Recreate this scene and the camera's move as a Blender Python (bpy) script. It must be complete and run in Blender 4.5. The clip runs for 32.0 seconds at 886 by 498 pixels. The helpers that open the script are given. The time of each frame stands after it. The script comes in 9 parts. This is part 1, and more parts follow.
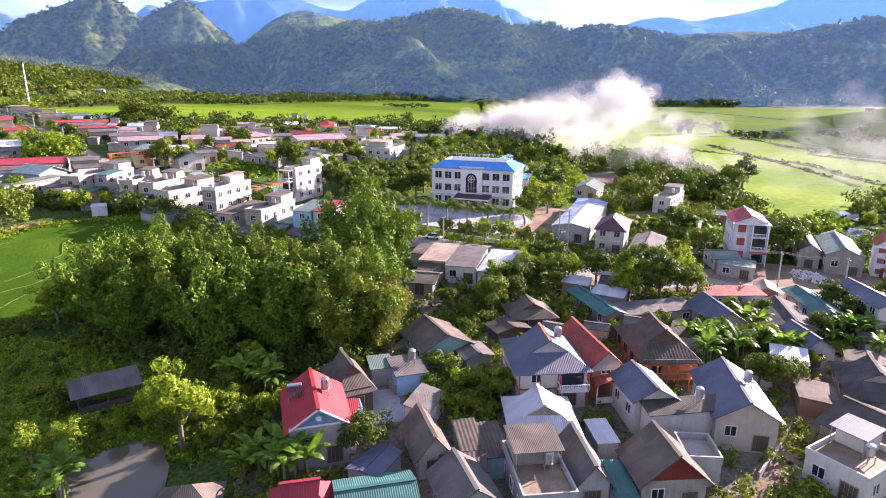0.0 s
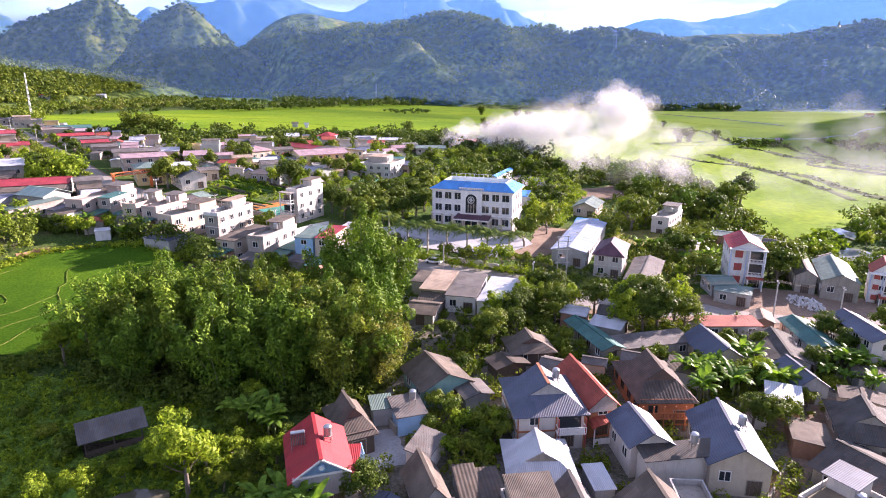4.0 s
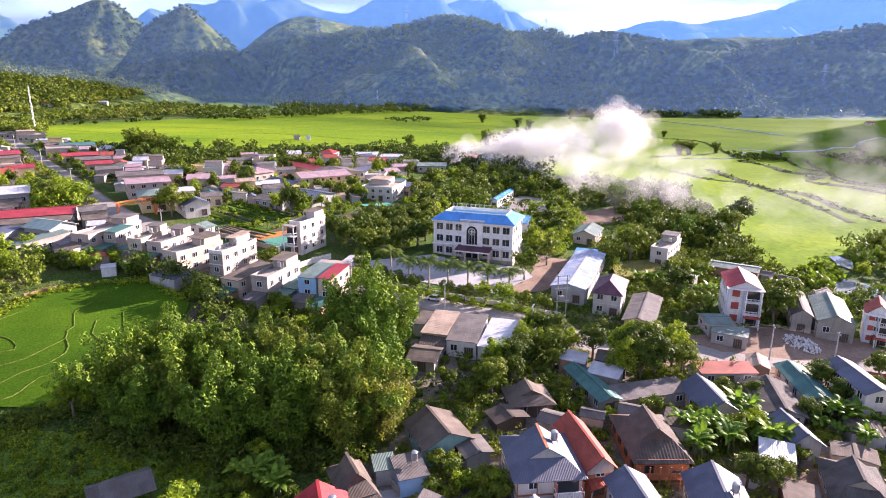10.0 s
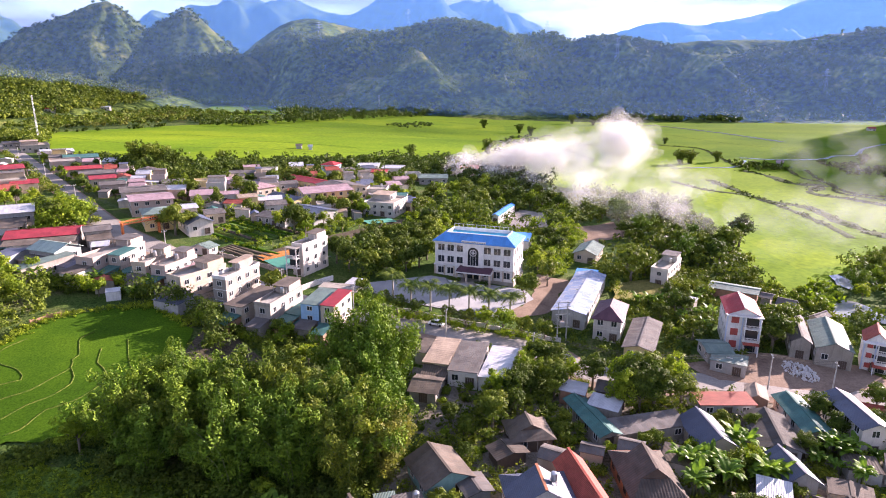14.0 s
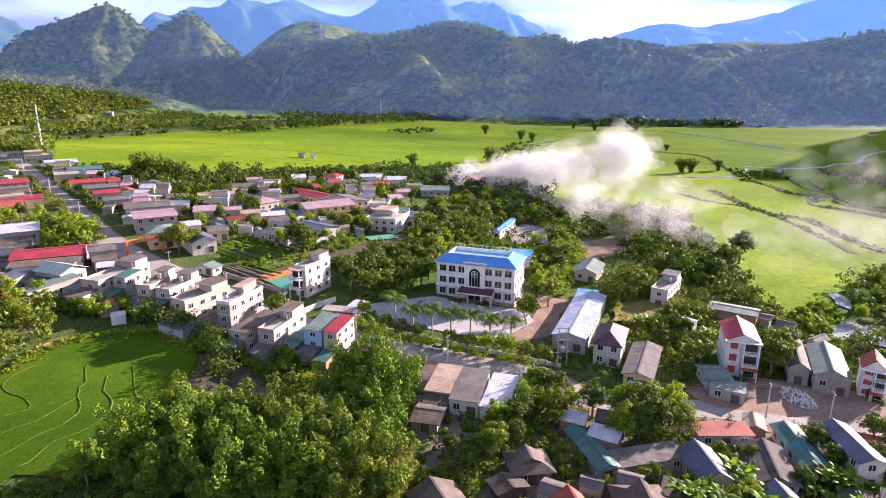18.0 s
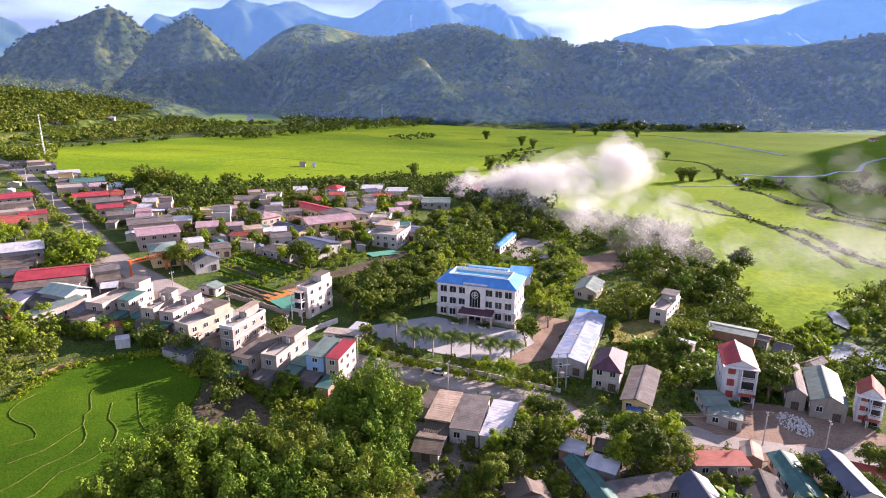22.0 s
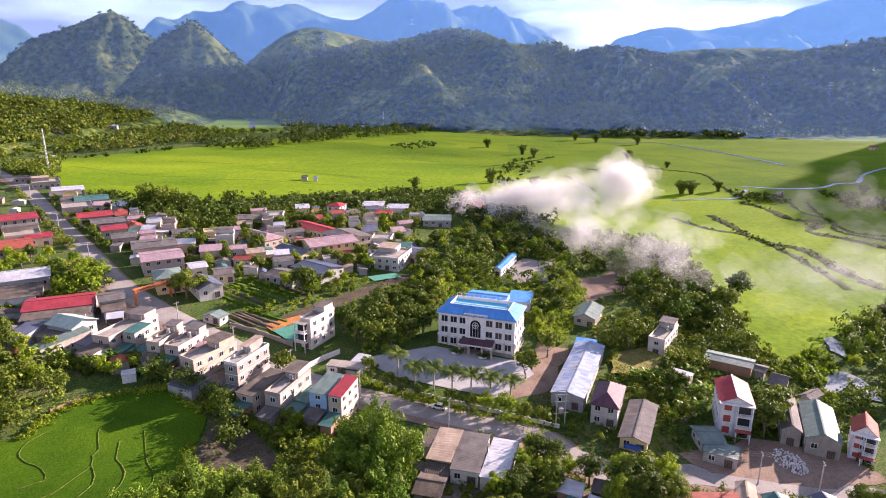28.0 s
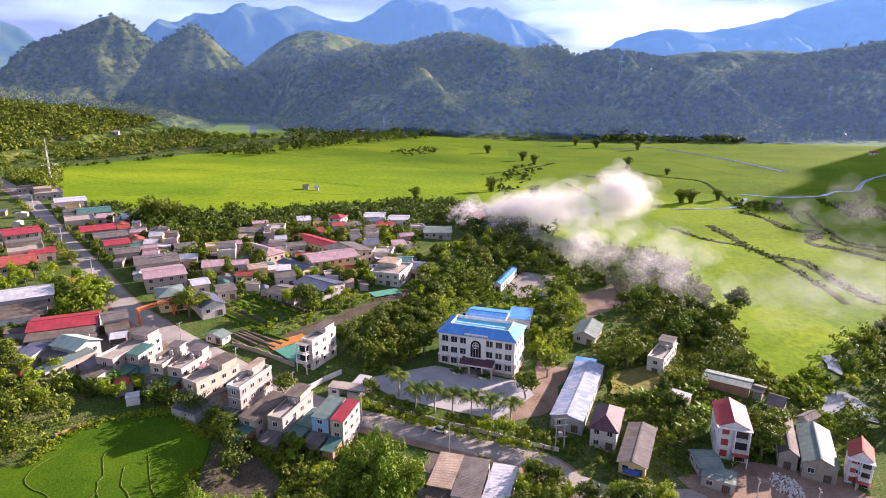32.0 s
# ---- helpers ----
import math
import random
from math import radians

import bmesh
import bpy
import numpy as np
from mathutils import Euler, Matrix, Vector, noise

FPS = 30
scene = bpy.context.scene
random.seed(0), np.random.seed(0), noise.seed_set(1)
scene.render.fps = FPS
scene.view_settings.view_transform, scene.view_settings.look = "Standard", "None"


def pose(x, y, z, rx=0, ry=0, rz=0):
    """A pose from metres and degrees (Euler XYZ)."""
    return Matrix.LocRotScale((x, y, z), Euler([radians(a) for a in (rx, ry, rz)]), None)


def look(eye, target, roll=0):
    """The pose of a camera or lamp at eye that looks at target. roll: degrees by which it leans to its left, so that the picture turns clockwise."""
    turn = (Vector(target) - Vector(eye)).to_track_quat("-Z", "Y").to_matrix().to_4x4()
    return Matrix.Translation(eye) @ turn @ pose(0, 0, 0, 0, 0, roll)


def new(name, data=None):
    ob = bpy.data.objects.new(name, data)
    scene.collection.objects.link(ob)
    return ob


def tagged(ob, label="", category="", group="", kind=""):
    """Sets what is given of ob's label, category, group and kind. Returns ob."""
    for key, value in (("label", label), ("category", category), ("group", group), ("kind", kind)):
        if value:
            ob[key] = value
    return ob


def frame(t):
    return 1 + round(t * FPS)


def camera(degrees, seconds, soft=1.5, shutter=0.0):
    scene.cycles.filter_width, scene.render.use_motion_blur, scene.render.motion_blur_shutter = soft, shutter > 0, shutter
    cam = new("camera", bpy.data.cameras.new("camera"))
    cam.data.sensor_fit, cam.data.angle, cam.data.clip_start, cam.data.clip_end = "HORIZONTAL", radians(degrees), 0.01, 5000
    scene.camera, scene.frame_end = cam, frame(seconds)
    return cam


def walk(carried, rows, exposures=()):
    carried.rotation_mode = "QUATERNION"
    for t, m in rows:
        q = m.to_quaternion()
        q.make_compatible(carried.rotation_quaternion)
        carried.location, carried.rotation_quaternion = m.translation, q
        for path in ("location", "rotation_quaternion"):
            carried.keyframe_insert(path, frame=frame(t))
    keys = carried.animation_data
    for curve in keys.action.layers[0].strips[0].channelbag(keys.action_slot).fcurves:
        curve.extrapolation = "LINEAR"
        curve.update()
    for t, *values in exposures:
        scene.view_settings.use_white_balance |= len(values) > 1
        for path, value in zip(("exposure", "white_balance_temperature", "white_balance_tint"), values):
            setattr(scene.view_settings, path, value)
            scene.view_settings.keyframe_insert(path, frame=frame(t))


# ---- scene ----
cam = camera(71.70, 32.0, soft=1.0)
PATH = [
    (0, pose(0.000, 0.000, 40.000, 74.700, 0, -0.000) @ pose(0, 0, 0, 0, 0, 0.300)),
    (2, pose(0.053, 0.046, 43.199, 74.713, 0, 0.012) @ pose(0, 0, 0, 0, 0, 0.273)),
    (4, pose(0.016, 0.125, 46.432, 74.694, 0, 0.027) @ pose(0, 0, 0, 0, 0, 0.266)),
    (7, pose(-0.035, 0.240, 51.398, 74.665, 0, 0.032) @ pose(0, 0, 0, 0, 0, 0.280)),
    (9, pose(-0.109, 0.453, 54.742, 74.664, 0, 0.075) @ pose(0, 0, 0, 0, 0, 0.310)),
    (11, pose(-0.133, 0.726, 58.085, 74.675, 0, 0.138) @ pose(0, 0, 0, 0, 0, 0.334)),
    (13, pose(-0.150, 0.970, 61.426, 74.681, 0, 0.209) @ pose(0, 0, 0, 0, 0, 0.341)),
    (14.5, pose(-0.146, 1.113, 63.961, 74.681, 0, 0.268) @ pose(0, 0, 0, 0, 0, 0.341)),
    (17, pose(-0.191, 1.197, 68.215, 74.685, 0, 0.370) @ pose(0, 0, 0, 0, 0, 0.336)),
    (19, pose(-0.201, 1.316, 71.651, 74.691, 0, 0.431) @ pose(0, 0, 0, 0, 0, 0.344)),
    (21, pose(-0.183, 1.384, 75.126, 74.689, 0, 0.475) @ pose(0, 0, 0, 0, 0, 0.348)),
    (23, pose(-0.152, 1.391, 78.588, 74.690, 0, 0.517) @ pose(0, 0, 0, 0, 0, 0.323)),
    (25, pose(-0.116, 1.380, 82.031, 74.689, 0, 0.550) @ pose(0, 0, 0, 0, 0, 0.292)),
    (28, pose(-0.093, 1.413, 87.154, 74.708, 0, 0.618) @ pose(0, 0, 0, 0, 0, 0.273)),
    (30, pose(-0.094, 1.465, 90.580, 74.729, 0, 0.645) @ pose(0, 0, 0, 0, 0, 0.254)),
    (32, pose(-0.123, 1.479, 94.000, 74.751, 0, 0.673) @ pose(0, 0, 0, 0, 0, 0.241)),
]
walk(cam, PATH, [(0, 2.34, 5950, 37), (32, 1.95, 6200, 38)])

# ---- world, sun, exposure ----
SUN_AZ, SUN_EL = math.atan2(0.82, 0.57), radians(17.5)
world = bpy.data.worlds.new("sky")
scene.world = world
world.use_nodes = True
wn, wl = world.node_tree.nodes, world.node_tree.links
wn.clear()
w_out = wn.new("ShaderNodeOutputWorld")
w_bg = wn.new("ShaderNodeBackground")
w_sky = wn.new("ShaderNodeTexSky")
w_sky.sky_type, w_sky.sun_disc = "NISHITA", False
w_sky.sun_elevation, w_sky.sun_rotation = SUN_EL, SUN_AZ
w_sky.air_density, w_sky.dust_density = 1.0, 0.35
w_co = wn.new("ShaderNodeTexCoord")
w_map = wn.new("ShaderNodeMapping")
w_map.inputs["Scale"].default_value = (1.0, 1.0, 5.0)
w_cl = wn.new("ShaderNodeTexNoise")
w_cl.inputs["Scale"].default_value, w_cl.inputs["Detail"].default_value = 3.2, 8
w_rp = wn.new("ShaderNodeValToRGB")
w_rp.color_ramp.elements[0].position, w_rp.color_ramp.elements[1].position = 0.34, 0.58
w_mx = wn.new("ShaderNodeMix")
w_mx.data_type = "RGBA"
w_mx.inputs[7].default_value = (1.5, 1.72, 2.0, 1)
wl.new(w_co.outputs["Generated"], w_map.inputs["Vector"])
wl.new(w_map.outputs["Vector"], w_cl.inputs["Vector"])
wl.new(w_cl.outputs["Fac"], w_rp.inputs["Fac"])
wl.new(w_rp.outputs["Color"], w_mx.inputs[0])
wl.new(w_sky.outputs["Color"], w_mx.inputs[6])
wl.new(w_mx.outputs[2], w_bg.inputs["Color"])
wl.new(w_bg.outputs["Background"], w_out.inputs["Surface"])
w_bg.inputs["Strength"].default_value = 0.09
sun = new("sun", bpy.data.lights.new("sun", "SUN"))
sun.data.energy, sun.data.angle, sun.data.color = 5.0, radians(0.6), (1.0, 0.87, 0.68)
sun.matrix_world = look((820, 570, 315), (0, 0, 0))
scene.cycles.transparent_max_bounces = 160

# ---- materials ----


def ramp(nt, fac, stops):
    r = nt.nodes.new("ShaderNodeValToRGB")
    els = r.color_ramp.elements
    while len(els) < len(stops):
        els.new(0.5)
    for e, (p, c) in zip(els, stops):
        e.position, e.color = p, (*c, 1)
    nt.links.new(fac, r.inputs["Fac"])
    return r.outputs["Color"]


def noise_tex(nt, scale, detail=4, vec=None, rough=0.55):
    n = nt.nodes.new("ShaderNodeTexNoise")
    n.inputs["Scale"].default_value, n.inputs["Detail"].default_value = scale, detail
    n.inputs["Roughness"].default_value = rough
    if vec is not None:
        nt.links.new(vec, n.inputs["Vector"])
    return n.outputs["Fac"]


def mixc(nt, fac, a, b, mode="MIX"):
    m = nt.nodes.new("ShaderNodeMix")
    m.data_type, m.blend_type = "RGBA", mode
    for sock, v in ((m.inputs[0], fac), (m.inputs[6], a), (m.inputs[7], b)):
        if isinstance(v, (int, float)):
            sock.default_value = v
        elif isinstance(v, tuple):
            sock.default_value = (*v, 1)
        else:
            nt.links.new(v, sock)
    return m.outputs[2]


def base_mat(name):
    m = bpy.data.materials.new(name)
    m.use_nodes = True
    return m, m.node_tree, m.node_tree.nodes["Principled BSDF"]


def tint(c, k):
    return tuple(min(1, max(0, v * k)) for v in c)


def surf(name, c, c2=None, scale=0.6, fine=9.0, rough=0.8, metal=0.0, bump=0.25, stain=None, amount=0.35, vary=0.12):
    """A weathered surface: broad patches, fine grain, darker streaks, a little change from object to object."""
    m, nt, b = base_mat(name)
    geo = nt.nodes.new("ShaderNodeNewGeometry")
    pos = geo.outputs["Position"]
    c2 = c2 or tint(c, 0.72)
    col = ramp(nt, noise_tex(nt, scale, 5, pos), [(0.34, c2), (0.66, c)])
    grain = noise_tex(nt, fine, 4, pos, 0.65)
    col = mixc(nt, 0.45, col, ramp(nt, grain, [(0.25, tint(c2, 0.75)), (0.75, tint(c, 1.12))]))
    st = nt.nodes.new("ShaderNodeMapping")
    st.inputs["Scale"].default_value = (1.1, 1.1, 0.16)
    nt.links.new(pos, st.inputs["Vector"])
    streak = ramp(nt, noise_tex(nt, 1.6, 6, st.outputs["Vector"], 0.7), [(0.5, (0, 0, 0)), (0.78, (amount,) * 3)])
    col = mixc(nt, streak, col, stain or tint(c2, 0.45))
    oi = nt.nodes.new("ShaderNodeObjectInfo")
    col = mixc(nt, 1.0, col, ramp(nt, oi.outputs["Random"], [(0, (1 - vary,) * 3), (1, (1, 1, 1))]), "MULTIPLY")
    nt.links.new(col, b.inputs["Base Color"])
    b.inputs["Roughness"].default_value, b.inputs["Metallic"].default_value = rough, metal
    if bump:
        bp = nt.nodes.new("ShaderNodeBump")
        bp.inputs["Strength"].default_value, bp.inputs["Distance"].default_value = bump, 0.06
        nt.links.new(grain, bp.inputs["Height"])
        nt.links.new(bp.outputs["Normal"], b.inputs["Normal"])
    return m


def ribbed(name, c, c2=None, pitch=0.24, rough=0.5, metal=0.0, depth=0.06, rust=(0.16, 0.09, 0.05), amount=0.4, lap=2.4, alt=(0.76, 0.76, 0.77)):
    """Corrugated or ribbed roofing: ribs run down the slope, their troughs shaded in the colour, sheets lap across it,
    rust and grime on top.
    """
    m, nt, b = base_mat(name)
    uv = nt.nodes.new("ShaderNodeUVMap")
    vec = uv.outputs["UV"]
    geo = nt.nodes.new("ShaderNodeNewGeometry")
    pos = geo.outputs["Position"]
    wv = nt.nodes.new("ShaderNodeTexWave")
    wv.wave_type, wv.bands_direction, wv.wave_profile = "BANDS", "X", "SIN"
    wv.inputs["Scale"].default_value, wv.inputs["Distortion"].default_value = 0.314 / pitch, 0.0
    nt.links.new(vec, wv.inputs["Vector"])
    lp = nt.nodes.new("ShaderNodeTexWave")
    lp.wave_type, lp.bands_direction, lp.wave_profile = "BANDS", "Y", "SAW"
    lp.inputs["Scale"].default_value = 0.314 / lap
    nt.links.new(vec, lp.inputs["Vector"])
    c2 = c2 or tint(c, 0.7)
    col = ramp(nt, noise_tex(nt, 0.35, 5, pos), [(0.32, c2), (0.68, c)])
    sheet = nt.nodes.new("ShaderNodeTexBrick")
    sheet.inputs["Scale"].default_value = 1.0
    sheet.inputs["Brick Width"].default_value, sheet.inputs["Row Height"].default_value = 1.05, lap
    sheet.inputs["Mortar Size"].default_value = 0.0
    sheet.inputs["Color1"].default_value, sheet.inputs["Color2"].default_value = (1, 1, 1, 1), (*alt, 1)
    nt.links.new(vec, sheet.inputs["Vector"])
    col = mixc(nt, 1.0, col, sheet.outputs["Color"], "MULTIPLY")
    gr = nt.nodes.new("ShaderNodeMapping")
    gr.inputs["Scale"].default_value = (1.8, 0.35, 1)
    nt.links.new(vec, gr.inputs["Vector"])
    grime = ramp(nt, noise_tex(nt, 1.2, 6, gr.outputs["Vector"], 0.7), [(0.48, (0, 0, 0)), (0.75, (amount,) * 3)])
    col = mixc(nt, grime, col, rust)
    # rib troughs also shaded in the colour, down to 0.8
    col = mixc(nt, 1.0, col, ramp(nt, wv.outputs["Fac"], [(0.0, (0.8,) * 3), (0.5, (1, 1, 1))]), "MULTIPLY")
    nt.links.new(col, b.inputs["Base Color"])
    b.inputs["Roughness"].default_value, b.inputs["Metallic"].default_value = rough, 0.0
    b.inputs["Specular IOR Level"].default_value = 0.42 if rough < 0.6 else 0.2
    bp = nt.nodes.new("ShaderNodeBump")
    bp.inputs["Strength"].default_value, bp.inputs["Distance"].default_value = 0.5, depth
    nt.links.new(wv.outputs["Fac"], bp.inputs["Height"])
    bp2 = nt.nodes.new("ShaderNodeBump")
    bp2.inputs["Strength"].default_value, bp2.inputs["Distance"].default_value = 0.5, 0.03
    nt.links.new(lp.outputs["Fac"], bp2.inputs["Height"])
    nt.links.new(bp.outputs["Normal"], bp2.inputs["Normal"])
    nt.links.new(bp2.outputs["Normal"], b.inputs["Normal"])
    return m


def leafy(name, dark, light, trans=0.18, rough=0.55):
    """Foliage: every leaf its own shade, lit through from behind."""
    m, nt, b = base_mat(name)
    geo = nt.nodes.new("ShaderNodeNewGeometry")
    oi = nt.nodes.new("ShaderNodeObjectInfo")
    col = ramp(nt, geo.outputs["Random Per Island"], [(0.0, tuple(a * 0.6 + b * 0.4 for a, b in zip(dark, light))), (0.75, light), (1.0, tint(light, 1.15))])
    patch = noise_tex(nt, 0.22, 3, geo.outputs["Position"])
    col = mixc(nt, 1.0, col, ramp(nt, patch, [(0.3, (0.7, 0.78, 0.75)), (0.7, (1.1, 1.05, 0.9))]), "MULTIPLY")
    col = mixc(nt, 1.0, col, ramp(nt, oi.outputs["Random"], [(0, (0.72, 0.8, 0.75)), (1, (1.15, 1.08, 0.95))]), "MULTIPLY")
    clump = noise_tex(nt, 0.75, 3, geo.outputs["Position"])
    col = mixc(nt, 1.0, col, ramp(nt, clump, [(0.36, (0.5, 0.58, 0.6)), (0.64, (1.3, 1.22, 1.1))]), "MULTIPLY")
    nt.links.new(col, b.inputs["Base Color"])
    b.inputs["Roughness"].default_value = rough
    b.inputs["Specular IOR Level"].default_value = 0.08
    tr = nt.nodes.new("ShaderNodeBsdfTranslucent")
    nt.links.new(mixc(nt, 1.0, col, (1.25, 1.35, 0.55), "MULTIPLY"), tr.inputs["Color"])
    mx = nt.nodes.new("ShaderNodeMixShader")
    mx.inputs[0].default_value = trans
    nt.links.new(b.outputs["BSDF"], mx.inputs[1])
    nt.links.new(tr.outputs["BSDF"], mx.inputs[2])
    nt.links.new(mx.outputs["Shader"], nt.nodes["Material Output"].inputs["Surface"])
    return m


def land(name, stops, scale, fine, rough=0.95, bump=0.4, dist=0.3, streak=None, speck=1.0, cells=0.0):
    """Ground cover: colour stops over two scales of patches."""
    m, nt, b = base_mat(name)
    geo = nt.nodes.new("ShaderNodeNewGeometry")
    pos = geo.outputs["Position"]
    f1, f2 = noise_tex(nt, scale, 6, pos, 0.6), noise_tex(nt, fine, 5, pos, 0.7)
    mv = nt.nodes.new("ShaderNodeMath")
    mv.operation = "MULTIPLY_ADD"
    mv.inputs[1].default_value = 0.4
    nt.links.new(f2, mv.inputs[0])
    half = nt.nodes.new("ShaderNodeMath")
    half.operation = "MULTIPLY"
    half.inputs[1].default_value = 0.6
    nt.links.new(f1, half.inputs[0])
    nt.links.new(half.outputs[0], mv.inputs[2])
    col = ramp(nt, mv.outputs[0], stops)
    col = mixc(nt, speck, col, ramp(nt, f2, [(0.36, (0.5, 0.53, 0.5)), (0.5, (0.95, 0.95, 0.95)), (0.64, (1.28, 1.25, 1.2))]), "MULTIPLY")
    if streak:
        mp = nt.nodes.new("ShaderNodeMapping")
        mp.inputs["Scale"].default_value = streak
        nt.links.new(pos, mp.inputs["Vector"])
        col = mixc(nt, 1.0, col, ramp(nt, noise_tex(nt, 1.0, 4, mp.outputs["Vector"]), [(0.35, (0.72, 0.78, 0.7)), (0.65, (1.08, 1.05, 1))]), "MULTIPLY")
    if cells:
        vo = nt.nodes.new("ShaderNodeTexVoronoi")
        vo.inputs["Scale"].default_value = cells
        nt.links.new(pos, vo.inputs["Vector"])
        sp = nt.nodes.new("ShaderNodeSeparateColor")
        nt.links.new(vo.outputs["Color"], sp.inputs["Color"])
        col = mixc(nt, 1.0, col, ramp(nt, sp.outputs[0], [(0.0, (0.84, 0.9, 0.85)), (1.0, (1.12, 1.04, 1.0))]), "MULTIPLY")
    nt.links.new(col, b.inputs["Base Color"])
    b.inputs["Roughness"].default_value = rough
    b.inputs["Specular IOR Level"].default_value = 0.04
    bp = nt.nodes.new("ShaderNodeBump")
    bp.inputs["Strength"].default_value, bp.inputs["Distance"].default_value = bump, dist
    nt.links.new(f2, bp.inputs["Height"])
    nt.links.new(bp.outputs["Normal"], b.inputs["Normal"])
    return m


def glassy(name, c, rough=0.08):
    m, nt, b = base_mat(name)
    b.inputs["Base Color"].default_value = (*c, 1)
    b.inputs["Roughness"].default_value = rough
    return m


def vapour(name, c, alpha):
    """Thin smoke, and the blue haze sheets: a little light scattered forwards and back, the rest passes."""
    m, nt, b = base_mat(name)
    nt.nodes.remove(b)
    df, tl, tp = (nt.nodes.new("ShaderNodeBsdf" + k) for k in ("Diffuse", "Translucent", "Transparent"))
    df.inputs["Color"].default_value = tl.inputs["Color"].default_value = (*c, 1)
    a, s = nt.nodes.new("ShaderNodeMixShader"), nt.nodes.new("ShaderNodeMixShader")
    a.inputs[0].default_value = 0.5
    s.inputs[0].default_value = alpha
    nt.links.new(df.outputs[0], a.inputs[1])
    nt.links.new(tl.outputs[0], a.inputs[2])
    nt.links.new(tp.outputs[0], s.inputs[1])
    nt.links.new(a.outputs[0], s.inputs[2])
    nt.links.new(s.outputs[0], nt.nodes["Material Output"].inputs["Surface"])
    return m


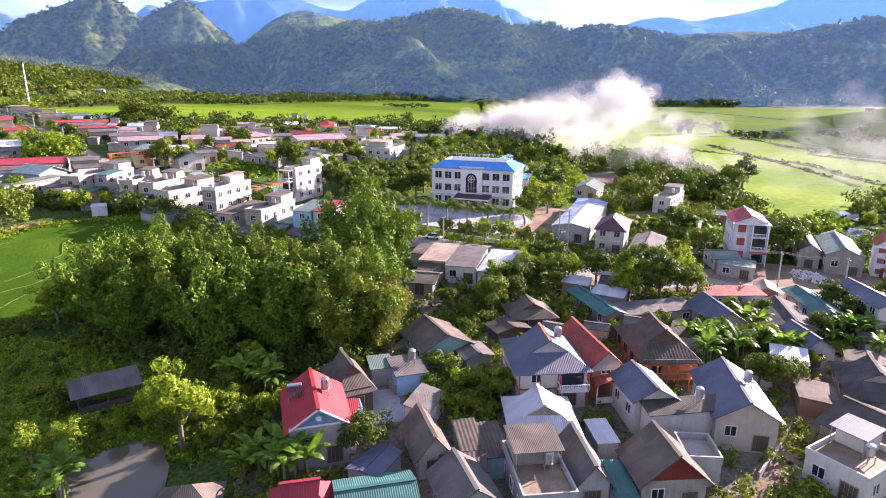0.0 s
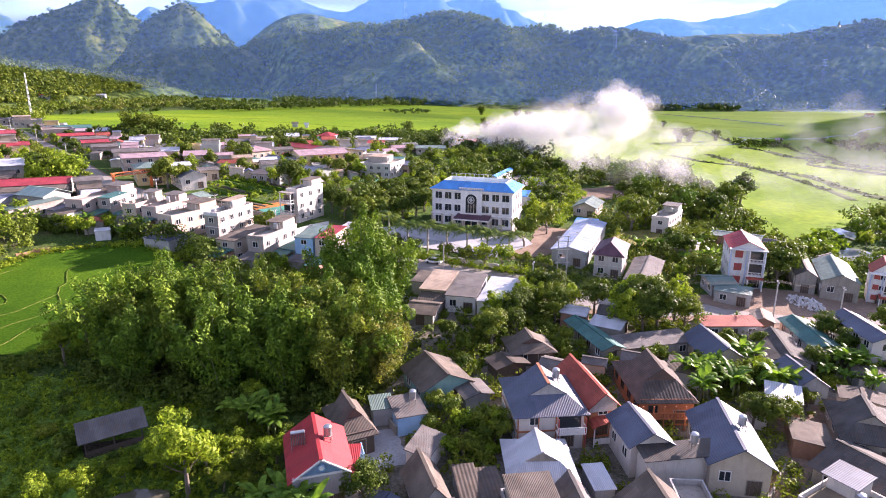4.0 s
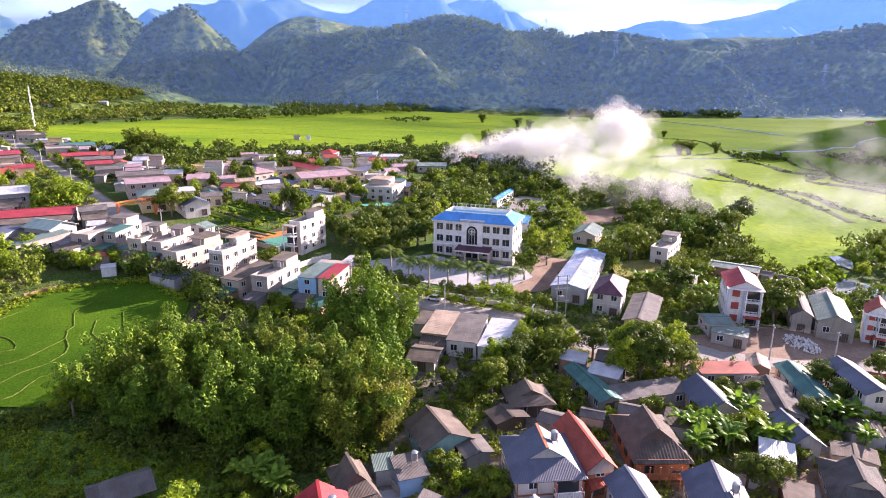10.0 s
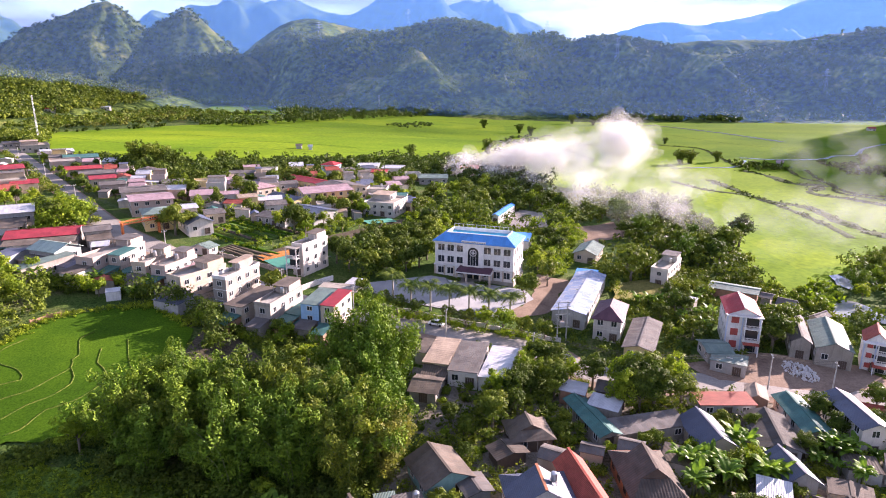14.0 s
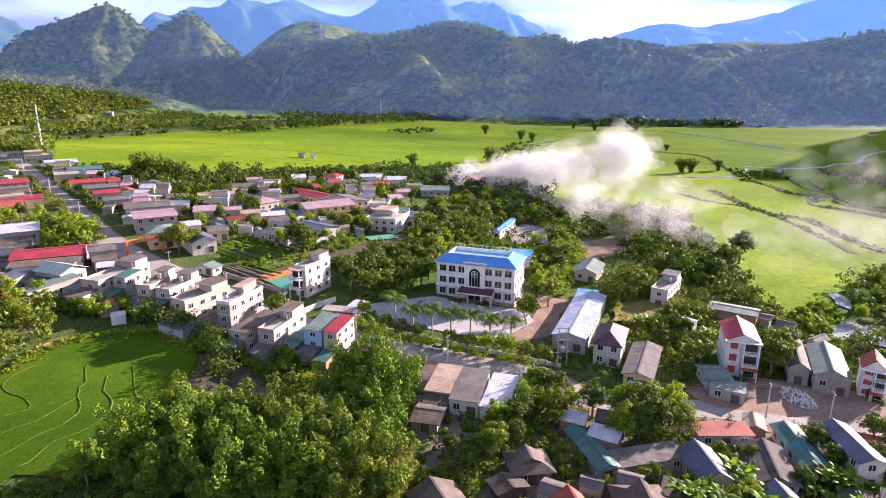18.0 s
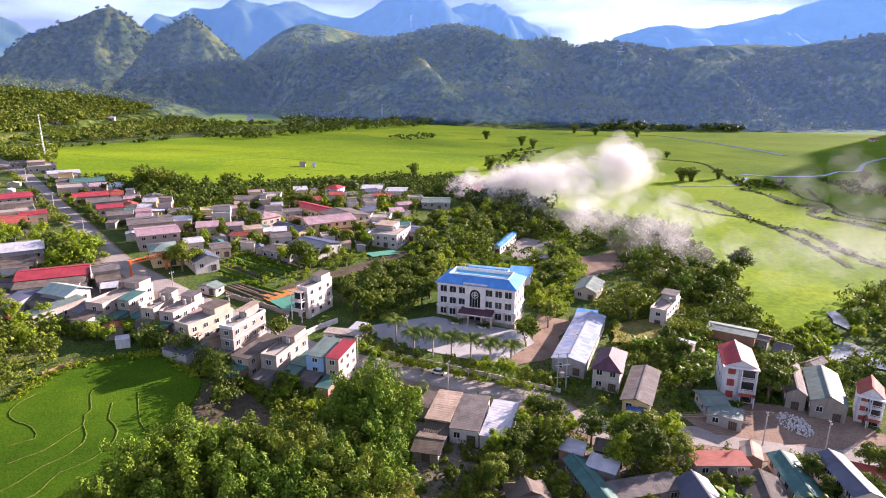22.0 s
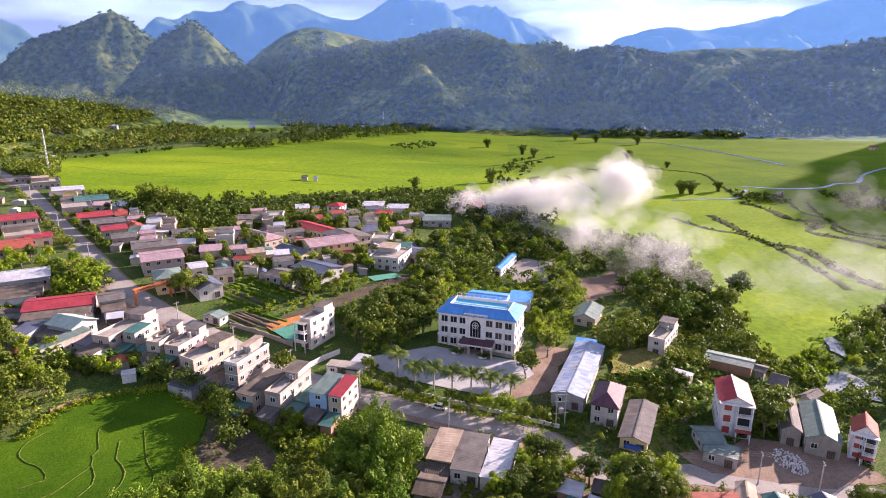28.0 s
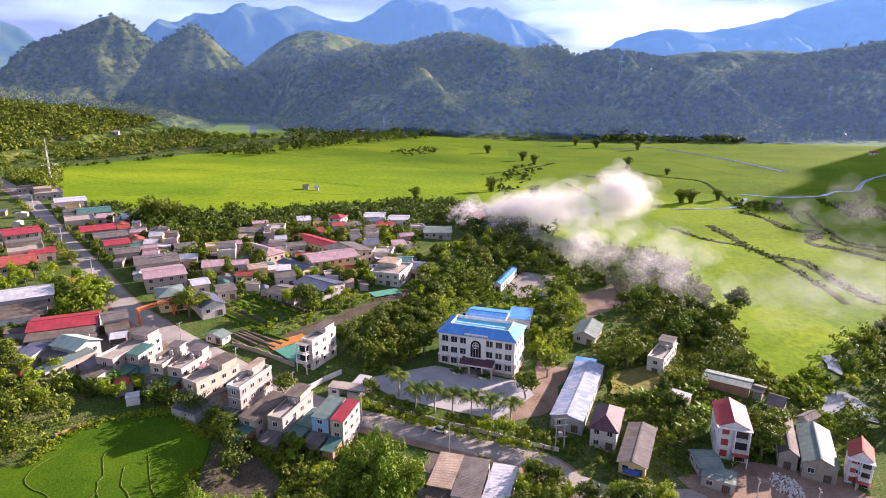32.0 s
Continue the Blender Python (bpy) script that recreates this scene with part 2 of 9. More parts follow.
M = {
    "white": surf("white_render", (0.76, 0.74, 0.72), (0.55, 0.52, 0.49), amount=0.45, vary=0.14),
    "offwhite": surf("weathered_white_render", (0.45, 0.395, 0.345), (0.28, 0.235, 0.2), scale=0.35, amount=0.6, vary=0.25),
    "palewhite": surf("pale_render", (0.66, 0.61, 0.56), (0.48, 0.43, 0.38), scale=0.35, amount=0.5, vary=0.2),
    "skyblue": surf("pale_blue_render", (0.5, 0.58, 0.72), (0.4, 0.47, 0.62), amount=0.3),
    "cream": surf("cream_render", (0.54, 0.45, 0.35), (0.4, 0.32, 0.25), amount=0.35),
    "pink": surf("pink_render", (0.52, 0.4, 0.34), (0.38, 0.29, 0.25), amount=0.3),
    "yellow": surf("yellow_render", (0.76, 0.6, 0.3), (0.66, 0.5, 0.24), amount=0.25),
    "grey": surf("grey_cement", (0.4, 0.39, 0.38), (0.27, 0.26, 0.25), amount=0.5),
    "blue": surf("blue_render", (0.32, 0.52, 0.72), (0.24, 0.4, 0.6), amount=0.3),
    "green": surf("green_paint", (0.1, 0.26, 0.1), (0.06, 0.17, 0.07)),
    "teal": surf("teal_render", (0.25, 0.42, 0.4), (0.17, 0.3, 0.29)),
    "timber": surf("orange_timber", (0.42, 0.15, 0.06), (0.25, 0.09, 0.04), rough=0.6),
    "darkwood": surf("dark_timber", (0.12, 0.08, 0.06), (0.06, 0.045, 0.035)),
    "redwood": surf("red_boards", (0.4, 0.06, 0.05), (0.28, 0.05, 0.04), rough=0.55),
    "concrete": surf("stained_concrete", (0.36, 0.33, 0.29), (0.2, 0.17, 0.13), scale=0.3, amount=0.6),
    "brownslab": surf("mossy_slab", (0.3, 0.23, 0.15), (0.14, 0.11, 0.07), scale=0.4, amount=0.6),
    "trunk": surf("bark", (0.2, 0.16, 0.12), (0.1, 0.08, 0.06), bump=0.5),
    "palmtrunk": surf("palm_bark", (0.36, 0.33, 0.29), (0.24, 0.22, 0.19)),
    "pole": surf("pole_concrete", (0.45, 0.44, 0.42), amount=0.2),
    "steel": surf("galvanised_steel", (0.55, 0.56, 0.58), rough=0.35, metal=0.8, bump=0.05, amount=0.15),
    "orange": surf("orange_paint", (0.75, 0.2, 0.05), rough=0.4, bump=0.05, amount=0.15),
    "brick": surf("earth_brick", (0.36, 0.2, 0.12), (0.24, 0.13, 0.08)),
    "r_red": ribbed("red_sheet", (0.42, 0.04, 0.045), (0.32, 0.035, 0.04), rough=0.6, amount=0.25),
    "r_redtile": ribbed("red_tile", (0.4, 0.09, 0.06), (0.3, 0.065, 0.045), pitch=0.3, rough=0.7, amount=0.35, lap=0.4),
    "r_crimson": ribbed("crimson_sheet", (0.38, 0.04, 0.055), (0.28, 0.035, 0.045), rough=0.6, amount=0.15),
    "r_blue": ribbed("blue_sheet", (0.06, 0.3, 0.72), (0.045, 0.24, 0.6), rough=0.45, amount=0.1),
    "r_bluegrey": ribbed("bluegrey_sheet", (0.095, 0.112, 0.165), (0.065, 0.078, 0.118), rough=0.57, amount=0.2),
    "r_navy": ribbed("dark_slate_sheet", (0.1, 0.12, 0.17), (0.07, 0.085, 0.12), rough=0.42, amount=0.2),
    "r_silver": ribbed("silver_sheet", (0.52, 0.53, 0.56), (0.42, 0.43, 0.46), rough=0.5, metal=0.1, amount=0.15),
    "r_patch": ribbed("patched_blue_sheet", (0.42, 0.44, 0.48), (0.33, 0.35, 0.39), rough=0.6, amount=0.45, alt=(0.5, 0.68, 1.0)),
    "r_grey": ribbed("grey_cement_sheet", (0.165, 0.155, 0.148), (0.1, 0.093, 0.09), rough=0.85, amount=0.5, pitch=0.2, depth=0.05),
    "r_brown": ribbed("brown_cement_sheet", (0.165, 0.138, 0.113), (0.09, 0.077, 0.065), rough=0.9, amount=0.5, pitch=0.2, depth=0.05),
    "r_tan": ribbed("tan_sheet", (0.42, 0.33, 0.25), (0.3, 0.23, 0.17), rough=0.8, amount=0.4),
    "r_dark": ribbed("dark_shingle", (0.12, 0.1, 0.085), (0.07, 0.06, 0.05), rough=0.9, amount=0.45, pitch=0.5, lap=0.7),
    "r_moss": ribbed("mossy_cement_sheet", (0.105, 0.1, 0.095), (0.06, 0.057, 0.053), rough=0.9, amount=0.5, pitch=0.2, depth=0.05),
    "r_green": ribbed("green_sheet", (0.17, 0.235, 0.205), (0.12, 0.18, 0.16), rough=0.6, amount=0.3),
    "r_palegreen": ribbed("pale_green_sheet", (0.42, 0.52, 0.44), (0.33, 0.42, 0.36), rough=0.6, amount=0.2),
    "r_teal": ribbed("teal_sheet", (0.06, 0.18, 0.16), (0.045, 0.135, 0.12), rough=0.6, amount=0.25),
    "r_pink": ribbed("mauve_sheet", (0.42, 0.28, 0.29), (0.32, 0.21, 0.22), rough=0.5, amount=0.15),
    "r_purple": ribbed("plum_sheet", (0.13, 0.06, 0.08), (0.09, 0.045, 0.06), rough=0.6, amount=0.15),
    "glass": glassy("dark_glass", (0.02, 0.025, 0.03)),
    "water": glassy("pond_water", (0.095, 0.085, 0.06), 0.1),
    # pale base: turbid water plus sky reflection put into the colour
    "silt": glassy("silty_sky_water", (0.24, 0.26, 0.27), 0.12),
    "metalpaint": glassy("white_gloss", (0.7, 0.7, 0.7), 0.3),
    "rubber": glassy("black_rubber", (0.015, 0.015, 0.015), 0.7),
    "bluecloth": surf("blue_sheeting", (0.08, 0.2, 0.6), rough=0.5, bump=0.1),
    "sign": surf("white_signboard", (0.75, 0.72, 0.68), amount=0.1, bump=0.05),
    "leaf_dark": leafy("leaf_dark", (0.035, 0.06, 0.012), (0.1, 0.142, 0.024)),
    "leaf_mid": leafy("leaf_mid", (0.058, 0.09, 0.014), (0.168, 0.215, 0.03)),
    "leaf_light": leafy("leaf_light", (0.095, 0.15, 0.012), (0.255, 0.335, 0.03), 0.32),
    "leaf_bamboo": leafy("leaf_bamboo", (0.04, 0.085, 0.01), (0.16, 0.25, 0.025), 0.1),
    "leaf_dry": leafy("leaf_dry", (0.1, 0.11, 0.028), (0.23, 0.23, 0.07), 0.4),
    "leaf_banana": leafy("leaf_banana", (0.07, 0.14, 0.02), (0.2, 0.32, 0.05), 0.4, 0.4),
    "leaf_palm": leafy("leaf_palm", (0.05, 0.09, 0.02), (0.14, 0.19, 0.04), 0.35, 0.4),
    "culm": surf("bamboo_culm", (0.16, 0.19, 0.06), (0.1, 0.12, 0.04)),
    "soil": land("village_ground", [(0.3, (0.03, 0.06, 0.014)), (0.48, (0.06, 0.105, 0.022)), (0.58, (0.09, 0.115, 0.035)), (0.66, (0.14, 0.12, 0.07)), (0.76, (0.2, 0.165, 0.11))], 0.09, 1.7, bump=0.9, dist=0.5),
    "grass": land("rough_grass", [(0.3, (0.03, 0.06, 0.012)), (0.5, (0.06, 0.11, 0.02)), (0.7, (0.11, 0.16, 0.03))], 0.1, 1.5, dist=0.5),
    "rice": land("rice_crop", [(0.3, (0.02, 0.056, 0.003)), (0.5, (0.042, 0.098, 0.004)), (0.7, (0.076, 0.14, 0.005))], 0.05, 2.4, dist=0.25, streak=(0.03, 0.012, 0.02), speck=0.5),
    "plain": land("ripening_rice", [(0.3, (0.085, 0.16, 0.004)), (0.5, (0.138, 0.228, 0.005)), (0.7, (0.2, 0.28, 0.008))], 0.012, 0.35, dist=0.3, streak=(0.004, 0.012, 0.02), speck=0.35, bump=0.15, cells=0.014),
    "meadow": land("meadow_grass", [(0.3, (0.05, 0.095, 0.015)), (0.5, (0.1, 0.17, 0.024)), (0.7, (0.17, 0.24, 0.04))], 0.15, 2.5, dist=0.4),
    "bund": land("grassy_bund", [(0.35, (0.045, 0.095, 0.01)), (0.65, (0.11, 0.125, 0.025))], 0.5, 2.0),
    # weedy bank, its shadow strip put into the dark colour
    "bank": land("dark_bank", [(0.35, (0.03, 0.05, 0.014)), (0.65, (0.06, 0.08, 0.025))], 0.2, 1.0),
    "road": land("worn_asphalt", [(0.35, (0.19, 0.175, 0.16)), (0.5, (0.26, 0.24, 0.22)), (0.7, (0.35, 0.32, 0.285))], 0.12, 3.0, dist=0.03, speck=0.25),
    "dirt": land("pale_dirt", [(0.35, (0.15, 0.105, 0.08)), (0.6, (0.25, 0.185, 0.14))], 0.15, 2.0, dist=0.05, speck=0.35),
    "yard": land("trodden_yard", [(0.32, (0.05, 0.06, 0.03)), (0.45, (0.13, 0.115, 0.09)), (0.58, (0.2, 0.18, 0.155)), (0.72, (0.28, 0.26, 0.23))], 0.16, 2.2, dist=0.08, speck=0.5),
    "paving": land("yard_paving", [(0.35, (0.24, 0.24, 0.25)), (0.6, (0.34, 0.34, 0.34))], 0.2, 3.0, dist=0.02, speck=0.2),
    "earth": land("dark_plot", [(0.35, (0.05, 0.04, 0.03)), (0.6, (0.1, 0.085, 0.06))], 0.2, 2.5, dist=0.1),
    "corn": land("dry_corn", [(0.35, (0.1, 0.11, 0.03)), (0.6, (0.24, 0.21, 0.07))], 0.3, 3.0, dist=0.6),
    # lighter stops put sunlit spurs into the colour, besides dry clearings
    "hill": land("wooded_slope", [(0.36, (0.02, 0.036, 0.011)), (0.47, (0.042, 0.072, 0.02)), (0.55, (0.11, 0.15, 0.032)), (0.66, (0.26, 0.24, 0.07))], 0.008, 0.09, dist=4.0, bump=0.6),
    "karst": land("karst_slope", [(0.34, (0.035, 0.06, 0.014)), (0.5, (0.075, 0.105, 0.022)), (0.62, (0.15, 0.16, 0.04)), (0.74, (0.26, 0.2, 0.14))], 0.01, 0.08, dist=5.0, bump=0.6),
    "farhill": land("distant_slope", [(0.35, (0.03, 0.06, 0.025)), (0.65, (0.07, 0.1, 0.035))], 0.004, 0.02, dist=8.0, speck=0.4),
    "orangebed": land("orange_seedlings", [(0.35, (0.3, 0.12, 0.04)), (0.65, (0.45, 0.2, 0.06))], 0.3, 3.0),
    "net": surf("green_net", (0.05, 0.25, 0.17), (0.03, 0.17, 0.12), rough=0.7),
    "smoke": vapour("white_smoke", (0.8, 0.79, 0.78), 0.05),
    "midsmoke": vapour("drifting_smoke", (0.82, 0.82, 0.82), 0.022),
    "thinsmoke": vapour("thin_smoke", (0.8, 0.81, 0.84), 0.011),
    # blue of the sheets that stand in for distance haze
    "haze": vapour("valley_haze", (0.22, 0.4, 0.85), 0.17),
    "farhaze": vapour("far_haze_sheet", (0.12, 0.38, 0.95), 0.36),
}

# ---- building helpers ----


def terrain(x, y):
    u, v = np.tanh(np.asarray(x, float) / 260), np.tanh((np.asarray(y, float) - 170) / 220)
    c = (2.17, 9.46, -8.02, 3.77, -15.2, -14.02, 19.23, 0.87, 0.53, 5.16)
    k, z = 0, 0.0
    for i in range(4):
        for j in range(4):
            if i + j <= 3:
                z = z + c[k] * u**i * v**j
                k += 1
    return z


def tz(x, y):
    return float(terrain(x, y))


def mesh_of(name, bm, material, smooth=False):
    me = bpy.data.meshes.new(name)
    bm.to_mesh(me)
    bm.free()
    me.materials.append(material)
    if smooth:
        me.shade_smooth()
    return me


def part(name, bm, material, parent, label="", smooth=False):
    ob = new(name, mesh_of(name, bm, material, smooth))
    ob.parent = parent
    return tagged(ob, label)


def share(name, me, parent, m, label=""):
    ob = new(name, me)
    ob.parent = parent
    ob.matrix_local = m
    return tagged(ob, label)


def raw(name, verts, faces, material, smooth=False):
    me = bpy.data.meshes.new(name)
    me.from_pydata(np.asarray(verts, float).tolist(), [], faces if isinstance(faces, list) else faces.tolist())
    me.materials.append(material)
    if smooth:
        me.shade_smooth()
    me.update()
    return me


def box(bm, x0, y0, z0, x1, y1, z1, bevel=0.0):
    r = bmesh.ops.create_cube(bm, size=1, matrix=Matrix.Translation(((x0 + x1) / 2, (y0 + y1) / 2, (z0 + z1) / 2)) @ Matrix.Diagonal((x1 - x0, y1 - y0, z1 - z0, 1)))
    if bevel:
        es = list({e for v in r["verts"] for e in v.link_edges})
        bmesh.ops.bevel(bm, geom=es, offset=bevel, segments=1, affect="EDGES")
    return bm


def boxed(*boxes, bevel=0.0):
    bm = bmesh.new()
    for b in boxes:
        box(bm, *b, bevel=bevel)
    return bm


def tube(bm, pts, radii, sides=6):
    rings = []
    for i, (p, r) in enumerate(zip(pts, radii)):
        p = Vector(p)
        d = (Vector(pts[min(i + 1, len(pts) - 1)]) - Vector(pts[max(i - 1, 0)])).normalized()
        a = d.orthogonal().normalized()
        b = d.cross(a)
        rings.append([bm.verts.new(p + r * (math.cos(t) * a + math.sin(t) * b)) for t in [2 * math.pi * k / sides for k in range(sides)]])
    for q, s in zip(rings, rings[1:]):
        for k in range(sides):
            bm.faces.new((q[k], q[(k + 1) % sides], s[(k + 1) % sides], s[k]))
    bm.faces.new(rings[0][::-1])
    bm.faces.new(rings[-1])
    return bm


def slopes(polys, thick=0.12):
    """A roof from its top faces, with thickness and with ribs laid down each slope."""
    bm = bmesh.new()
    for p in polys:
        bm.faces.new([bm.verts.new(q) for q in p])
    bmesh.ops.remove_doubles(bm, verts=bm.verts, dist=0.01)
    bmesh.ops.recalc_face_normals(bm, faces=bm.faces)
    if sum(f.normal.z for f in bm.faces) < 0:
        bmesh.ops.reverse_faces(bm, faces=bm.faces)
    bmesh.ops.solidify(bm, geom=bm.faces[:], thickness=thick)
    uv = bm.loops.layers.uv.new("UVMap")
    for f in bm.faces:
        n = f.normal
        ud = Vector((0, 0, 1)).cross(n)
        ud = ud.normalized() if ud.length > 0.05 else Vector((1, 0, 0))
        vd = n.cross(ud)
        for lo in f.loops:
            lo[uv].uv = (lo.vert.co.dot(ud), lo.vert.co.dot(vd))
    return bm


def roof_faces(kind, w, d, h, rh, o):
    """Top faces of a roof over a w by d plan; the ridge of g, i runs from front to back, of gx, ix from side to side."""
    if kind in ("gx", "ix", "hx"):
        return [[(-y, x, z) for x, y, z in p] for p in roof_faces(kind[0], d, w, h, rh, o)]
    X, Y, e = w / 2 + o, d / 2 + o, h - rh * o / (w / 2)
    if kind == "g":
        return [[(-X, -Y, e), (0, -Y, h + rh), (0, Y, h + rh), (-X, Y, e)], [(X, -Y, e), (X, Y, e), (0, Y, h + rh), (0, -Y, h + rh)]]
    if kind == "h":
        r = max(0.3, Y - X)
        return [[(-X, -Y, e), (0, -r, h + rh), (0, r, h + rh), (-X, Y, e)], [(X, -Y, e), (X, Y, e), (0, r, h + rh), (0, -r, h + rh)],
                [(-X, -Y, e), (X, -Y, e), (0, -r, h + rh)], [(-X, Y, e), (0, r, h + rh), (X, Y, e)]]
    if kind == "i":
        q, k, g = Y - 0.28 * d, h + 0.42 * rh, X * (1 - (h + 0.42 * rh - e) / (h + rh - e))
        out = []
        for s in (-1, 1):
            out.append([(s * X, -Y, e), (s * g, -q, k), (0, -q - 0.25, h + rh), (0, q + 0.25, h + rh), (s * g, q, k), (s * X, Y, e)])
            out.append([(-X, s * Y, e), (X, s * Y, e), (g, s * q, k), (-g, s * q, k)])
        return out
    if kind == "s":
        return [[(-X, -Y, h), (X, -Y, h), (X, Y, h + rh), (-X, Y, h + rh)]]
    if kind == "arch":
        n, out = 8, []
        pt = [(-X + 2 * X * k / n, h + rh * math.sin(math.pi * k / n)) for k in range(n + 1)]
        return [[(a[0], -Y, a[1]), (b[0], -Y, b[1]), (b[0], Y, b[1]), (a[0], Y, a[1])] for a, b in zip(pt, pt[1:])]
    return [[(-X, -Y, h), (X, -Y, h), (X, Y, h), (-X, Y, h)]]


SHARED = {}
FOOT, AVOID, ROADS, SIZE = [], [], [], {}


def window_on(parent, w, h, m, style="dark", frame_mat="white"):
    """A window: frame ring, mullion and pane, standing in the wall's face; local y points into the wall."""
    key = (round(w, 1), round(h, 1), style, frame_mat)
    if key not in SHARED:
        a, b, t = w / 2, h / 2, 0.09
        fr = bmesh.new()
        us, vs = (-a, -a + t, -0.04, 0.04, a - t, a), (-b, -b + t, b - t, b)
        g = [[fr.verts.new((u, 0.02, v)) for v in vs] for u in us]
        cells = [fr.faces.new((g[i][j], g[i + 1][j], g[i + 1][j + 1], g[i][j + 1])) for i in range(5) for j in range(3) if not (j == 1 and i in (1, 3))]
        up = bmesh.ops.extrude_face_region(fr, geom=cells)
        for v in up["geom"]:
            if isinstance(v, bmesh.types.BMVert):
                v.co.y = -0.08
        bmesh.ops.recalc_face_normals(fr, faces=fr.faces)
        pn = boxed((-a + t, -0.02, -b + t, a - t, 0.0, b - t))
        SHARED[key] = (mesh_of("window_frame", fr, M[frame_mat]), mesh_of("pane", pn, M["glass"]))
    fr, pn = SHARED[key]
    ob = share("window", fr, parent, m)
    share("pane", pn, ob, Matrix())
    return ob


def door_on(parent, w, h, m, material="darkwood"):
    key = ("door", round(w, 1), round(h, 1), material)
    if key not in SHARED:
        a = w / 2
        fr = boxed((-a - 0.1, -0.09, 0, -a, 0.02, h + 0.1), (a, -0.09, 0, a + 0.1, 0.02, h + 0.1), (-a, -0.09, h, a, 0.02, h + 0.1))
        n = max(2, round(w / 0.5))
        lf = boxed(*[(-a + 2 * a * k / n + 0.02, -0.05, 0.03, -a + 2 * a * (k + 1) / n - 0.02, 0.0, h - 0.03) for k in range(n)])
        SHARED[key] = (mesh_of("door_frame", fr, M["concrete"]), mesh_of("door", lf, M[material]))
    fr, lf = SHARED[key]
    ob = share("door", lf, parent, m)
    share("door_frame", fr, ob, Matrix())


def wall_mesh(kind, w, d, h, rh, below=2.5):
    """Walls closed up to the roof's underside."""
    bm = bmesh.new()
    X, Y = w / 2, d / 2
    lo = [bm.verts.new((x, y, -below)) for x, y in ((-X, -Y), (X, -Y), (X, Y), (-X, Y))]
    hi = [bm.verts.new((x, y, h - 0.14 + (rh if kind == "s" and y > 0 else 0))) for x, y in ((-X, -Y), (X, -Y), (X, Y), (-X, Y))]
    sides = [[lo[k], lo[(k + 1) % 4], hi[(k + 1) % 4], hi[k]] for k in range(4)]
    if kind in ("g", "i", "arch"):
        a, b = bm.verts.new((0, -Y, h + rh - 0.16)), bm.verts.new((0, Y, h + rh - 0.16))
        sides[0].insert(3, a), sides[2].insert(3, b)
    if kind in ("gx", "ix"):
        a, b = bm.verts.new((X, 0, h + rh - 0.16)), bm.verts.new((-X, 0, h + rh - 0.16))
        sides[1].insert(3, a), sides[3].insert(3, b)
    for s in sides:
        bm.faces.new(s)
    bm.faces.new(hi) if kind in ("flat", "s", "h", "hx") else None
    return bm


def key_awning(x, y):
    return int(abs(x * 11 + y * 3)) % 2 == 0


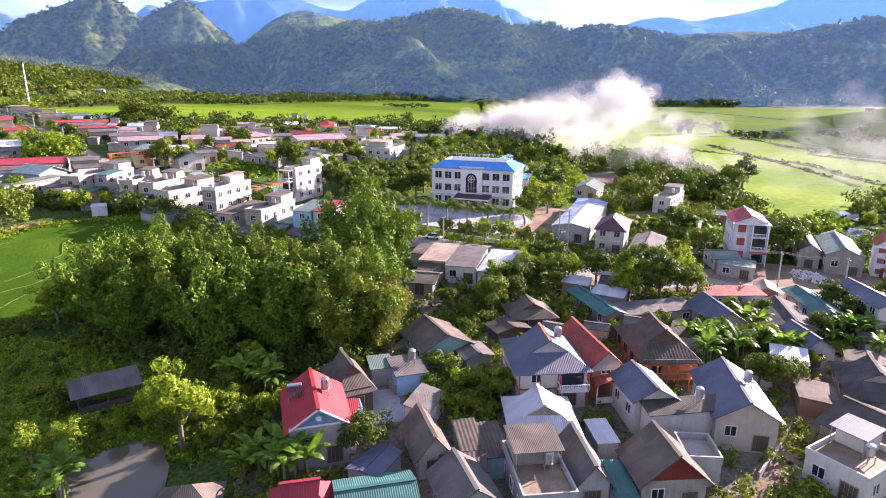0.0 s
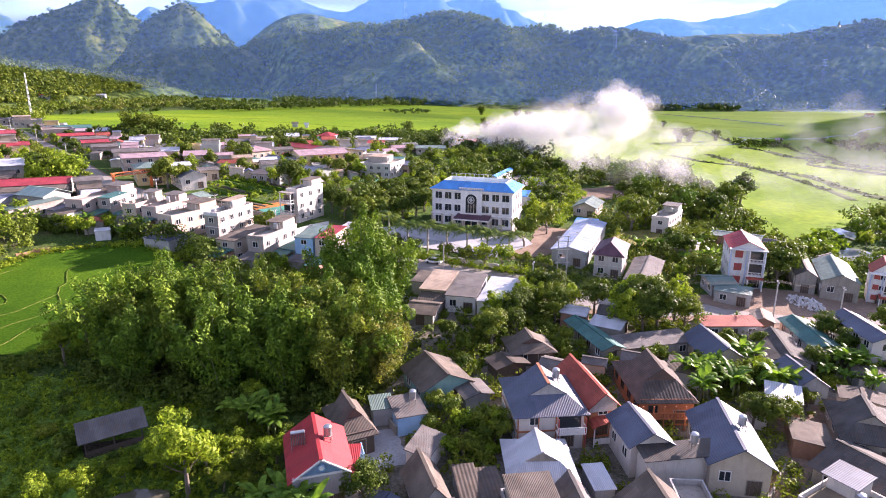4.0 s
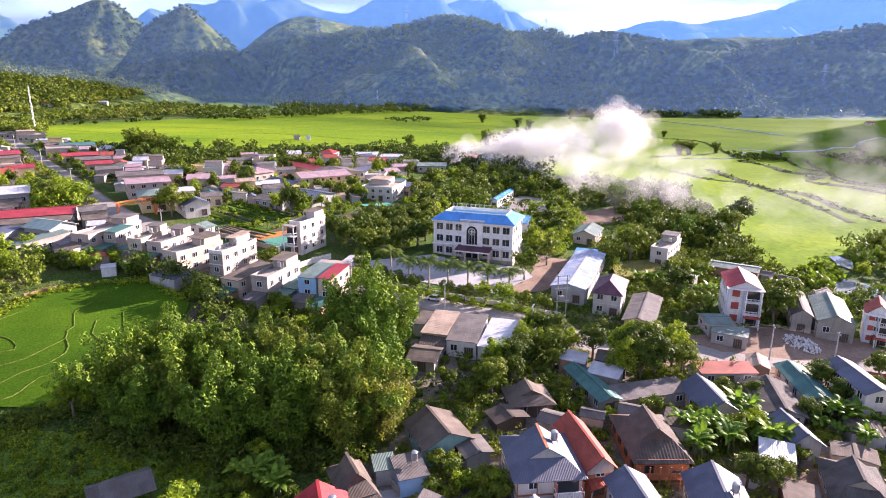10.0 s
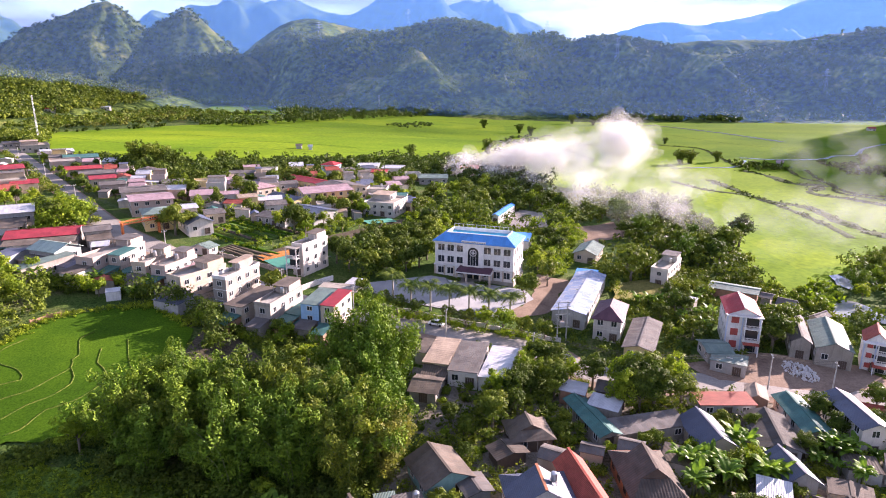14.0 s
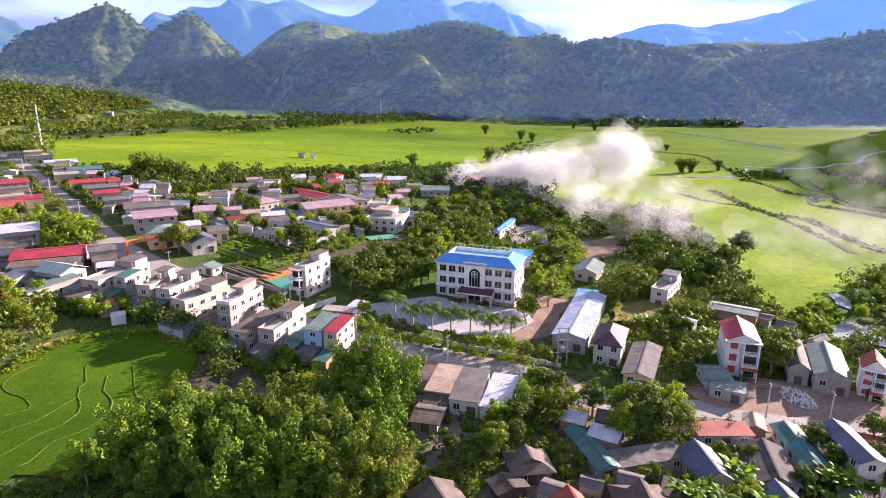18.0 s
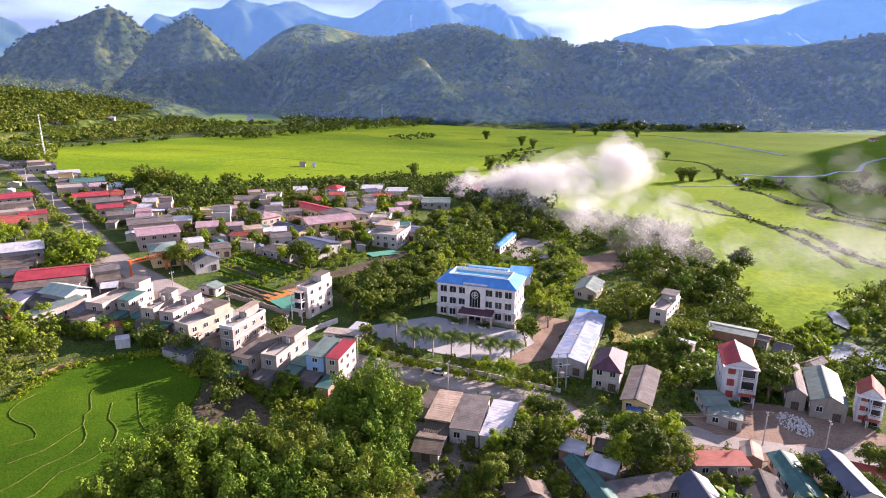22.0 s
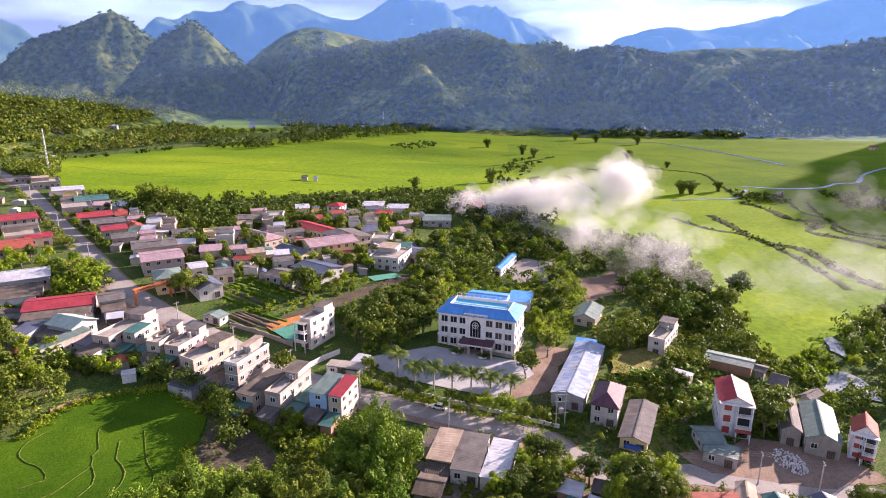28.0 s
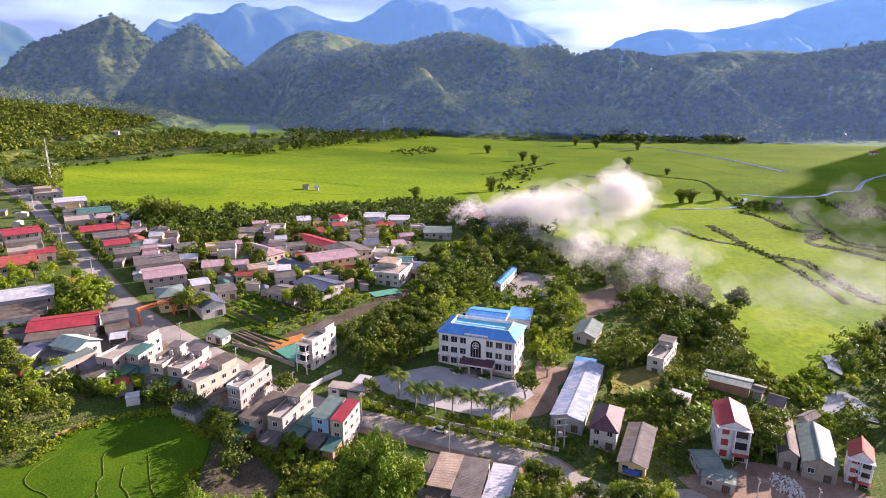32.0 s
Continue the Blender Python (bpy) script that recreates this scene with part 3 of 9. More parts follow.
def house(name, label, x, y, yaw, w, d, h, rh, kind, wall, roof, over=0.6, floors=1, group="", cat="house", sides="flr", trim=None, z=None, win=True, tank=False, gable=None):
    """A house: walls, roof, ridge caps, doors and windows. Local x runs along its front, y to its back."""
    ob = tagged(new(name), label, cat, group)
    z = tz(x, y) if z is None else z
    FOOT.append((x, y, radians(yaw), w, d))
    SIZE[ob.name] = (w, d, h)
    if wall == "white" and group:
        wall = "offwhite" if group == "roadside row houses" else "palewhite"
    ob.matrix_world = pose(x, y, z, 0, 0, yaw)
    wall_kind = {"i": "h", "ix": "hx"}.get(kind, kind)
    body = part("wall", wall_mesh(wall_kind, w, d, h, rh), M[wall], ob)
    if kind == "flat":
        part("roof", slopes([[(-w / 2 + 0.2, -d / 2 + 0.2, h), (w / 2 - 0.2, -d / 2 + 0.2, h), (w / 2 - 0.2, d / 2 - 0.2, h), (-w / 2 + 0.2, d / 2 - 0.2, h)]], 0.1), M[roof], ob)
        p, q, t = w / 2 + 0.08, d / 2 + 0.08, 0.22
        key = int(abs(x * 7 + y * 13)) % 5
        if w > 3.5 and d > 5 and key < 4:
            a0, a1, b0, b1 = -w / 2 + 0.3, w / 2 - 0.3 - (w * 0.35 if key % 2 else 0), d / 2 - 0.3 - d * (0.25 + 0.06 * key), d / 2 - 0.3
            part("roof_room", boxed((a0, b0, h, a1, b1, h + 2.3)), M[wall], ob)
            part("roof_room_sheet", slopes([[(a0 - 0.3, b0 - 1.4, h + 2.45), (a1 + 0.3, b0 - 1.4, h + 2.45), (a1 + 0.3, b1 + 0.2, h + 2.75), (a0 - 0.3, b1 + 0.2, h + 2.75)]], 0.08), M[("r_grey", "r_bluegrey", "r_brown", "r_tan")[key]], ob)
            for u in (a0, a1 - 0.1):
                part("canopy_post", boxed((u, b0 - 1.3, h, u + 0.1, b0 - 1.2, h + 2.42)), M["steel"], ob)
        part("parapet", boxed((-p, -q, h - 0.2, p, -q + t, h + 0.7), (-p, q - t, h - 0.2, p, q, h + 0.7), (-p, -q + t, h - 0.2, -p + t, q - t, h + 0.7), (p - t, -q + t, h - 0.2, p, q - t, h + 0.7)), M[trim or wall], ob)
    else:
        part("roof", slopes(roof_faces(kind, w, d, h, rh, over)), M[roof], ob)
        if kind in ("g", "i", "gx", "ix"):
            along = (d if kind in ("g", "i") else w) / 2 + over
            along = along - 0.28 * (d if kind == "i" else w) + 0.3 if kind[0] == "i" else along
            cap = boxed((-0.22, -along, h + rh - 0.04, 0.22, along, h + rh + 0.07))
            if kind in ("gx", "ix"):
                bmesh.ops.rotate(cap, cent=(0, 0, 0), matrix=Matrix.Rotation(math.pi / 2, 3, "Z"), verts=cap.verts)
            part("ridge_cap", cap, M[trim or roof], ob)
        if kind in ("i", "ix"):
            dd, ww = (d, w) if kind == "i" else (w, d)
            X, Y, e = ww / 2 + over, dd / 2 + over, h - rh * over / (ww / 2)
            q, k = Y - 0.28 * dd, h + 0.42 * rh
            g = X * (1 - (k - e) / (h + rh - e))
            for s in (-1, 1):
                bm = bmesh.new()
                vs = [bm.verts.new(v) for v in ((-g + 0.2, s * (q - 0.05), k), (g - 0.2, s * (q - 0.05), k), (0, s * (q - 0.05), h + rh - 0.15))]
                vb = [bm.verts.new((v.co.x, v.co.y - s * 0.1, v.co.z)) for v in vs]
                bm.faces.new(vs), bm.faces.new(vb[::-1])
                for m in range(3):
                    bm.faces.new((vs[m], vb[m], vb[(m + 1) % 3], vs[(m + 1) % 3]))
                bmesh.ops.recalc_face_normals(bm, faces=bm.faces)
                if kind == "ix":
                    bmesh.ops.rotate(bm, cent=(0, 0, 0), matrix=Matrix.Rotation(math.pi / 2, 3, "Z"), verts=bm.verts)
                part("gable_panel", bm, M[gable or wall], ob)
        elif gable and kind == "g":
            bm = bmesh.new()
            vs = [bm.verts.new(v) for v in ((-w / 2 + 0.1, -d / 2 - 0.06, h), (w / 2 - 0.1, -d / 2 - 0.06, h), (0, -d / 2 - 0.06, h + rh - 0.2))]
            f = bm.faces.new(vs)
            bmesh.ops.solidify(bm, geom=[f], thickness=0.05)
            part("gable_panel", bm, M[gable], ob)
    if win:
        fh = h / floors
        faces = {"f": (w, pose(0, -d / 2 - 0.003, 0)), "r": (d, pose(w / 2 + 0.003, 0, 0, 0, 0, 90)), "l": (d, pose(-w / 2 - 0.003, 0, 0, 0, 0, -90)), "b": (d, pose(0, d / 2 + 0.003, 0, 0, 0, 180))}
        for s in sides:
            run, m = faces[s]
            n = max(1, int(run / 3.2))
            for f in range(floors):
                for k in range(n):
                    px = -run / 2 + run * (k + 0.5) / n
                    if f == 0 and s == "f" and k == n // 2:
                        door_on(ob, min(1.8, run * 0.5), 2.2, m @ pose(px, 0, 0))
                    else:
                        window_on(ob, min(1.5, run * 0.5), min(1.5, fh * 0.48), m @ pose(px, 0, f * fh + fh * 0.55), frame_mat=trim if trim in ("white", "cream", "darkwood") else "white")
    for f in range(1, floors):
        q = h / floors * f
        p, t = w / 2 + 0.06, d / 2 + 0.06
        part("string_course", boxed((-p, -t, q - 0.12, p, -d / 2, q + 0.06), (w / 2, -d / 2, q - 0.12, p, t, q + 0.06), (-p, -d / 2, q - 0.12, -w / 2, t, q + 0.06)), M[trim or wall], ob)
    if group == "roadside row houses" and y < 215 and cat == "house":
        key = int(abs(x * 5 + y * 3)) % 4
        q = 2.4 + key * 0.3
        part("lean_to_wall", boxed((-w * 0.42, -d / 2 - 3.4 - key, -3, w * 0.42, -d / 2 - 0.02, q - 0.1)), M[("grey", "concrete", "brick", "white")[key]], ob)
        part("lean_to_roof", slopes([[(-w * 0.5, -d / 2 - 3.9 - key, q), (w * 0.5, -d / 2 - 3.9 - key, q), (w * 0.5, -d / 2 - 0.03, q + 0.6), (-w * 0.5, -d / 2 - 0.03, q + 0.6)]], 0.08), M[("r_bluegrey", "r_grey", "r_teal", "r_brown")[key]], ob)
    if floors > 1 and group in ("roadside row houses", "street houses") and key_awning(x, y):
        part("awning", slopes([[(-w / 2 - 0.1, d / 2 + 1.6, 2.7), (-w / 2 - 0.1, d / 2 + 0.02, 3.1), (w / 2 + 0.1, d / 2 + 0.02, 3.1), (w / 2 + 0.1, d / 2 + 1.6, 2.7)]], 0.06), M["r_bluegrey"], ob)
    if tank:
        water_tank(x + math.cos(radians(yaw)) * w * 0.2, y + math.sin(radians(yaw)) * w * 0.2, z + h + (rh * 0.5 if kind != "flat" else 0))
    return ob


def balcony(parent, x, y, z, w, depth, yaw=0, material="white", posts=True, void=2.3):
    """A balcony on a face: slab, top rail, balusters, and a dark panel as the shaded doorway behind it; local y points
    into the wall.
    """
    m = pose(x, y, z, 0, 0, yaw)
    key = ("balcony", round(w, 1), round(depth, 1), material)
    if key not in SHARED:
        a = w / 2
        slab = boxed((-a, -depth, -0.16, a, 0, 0))
        rail = boxed((-a, -depth, 0.85, a, -depth + 0.1, 0.97), (-a, -depth + 0.1, 0.85, -a + 0.1, 0, 0.97), (a - 0.1, -depth + 0.1, 0.85, a, 0, 0.97))
        n = max(3, int(w / 0.3))
        bal = boxed(*[(-a + 2 * a * k / n - 0.04, -depth + 0.01, 0, -a + 2 * a * k / n + 0.04, -depth + 0.09, 0.85) for k in range(n + 1)])
        # the opening's shade is a dark panel on the wall's face
        gap = boxed((-a * 0.8, -0.05, 0.02, a * 0.8, -0.01, void))
        SHARED[key] = [mesh_of(n_, b_, M[q_]) for n_, b_, q_ in (("slab", slab, material), ("rail", rail, material), ("balusters", bal, material), ("doorway", gap, "glass"))]
    ob = share("balcony", SHARED[key][0], parent, m)
    for n_, me in zip(("rail", "balusters", "doorway"), SHARED[key][1:]):
        share(n_, me, ob, Matrix())
    return ob


TANK = {}


def water_tank(x, y, z):
    """A small stainless tank lying in its cradle."""
    if "me" not in TANK:
        bm = bmesh.new()
        tube(bm, [(0, 0, 0.9), (0, 0, 1.0), (0, 0, 2.1), (0, 0, 2.25), (0, 0, 2.32)], [0.45, 0.52, 0.52, 0.4, 0.15], 12)
        TANK["me"] = mesh_of("tank", bm, M["steel"], False)
        TANK["legs"] = mesh_of("stand", boxed(*[(sx * 0.42 - 0.04, sy * 0.42 - 0.04, -0.6, sx * 0.42 + 0.04, sy * 0.42 + 0.04, 0.92) for sx in (-1, 1) for sy in (-1, 1)], (-0.5, -0.5, 0.84, 0.5, 0.5, 0.92)), M["concrete"])
    ob = tagged(new("water_tank"), "small stainless steel water tank on a stand on the roof", "water tank", "roof water tanks")
    ob.matrix_world = pose(x, y, z)
    share("tank", TANK["me"], ob, Matrix())
    share("stand", TANK["legs"], ob, Matrix())


def ragged(pts, amount):
    """An outline with an uneven, natural edge."""
    out = []
    for (xa, ya), (xb, yb) in zip(pts, pts[1:] + pts[:1]):
        n = max(1, int(math.hypot(xb - xa, yb - ya) / (amount * 1.6)))
        for k in range(n):
            p = Vector((xa + (xb - xa) * k / n, ya + (yb - ya) * k / n, 0))
            q = noise.noise_vector(p / (amount * 4)) + 0.5 * noise.noise_vector(p / (amount * 1.5))
            out.append((p.x + q.x * amount, p.y + q.y * amount))
    return out


def draped(name, label, pts, dz, mat, step=8.0, kind="structure", cat="ground", thick=0.0, bar=True, rag=0.0):
    """A patch of ground cover laid on the terrain."""
    if bar:
        AVOID.append(pts)
    if rag:
        pts = ragged(pts, rag)
    bm = bmesh.new()
    f = bm.faces.new([bm.verts.new((p[0], p[1], 0)) for p in pts])
    xs, ys = [p[0] for p in pts], [p[1] for p in pts]
    for axis, lo, hi in (((1, 0, 0), min(xs), max(xs)), ((0, 1, 0), min(ys), max(ys))):
        for k in range(1, min(160, int((hi - lo) / step)) + 1):
            s = lo + k * max(step, (hi - lo) / 160)
            if s < hi:
                bmesh.ops.bisect_plane(bm, geom=bm.verts[:] + bm.edges[:] + bm.faces[:], plane_co=Vector(axis) * s, plane_no=axis, dist=0.001)
    for v in bm.verts:
        v.co.z = tz(v.co.x, v.co.y) + dz
    bmesh.ops.recalc_face_normals(bm, faces=bm.faces)
    if sum(g.normal.z for g in bm.faces) < 0:
        bmesh.ops.reverse_faces(bm, faces=bm.faces)
    if thick:
        bmesh.ops.solidify(bm, geom=bm.faces[:], thickness=thick)
    return tagged(new(name, mesh_of(name, bm, M[mat])), label, cat, kind=kind)


def smooth_line(pts, step):
    """Points along a rounded line through pts."""
    out, P = [], [Vector((*p, 0)) for p in pts]
    P = [2 * P[0] - P[1]] + P + [2 * P[-1] - P[-2]]
    for a, b, c, d in zip(P, P[1:], P[2:], P[3:]):
        n = max(1, int((c - b).length / step))
        for k in range(n):
            t = k / n
            out.append(0.5 * ((2 * b) + (c - a) * t + (2 * a - 5 * b + 4 * c - d) * t * t + (3 * b - a - 3 * c + d) * t**3))
    return out + [P[-2]]


def strip(name, label, pts, width, mat, dz, step=5.0, rise=0.0, kind="structure", cat="road", wob=0.0):
    """A band on the ground along a line: a road, or with a rise a low bank with sloped sides."""
    line = smooth_line(pts, step)
    if cat == "road":
        ROADS.extend((p.x, p.y, width / 2) for p in line[::2])
    bm, prev = bmesh.new(), None
    for i, p in enumerate(line):
        d = (line[min(i + 1, len(line) - 1)] - line[max(i - 1, 0)]).normalized()
        s = Vector((d.y, -d.x, 0))
        w = width / 2 * (1 + wob * (noise.noise(p * 0.13) + 0.6 * noise.noise(p * 0.5)))
        c = p + s * wob * 0.8 * noise.noise(p * 0.21 + Vector((7, 3, 1)))
        zz = tz(c.x, c.y) + dz
        ring = [bm.verts.new((c + s * w * k).to_tuple()[:2] + (zz + q,)) for k, q in ((-1, -0.35 if rise else -0.05), (-0.6, rise), (0.6, rise), (1, -0.35 if rise else -0.05))]
        if prev:
            for k in range(3):
                bm.faces.new((prev[k], prev[k + 1], ring[k + 1], ring[k]))
        prev = ring
    bmesh.ops.recalc_face_normals(bm, faces=bm.faces)
    if sum(g.normal.z for g in bm.faces) < 0:
        bmesh.ops.reverse_faces(bm, faces=bm.faces)
    return tagged(new(name, mesh_of(name, bm, M[mat], True)), label, cat, kind=kind)


def lattice(x, y, seed):
    """Smooth random values over the plane, between 0 and 1."""
    xi, yi = np.floor(x).astype(int), np.floor(y).astype(int)
    fx, fy = x - xi, y - yi
    fx, fy = fx * fx * (3 - 2 * fx), fy * fy * (3 - 2 * fy)

    def h(a, b):
        n = (a * 374761393 + b * 668265263 + seed * 1274126177) & 0x7FFFFFFF
        n = ((n ^ (n >> 13)) * 1274126177) & 0x7FFFFFFF
        return ((n ^ (n >> 16)) & 0xFFFF) / 65535.0

    return (h(xi, yi) * (1 - fx) + h(xi + 1, yi) * fx) * (1 - fy) + (h(xi, yi + 1) * (1 - fx) + h(xi + 1, yi + 1) * fx) * fy


def octaves(x, y, seed, n=4):
    return sum(lattice(x * 2**k, y * 2**k, seed + k) / 2**k for k in range(n)) / (2 - 2 ** (1 - n))


def ground_grid(xs, ys, zfun, name, label, mat, cat, kind="structure", smooth=True):
    X, Y = np.meshgrid(xs, ys)
    Z = zfun(X, Y)
    v = np.stack([X.ravel(), Y.ravel(), Z.ravel()], 1)
    n, m = len(xs), len(ys)
    i = (np.arange(m - 1)[:, None] * n + np.arange(n - 1)[None]).ravel()
    f = np.stack([i, i + 1, i + n + 1, i + n], 1)
    return tagged(new(name, raw(name, v, f, M[mat], smooth)), label, cat, kind=kind)


HILLZ = {}


def hill(name, label, prof, front, crest, back, mat, seed, rough=14.0, power=0.85, canopy=5.0, step=9.0, bay=((0, 0), (1, 0))):
    """A hill range: its crest line over x, sloping down to the valley in front and away behind."""
    px, pz = np.array([p[0] for p in prof]), np.array([p[1] for p in prof])
    xs = np.arange(px[0], px[-1] + step, step)
    ys = np.concatenate([np.arange(front, crest, step), np.arange(crest, back, step * 2.5)])

    def zf(X, Y):
        wob = (octaves(X / 240, Y / 240, seed) - 0.5) * 2
        H = np.interp(X, px, pz)
        q = 25 if power > 0.7 else 6
        ya = front + np.interp(X, [b[0] for b in bay], [b[1] for b in bay])
        H = (H + np.interp(X - q, px, pz) + np.interp(X + q, px, pz)) / 3
        t = np.clip((Y - ya + wob * 0.22 * (crest - ya)) / (crest - ya), 0, 2)
        up = np.where(t < 1, np.clip(t, 0, 1) ** power, np.clip(1 - (Y - crest) / (back - crest), 0, 1))
        up = (up * up * (3 - 2 * up) * 0.45 + up * 0.55) * np.clip((Y - ya) / 110, 0, 1)
        ridge = np.abs(octaves(X / 130, Y / 170, seed + 9, 4) - 0.5) * 2
        lump = octaves(X / 11, Y / 11, seed + 20, 2)
        base = terrain(X, Y) - 1
        g = np.clip((Y - ya) / 60, 0, 1)
        side = np.clip((X - px[0]) / 60, 0, 1) * np.clip((px[-1] - X) / 60, 0, 1)
        mid = np.sin(np.pi * np.clip(up, 0, 1))
        spur = octaves((X + 0.3 * Y) / 105, Y / 480, seed + 31, 2) - 0.5
        return base + (up * (H - base) + mid * ((0.35 - ridge) * rough * 3.5 + spur * rough * 8) + (lump - 0.3) * canopy * g) * side

    ob = ground_grid(xs, ys, zf, name, label, mat, "hill")
    HILLZ[seed] = (zf, px[0] + 60, px[-1] - 60, front, crest)
    return ob


def peak(name, label, prof, top, cy, mat, seed, step=6.0):
    """A steep limestone peak: its outline from the valley, carried round the summit as a gullied cone."""
    px, pz = np.array([p[0] for p in prof], float), np.array([p[1] for p in prof], float)
    wide = max(top - px[0], px[-1] - top)
    xs, ys = np.arange(px[0] - 30, px[-1] + 30, step), np.arange(cy - wide, cy + wide, step)

    def zf(X, Y):
        dx, dy = X - top, Y - cy
        e = np.hypot(dx, dy) + 1e-6
        wav = (octaves(X / 60 + 40, Y / 60, seed, 3) - 0.5) * 2
        turn = np.arctan2(dy, dx)
        rib = np.abs(octaves(turn * 2.6 + 30, e / 260, seed + 4, 3) - 0.5) * 2
        q = e * (1 + 0.12 * wav * np.clip(np.abs(dy) / 60, 0, 1)) + rib * 46 * np.clip(np.abs(dy) / 70, 0, 1) - 10 * np.clip(np.abs(dy) / 70, 0, 1)
        w = 0.5 * (1 + dx / e)
        w = w * w * (3 - 2 * w)
        z = w * np.interp(top + q, px, pz) + (1 - w) * np.interp(top - q, px, pz)
        base = terrain(X, Y) - 2
        return np.maximum(base - 1, z + (octaves(X / 10, Y / 10, seed + 20, 2) - 0.4) * 5)

    HILLZ[seed] = (zf, px[0], px[-1], cy - wide, cy + wide * 0.3)
    return ground_grid(xs, ys, zf, name, label, mat, "hill")


def shadow_spur(name, label, a, b, ha, hb, width, seed, step=12.0):
    """An added wooded spur from a to b, out of view, to cast shadow on the plain."""
    xs = np.arange(min(a[0], b[0]) - width, max(a[0], b[0]) + width, step)
    ys = np.arange(min(a[1], b[1]) - width, max(a[1], b[1]) + width, step)

    def zf(X, Y):
        ux, uy = b[0] - a[0], b[1] - a[1]
        t = np.clip(((X - a[0]) * ux + (Y - a[1]) * uy) / (ux * ux + uy * uy), 0, 1)
        d = np.hypot(X - a[0] - t * ux, Y - a[1] - t * uy) / width
        up = np.clip(1 - d, 0, 1)
        return terrain(X, Y) - 2 + (ha + (hb - ha) * t) * up * (0.75 + 0.5 * octaves(X / 90, Y / 90, seed, 3))

    return ground_grid(xs, ys, zf, name, label, "hill", "hill")


def hill_trees(seed, n, per, size, h0, h1, mat, label, top=1.0, thick=0.5, more=0):
    """Tree crowns standing on a hill's slope, joined into one mass, thicker in some patches than others."""
    zf, xa, xb, ya, yb = HILLZ[seed]
    rng = np.random.default_rng(seed + more)
    x, y = rng.uniform(xa, xb, n * 3), rng.uniform(ya, ya + (yb - ya) * top, n * 3)
    keep = octaves(x / 90, y / 90, seed + 50 + more, 3) + rng.uniform(-0.18, 0.18, n * 3) > thick
    x, y = x[keep][:n], y[keep][:n]
    z, n = zf(x, y), len(x)
    ok = z > terrain(x, y) + 1.0
    x, y, z = x[ok], y[ok], z[ok]
    n = len(x)
    h = rng.uniform(h0, h1, n)
    k = np.repeat(np.arange(n), per)
    o = rng.normal(size=(len(k), 3))
    o /= np.linalg.norm(o, axis=1, keepdims=True)
    o[:, 2] = np.abs(o[:, 2])
    lobes = 4
    d, pick = rng.normal(size=(n, lobes, 3)) * (0.24, 0.24, 0.16), rng.integers(0, lobes, len(k))
    c = np.stack([x[k], y[k], z[k] + h[k] * 0.4], 1) + d[k, pick] * h[k][:, None]
    p = c + o * (h[k] * rng.uniform(0.22, 0.34, (n, lobes))[k, pick])[:, None]
    v, f = leaf_quads(p, o, size, rng, 0.8, 0.8)
    return tagged(new("hill_trees", raw("hill_trees", v, f, M[mat])), label, "trees", kind="stuff")


# ---- plants ----


def leaf_quads(cent, out, size, rng, flat=0.6, aspect=0.55):
    """Small leaf-shaped faces at cent, turned roughly outwards."""
    n = len(cent)
    nrm = out * flat * 1.5 + rng.normal(size=(n, 3)) * 0.45
    nrm /= np.linalg.norm(nrm, axis=1, keepdims=True) + 1e-9
    a = np.cross(nrm, rng.normal(size=(n, 3)))
    a /= np.linalg.norm(a, axis=1, keepdims=True) + 1e-9
    b = np.cross(nrm, a)
    s = size * rng.uniform(0.6, 1.35, (n, 1))
    v = np.stack([cent - a * s * 0.7 + b * s * aspect, cent - a * s * 0.7 - b * s * aspect, cent + a * s * 1.3], 1).reshape(-1, 3)
    return v, np.arange(3 * n).reshape(-1, 3)


def crown_mesh(name, rx, rz, zc, clusters, per, size, mat, seed, spread=0.32, hollow=0.45, squash=0.8):
    """A crown of leaf clumps with gaps and an uneven outline."""
    rng = np.random.default_rng(seed)
    d = rng.normal(size=(clusters, 3))
    d /= np.linalg.norm(d, axis=1, keepdims=True)
    d[:, 2] = np.where(d[:, 2] < -0.45, -d[:, 2], d[:, 2])
    r = rng.uniform(hollow, 1.0, (clusters, 1)) * rng.uniform(0.78, 1.12, (clusters, 1))
    c = d * r * (rx, rx, rz) + (0, 0, zc)
    k = np.repeat(np.arange(clusters), per)
    o = rng.normal(size=(len(k), 3))
    o /= np.linalg.norm(o, axis=1, keepdims=True)
    rad = rx * spread * rng.uniform(0.55, 1.2, clusters)[k][:, None]
    p = c[k] + o * rad * (1, 1, squash) * rng.uniform(0.6, 1.0, (len(k), 1))
    v, f = leaf_quads(p, o * 0.75 + d[k] * 0.35, size, rng, 0.8)
    # large hidden leaves in the core, added to block light through the crown
    q = rng.normal(size=(60, 3))
    q /= np.linalg.norm(q, axis=1, keepdims=True)
    vi, fi = leaf_quads(q * rng.uniform(0.1, 0.5, (60, 1)) * (rx, rx, rz) + (0, 0, zc), q, rx * 0.2, rng, 0.3, 0.5)
    v, f = np.concatenate([v, vi]), np.concatenate([f, fi + len(v)])
    return raw(name, v, f, M[mat])


